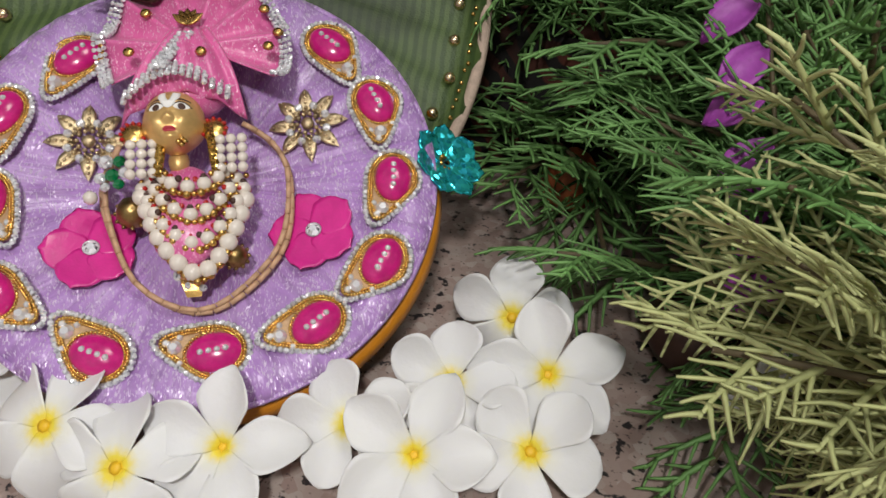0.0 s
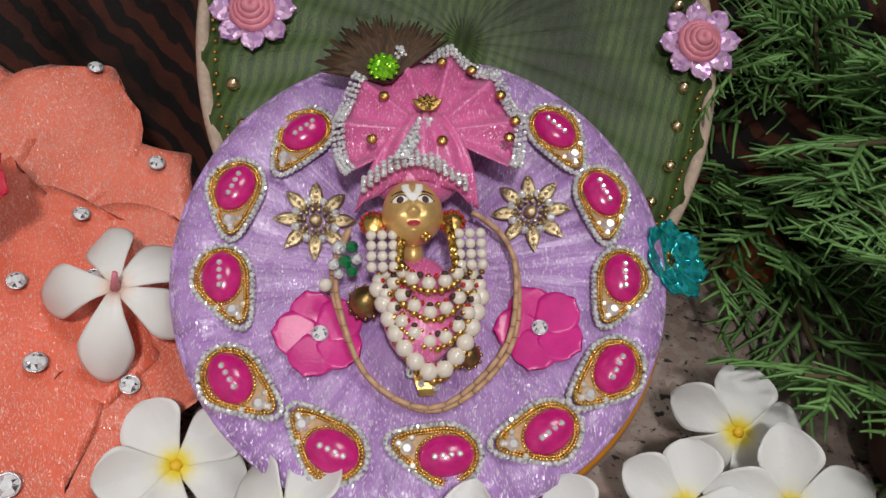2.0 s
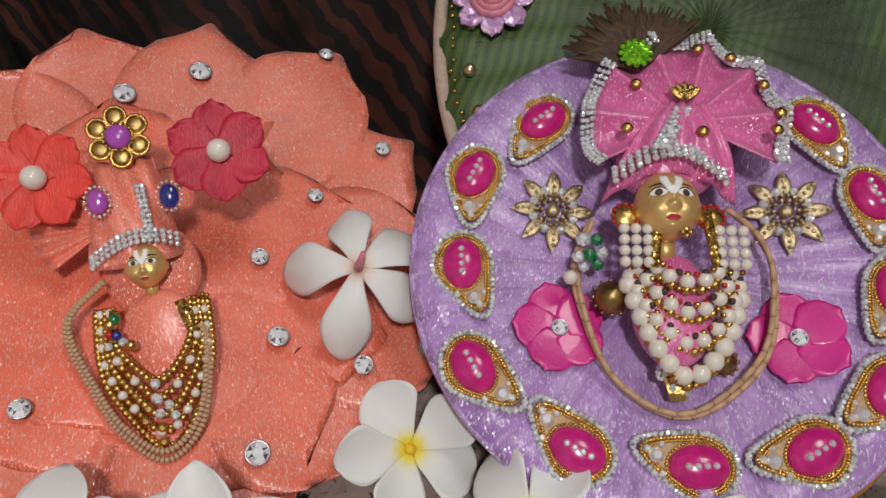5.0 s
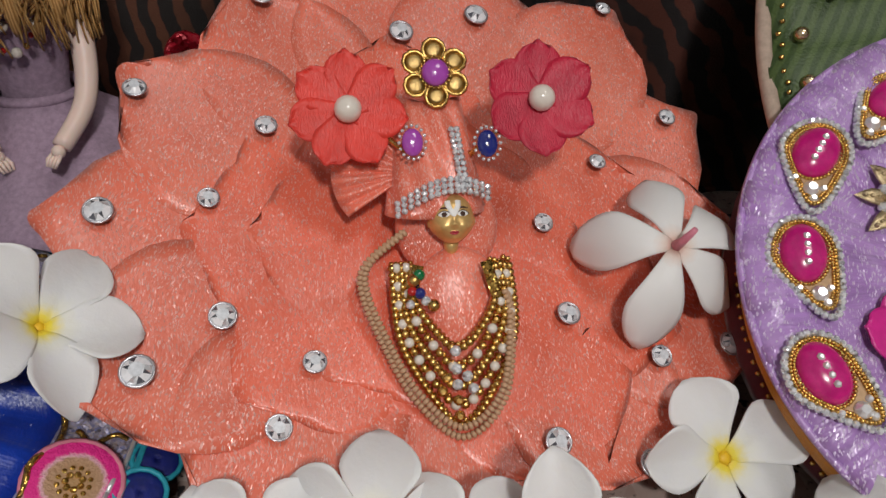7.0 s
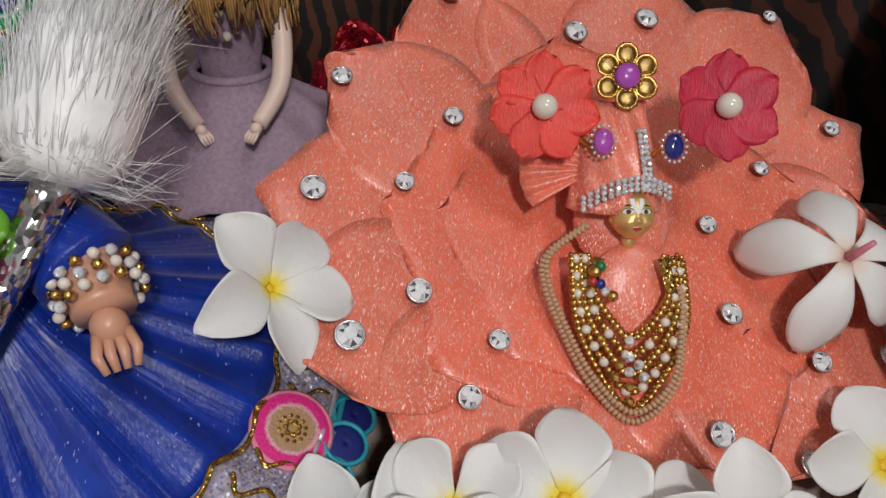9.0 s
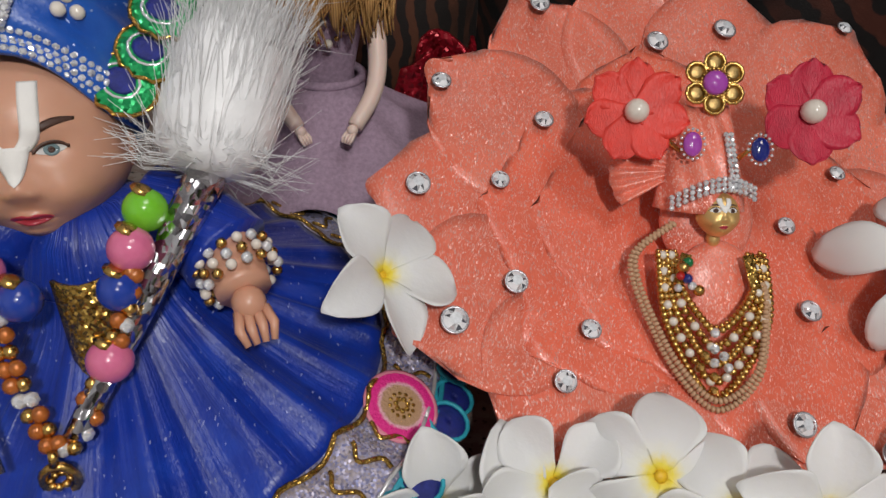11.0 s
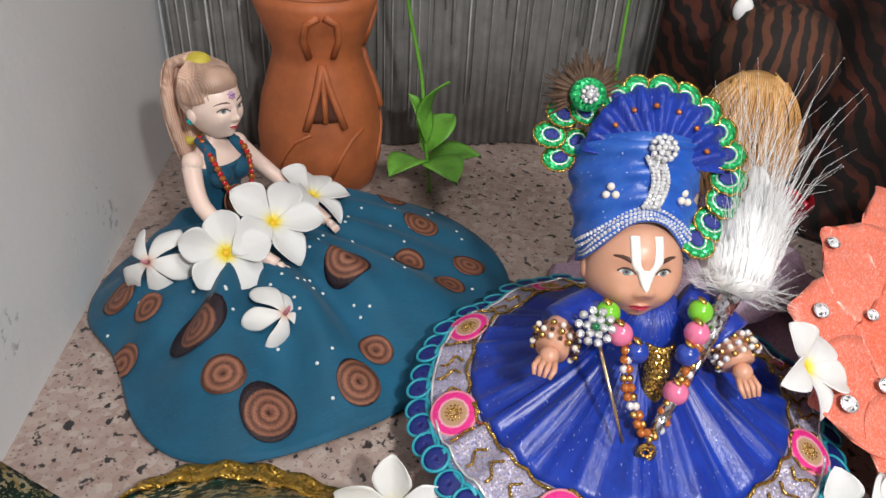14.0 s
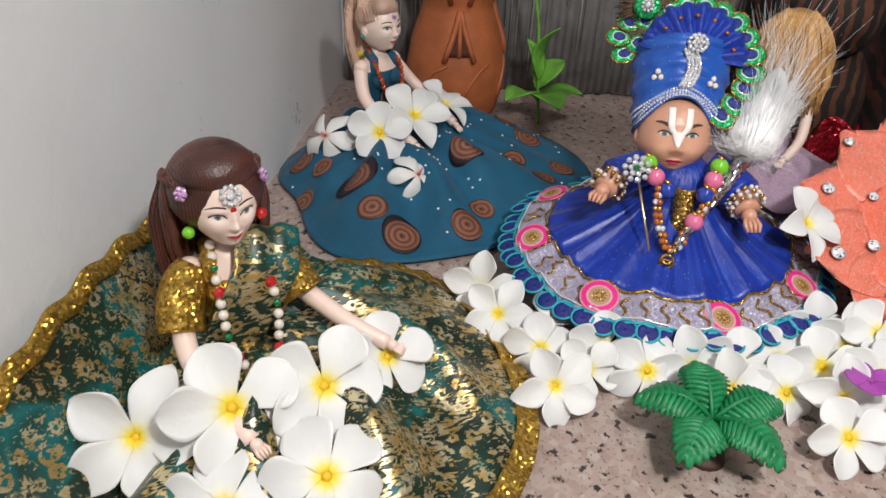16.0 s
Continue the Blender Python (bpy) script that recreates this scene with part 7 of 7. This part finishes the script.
part("overskirt", Geo().sheet(lambda u, v: ((0.016 + 0.055 * v) * math.cos(6.2832 * u) * 1.1, (0.016 + 0.048 * v) * math.sin(6.2832 * u), 0.079 - 0.040 * v ** 0.8 + 0.005 * v * math.sin(9 * 6.2832 * u + 1)), 110, 8, 0.0007, 0, None, True), LILAC_NET, ts, "upper layer of lilac net")
part("waistband", Geo().tube([(0.0175 * math.cos(a * 0.2618), 0.0150 * math.sin(a * 0.2618), 0.080) for a in range(24)], 0.0022, 8, closed=True), LILAC_NET, ts)
nk = thing("bead_necklace", "short red and pearl bead necklace on lilac tulle", "necklace", LD)
for k in range(3):
    string_of(nk, arc([(-0.014, 0.012, 0.155 - 0.008 * k), (-0.008, 0.019, 0.128 - 0.010 * k), (0.004, 0.020, 0.126 - 0.010 * k), (0.014, 0.014, 0.155 - 0.008 * k)], 6), 0.0045, [PEARL_S, RED_S, GOLD_S], "bead")
sc = thing("red_scarf", "crumpled shiny red tinsel scarf", "scarf")
part("scarf_cloth", Geo().sheet(lambda u, v: (-0.475 + 0.03 * u + 0.012 * math.sin(9 * v), 0.215 + 0.05 * v, 0.004 + 0.075 * u ** 1.2 + 0.006 * math.sin(14 * v + 5 * u)), 16, 20, 0.002), glitter("red_tinsel", (0.5, 0.01, 0.03), (0.2, 0.005, 0.01), 500, 0.3, 0.4), sc)

# ---- vase, plants and toys ----
vs = thing("terracotta_vase", "terracotta vase with cut-out triangles and a flared neck", "vase", upright((-0.770, 0.010, 0.0), (0.9, -0.3)))
part("body", Geo().lathe([(0.044, 0.0), (0.050, 0.006), (0.056, 0.030), (0.0565, 0.055), (0.051, 0.085), (0.040, 0.118), (0.0385, 0.128), (0.046, 0.150), (0.052, 0.168), (0.050, 0.176), (0.044, 0.176), (0.040, 0.160), (0.03, 0.12)], 40), CLAY, vs)


def vase_r(z):
    return np.interp(z, [0.03, 0.055, 0.085, 0.118, 0.128, 0.15, 0.168], [0.056, 0.0565, 0.051, 0.040, 0.0385, 0.046, 0.052])


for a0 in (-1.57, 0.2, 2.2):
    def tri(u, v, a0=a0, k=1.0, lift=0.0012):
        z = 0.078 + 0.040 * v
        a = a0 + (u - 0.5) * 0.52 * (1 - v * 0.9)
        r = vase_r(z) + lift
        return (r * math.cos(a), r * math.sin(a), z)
    # dark sheet laid on the closed body as the shade of a hollow
    part("hollow_shade_sheet", Geo().sheet(tri, 8, 8, 0.0008), HOLLOW_SHADE, vs, "dark sheet standing for the shade in a cut-out")
    for s in (-1, 1):
        pts = [((vase_r(0.072 + 0.052 * t) + 0.002) * math.cos(a0 + s * 0.30 * (1 - t)), (vase_r(0.072 + 0.052 * t) + 0.002) * math.sin(a0 + s * 0.30 * (1 - t)), 0.072 + 0.052 * t) for t in (0, 0.25, 0.5, 0.75, 1)]
        part("strut", Geo().tube(pts, 0.0032, 8), CLAY, vs)
    part("strut", Geo().tube([((vase_r(z) + 0.0018) * math.cos(a0), (vase_r(z) + 0.0018) * math.sin(a0), z) for z in (0.078, 0.095, 0.112, 0.124)], 0.0026, 8), CLAY, vs)
    g = Geo()
    for s in (-1, 1):
        g.tube([((vase_r(z) + 0.001) * math.cos(a0 + s * w), (vase_r(z) + 0.001) * math.sin(a0 + s * w), z) for z, w in ((0.130, 0.25), (0.145, 0.32), (0.160, 0.24), (0.166, 0.05))], 0.0030, 8)
    part("loop", g, CLAY, vs)
for k in range(3):
    a = -2.4 + 0.9 * k
    part("ridge", Geo().tube([((vase_r(z) + 0.0004) * math.cos(a + d), (vase_r(z) + 0.0004) * math.sin(a + d), z) for z, d in ((0.028, 0.0), (0.045, 0.14), (0.060, 0.34), (0.068, 0.6))], 0.0018, 7), CLAY, vs)


def leaf_geo(L, W, droop):
    return Geo().sheet(lambda u, v: ((u - 0.5) * W * math.sin(math.pi * min(1, 0.04 + 0.96 * v)) ** 0.8, L * v, L * (0.25 * math.sin(2.2 * v) - droop * v * v) + 0.08 * W * abs(2 * u - 1)), 6, 10, 0.0008)


pl = thing("plastic_plant", "plastic creeper stem with bright green leaves", "plant", Matrix.Translation((-0.700, 0.082, 0.0)))
part("stem", Geo().tube(arc([(0.004, 0.004, 0.0), (0.0, 0.0, 0.05), (-0.012, 0.0, 0.11), (-0.022, -0.012, 0.19), (-0.022, -0.014, 0.30)], 6), 0.0018, 7), LEAF, pl)
for a, z, L, W, t in ((-150, 0.028, 0.048, 0.022, 0.2), (-95, 0.030, 0.046, 0.026, 0.1), (-20, 0.026, 0.040, 0.026, 0.1), (20, 0.040, 0.036, 0.022, 0.5), (120, 0.05, 0.035, 0.016, 1.1), (-60, 0.055, 0.045, 0.018, 1.2), (60, 0.205, 0.040, 0.026, 0.2), (150, 0.21, 0.03, 0.02, 0.3), (-110, 0.215, 0.034, 0.022, 0.1)):
    part("leaf", leaf_geo(L * 1.35, W * 1.6, 0.2), LEAF, pl, m=Matrix.Translation((-0.01 * (z > 0.1) * 2, 0, z)) @ Matrix.Rotation(radians(a), 4, "Z") @ Matrix.Rotation(t, 4, "X"))
pl2 = thing("plastic_plant", "plastic leaf sprig above the turban", "plant", Matrix.Translation((-0.615, 0.215, 0.0)))
part("stem", Geo().tube(arc([(0, 0, 0.0), (0.004, 0, 0.1), (0, 0.004, 0.21), (0.01, 0.01, 0.25)], 5), 0.0016, 7), LEAF, pl2)
for a, z, L, W, t in ((-60, 0.215, 0.036, 0.03, 0.3), (40, 0.225, 0.036, 0.028, 0.2), (160, 0.23, 0.03, 0.024, 0.4)):
    part("leaf", leaf_geo(L, W, 0.3), LEAF, pl2, m=Matrix.Translation((0, 0.004, z)) @ Matrix.Rotation(radians(a), 4, "Z") @ Matrix.Rotation(t, 4, "X"))

pm = thing("toy_palm", "small green plastic toy palm tree", "toy tree", Matrix.Translation((-0.226, -0.054, 0.0)))
part("trunk", Geo().tube(arc([(0, 0, 0.0), (-0.001, 0.0005, 0.010), (-0.003, 0.001, 0.024)], 5), [0.006, 0.0055, 0.005, 0.0048, 0.0045, 0.0042, 0.004, 0.004, 0.0038, 0.0036, 0.0034], 10), BARK, pm)
part("foot", Geo().lathe([(0.012, 0.0), (0.011, 0.003), (0.006, 0.005)], 16), BARK, pm)
for i, a in enumerate((157, 232, 82, 300, 14)):
    g = Geo()
    L = 0.043
    g.sheet(lambda u, v: (L * (0.04 + 0.96 * v) + 0.006 * abs(2 * u - 1) * (1 - v), (u - 0.5) * 0.027 * math.sin(math.pi * min(1, 0.10 + 0.88 * v)) ** 0.7 * (1 + 0.16 * math.sin(v * 80) * v ** 0.3), 0.012 * math.sin(2.6 * v) - 0.010 * v * v - 0.005 * (2 * u - 1) ** 2 + 0.0011 * math.sin(v * 80 - 4 * abs(2 * u - 1))), 10, 72, 0.0012)
    g.tube([(L * t / 6, 0, 0.012 * math.sin(2.6 * t / 6) - 0.010 * (t / 6) ** 2 + 0.0006) for t in range(7)], [0.0016, 0.0015, 0.0014, 0.0012, 0.001, 0.0008, 0.0005], 6)
    part("frond", g, PALM, pm, m=Matrix.Translation((-0.003, 0.001, 0.024)) @ Matrix.Rotation(radians(a), 4, "Z") @ Matrix.Rotation(-0.25, 4, "Y"))


def thuja(mat_dark, seed, L=0.10):
    """A flat spray: a twig with side twigs and scale-leaved twiglets."""
    r = random.Random(seed)
    g = Geo()

    def twig(p, d, side, length, rad, depth):
        n = 5
        pts = [p]
        for i in range(n):
            d = (d + side * r.uniform(-0.10, 0.10) + Vector((0, 0, r.uniform(-0.12, 0.05)))).normalized()
            pts.append(pts[-1] + d * length / n)
        g.tube(pts, [rad * (1 - 0.55 * i / n) for i in range(n + 1)], 4 if depth else 5, 1 if depth == 0 else 0)
        if depth < 2:
            m = 12 if depth == 0 else 8
            for k in range(m):
                t = (k + 1.2) / (m + 0.6)
                i = min(int(t * n), n - 1)
                q = pts[i].lerp(pts[i + 1], t * n - i)
                s = 1 if k % 2 else -1
                dd = (d * 0.75 + side * s * r.uniform(0.5, 0.9) + Vector((0, 0, r.uniform(-0.15, 0.2)))).normalized()
                twig(q, dd, d.cross(Vector((0, 0, 1))).normalized() if depth else Vector((dd.y, -dd.x, 0)).normalized(), length * (0.55 - 0.30 * t) * r.uniform(0.8, 1.2), rad * 0.66, depth + 1)
    twig(Vector((0, 0, 0)), Vector((0, 1, 0)), Vector((1, 0, 0)), L, 0.0020, 0)
    return g.mesh("spray", [mat_dark, STEM])


SPRAYS = [thuja(FERN, 1), thuja(FERN, 2), thuja(FERN, 3, 0.12)]
DRY = [thuja(FERN_DRY, 4), thuja(FERN_DRY, 5, 0.11)]


def bush(name, label, p, n, meshes, spread, tilt, seed, size=1.0):
    r = random.Random(seed)
    th = thing(name, label, "plant", Matrix.Translation(p))
    part("stem", Geo().tube([(0, 0, 0), (0.002, 0.001, 0.05 * size), (0.004, 0.0, 0.10 * size)], [0.005, 0.004, 0.002], 8), STEM, th)
    for i in range(n):
        a = spread[0] + (spread[1] - spread[0]) * r.random()
        z = r.uniform(0.01, 0.10) * size
        m = Matrix.Translation((0, 0, z)) @ Matrix.Rotation(radians(a), 4, "Z") @ Matrix.Rotation(radians(r.uniform(*tilt)), 4, "X") @ Matrix.Rotation(r.uniform(-0.9, 0.9), 4, "Y") @ Matrix.Scale(size * r.uniform(0.75, 1.15), 4)
        part("spray", meshes[i % len(meshes)], None, th, m=m)
    return th


bush("thuja_sprig", "dark green thuja sprays standing behind the throne", (0.075, 0.500, 0.0), 26, SPRAYS, (0, 360), (5, 75), 1, 1.2)
bush("thuja_sprig", "dark green thuja sprays standing behind the throne", (0.165, 0.450, 0.0), 26, SPRAYS, (60, 330), (5, 70), 2, 1.2)
bush("thuja_sprig", "bright green thuja sprays beside the granite", (0.172, 0.355, 0.0), 30, SPRAYS, (40, 200), (5, 60), 3, 1.0)
bush("thuja_sprig", "olive dried thuja sprays close to the flowers", (0.214, 0.238, 0.0), 34, DRY, (0, 250), (5, 48), 4, 1.0)
bush("thuja_sprig", "dark thuja sprays against the cloth", (0.010, 0.530, 0.0), 16, SPRAYS, (0, 360), (15, 75), 5, 1.3)
og = thing("orchid_garland", "strand of purple cloth orchid petals with white tips", "garland")
for i in range(9):
    p = Vector((0.120 + 0.004 * i, 0.375 - 0.012 * i, 0.150 - 0.0145 * i))
    g = Geo().sheet(lambda u, v: ((u - 0.5) * 0.016 * math.sin(math.pi * min(1, 0.1 + 0.9 * v)), 0.026 * v, 0.004 * math.sin(3 * v) + 0.003 * (2 * u - 1) ** 2), 6, 8, 0.0008)
    part("cloth_petal", g, PURPLE_PETAL if i < 7 else WHITE_FIBRE, og, m=facing(p, (-0.4 + 0.3 * math.sin(i * 2), -0.7, 0.5)) @ Matrix.Rotation(2.6 + 0.5 * math.sin(i * 3), 4, "Z"))
part("cord", Geo().tube(arc([(0.120, 0.378, 0.160), (0.138, 0.330, 0.09), (0.156, 0.283, 0.012), (0.16, 0.27, 0.002)], 6), 0.001, 6), STEM, og)
pt = thing("brown_pot", "small round brown clay pot under the thuja", "pot", Matrix.Translation((0.128, 0.330, 0.0)))
part("bowl", Geo().lathe([(0.014, 0), (0.022, 0.006), (0.027, 0.018), (0.024, 0.030), (0.018, 0.035), (0.015, 0.034)], 28), BARK, pt)
fp = thing("purple_flower", "single purple cloth flower lying on the floor", "flower", Matrix.Translation((-0.215, 0.048, 0.034)))
part("petals", petal_disc(5, 0.016, 0.013, 0.004, PURPLE_PETAL), None, fp)
tg = thing("tiger_plush", "tiger-striped plush toy head with white ear tufts", "plush toy", upright((-0.505, 0.262, 0.0), (0.7, -0.7)))
g = Geo()
g.ball((0, 0.01, 0.075), (0.055, 0.045, 0.075), 28, 18)
g.ball((0, -0.01, 0.165), (0.046, 0.042, 0.042), 28, 18)
for i in range(len(g.v)):
    q = Vector(g.v[i])
    k = 0.0035 * noise.noise(q * 140)
    g.v[i] = tuple(q * (1 + k * 8))
part("body", g, PLUSH, tg)
for s in (-1,):
    part("ear", Geo().ball((s * 0.032, -0.004, 0.202), (0.014, 0.007, 0.015), 14, 9), PLUSH, tg)
    part("ear_tuft", Geo().ball((s * 0.031, -0.012, 0.200), (0.007, 0.004, 0.009), 12, 8), WHITE_FIBRE, tg, "white ear tuft")
rg = thing("orange_ornament", "glossy orange clay ornament behind the thuja", "ornament", Matrix.Translation((0.060, 0.455, 0.0)))
part("body", Geo().lathe([(0.012, 0), (0.018, 0.008), (0.017, 0.022), (0.010, 0.032), (0.004, 0.036)], 20), CLAY, rg)
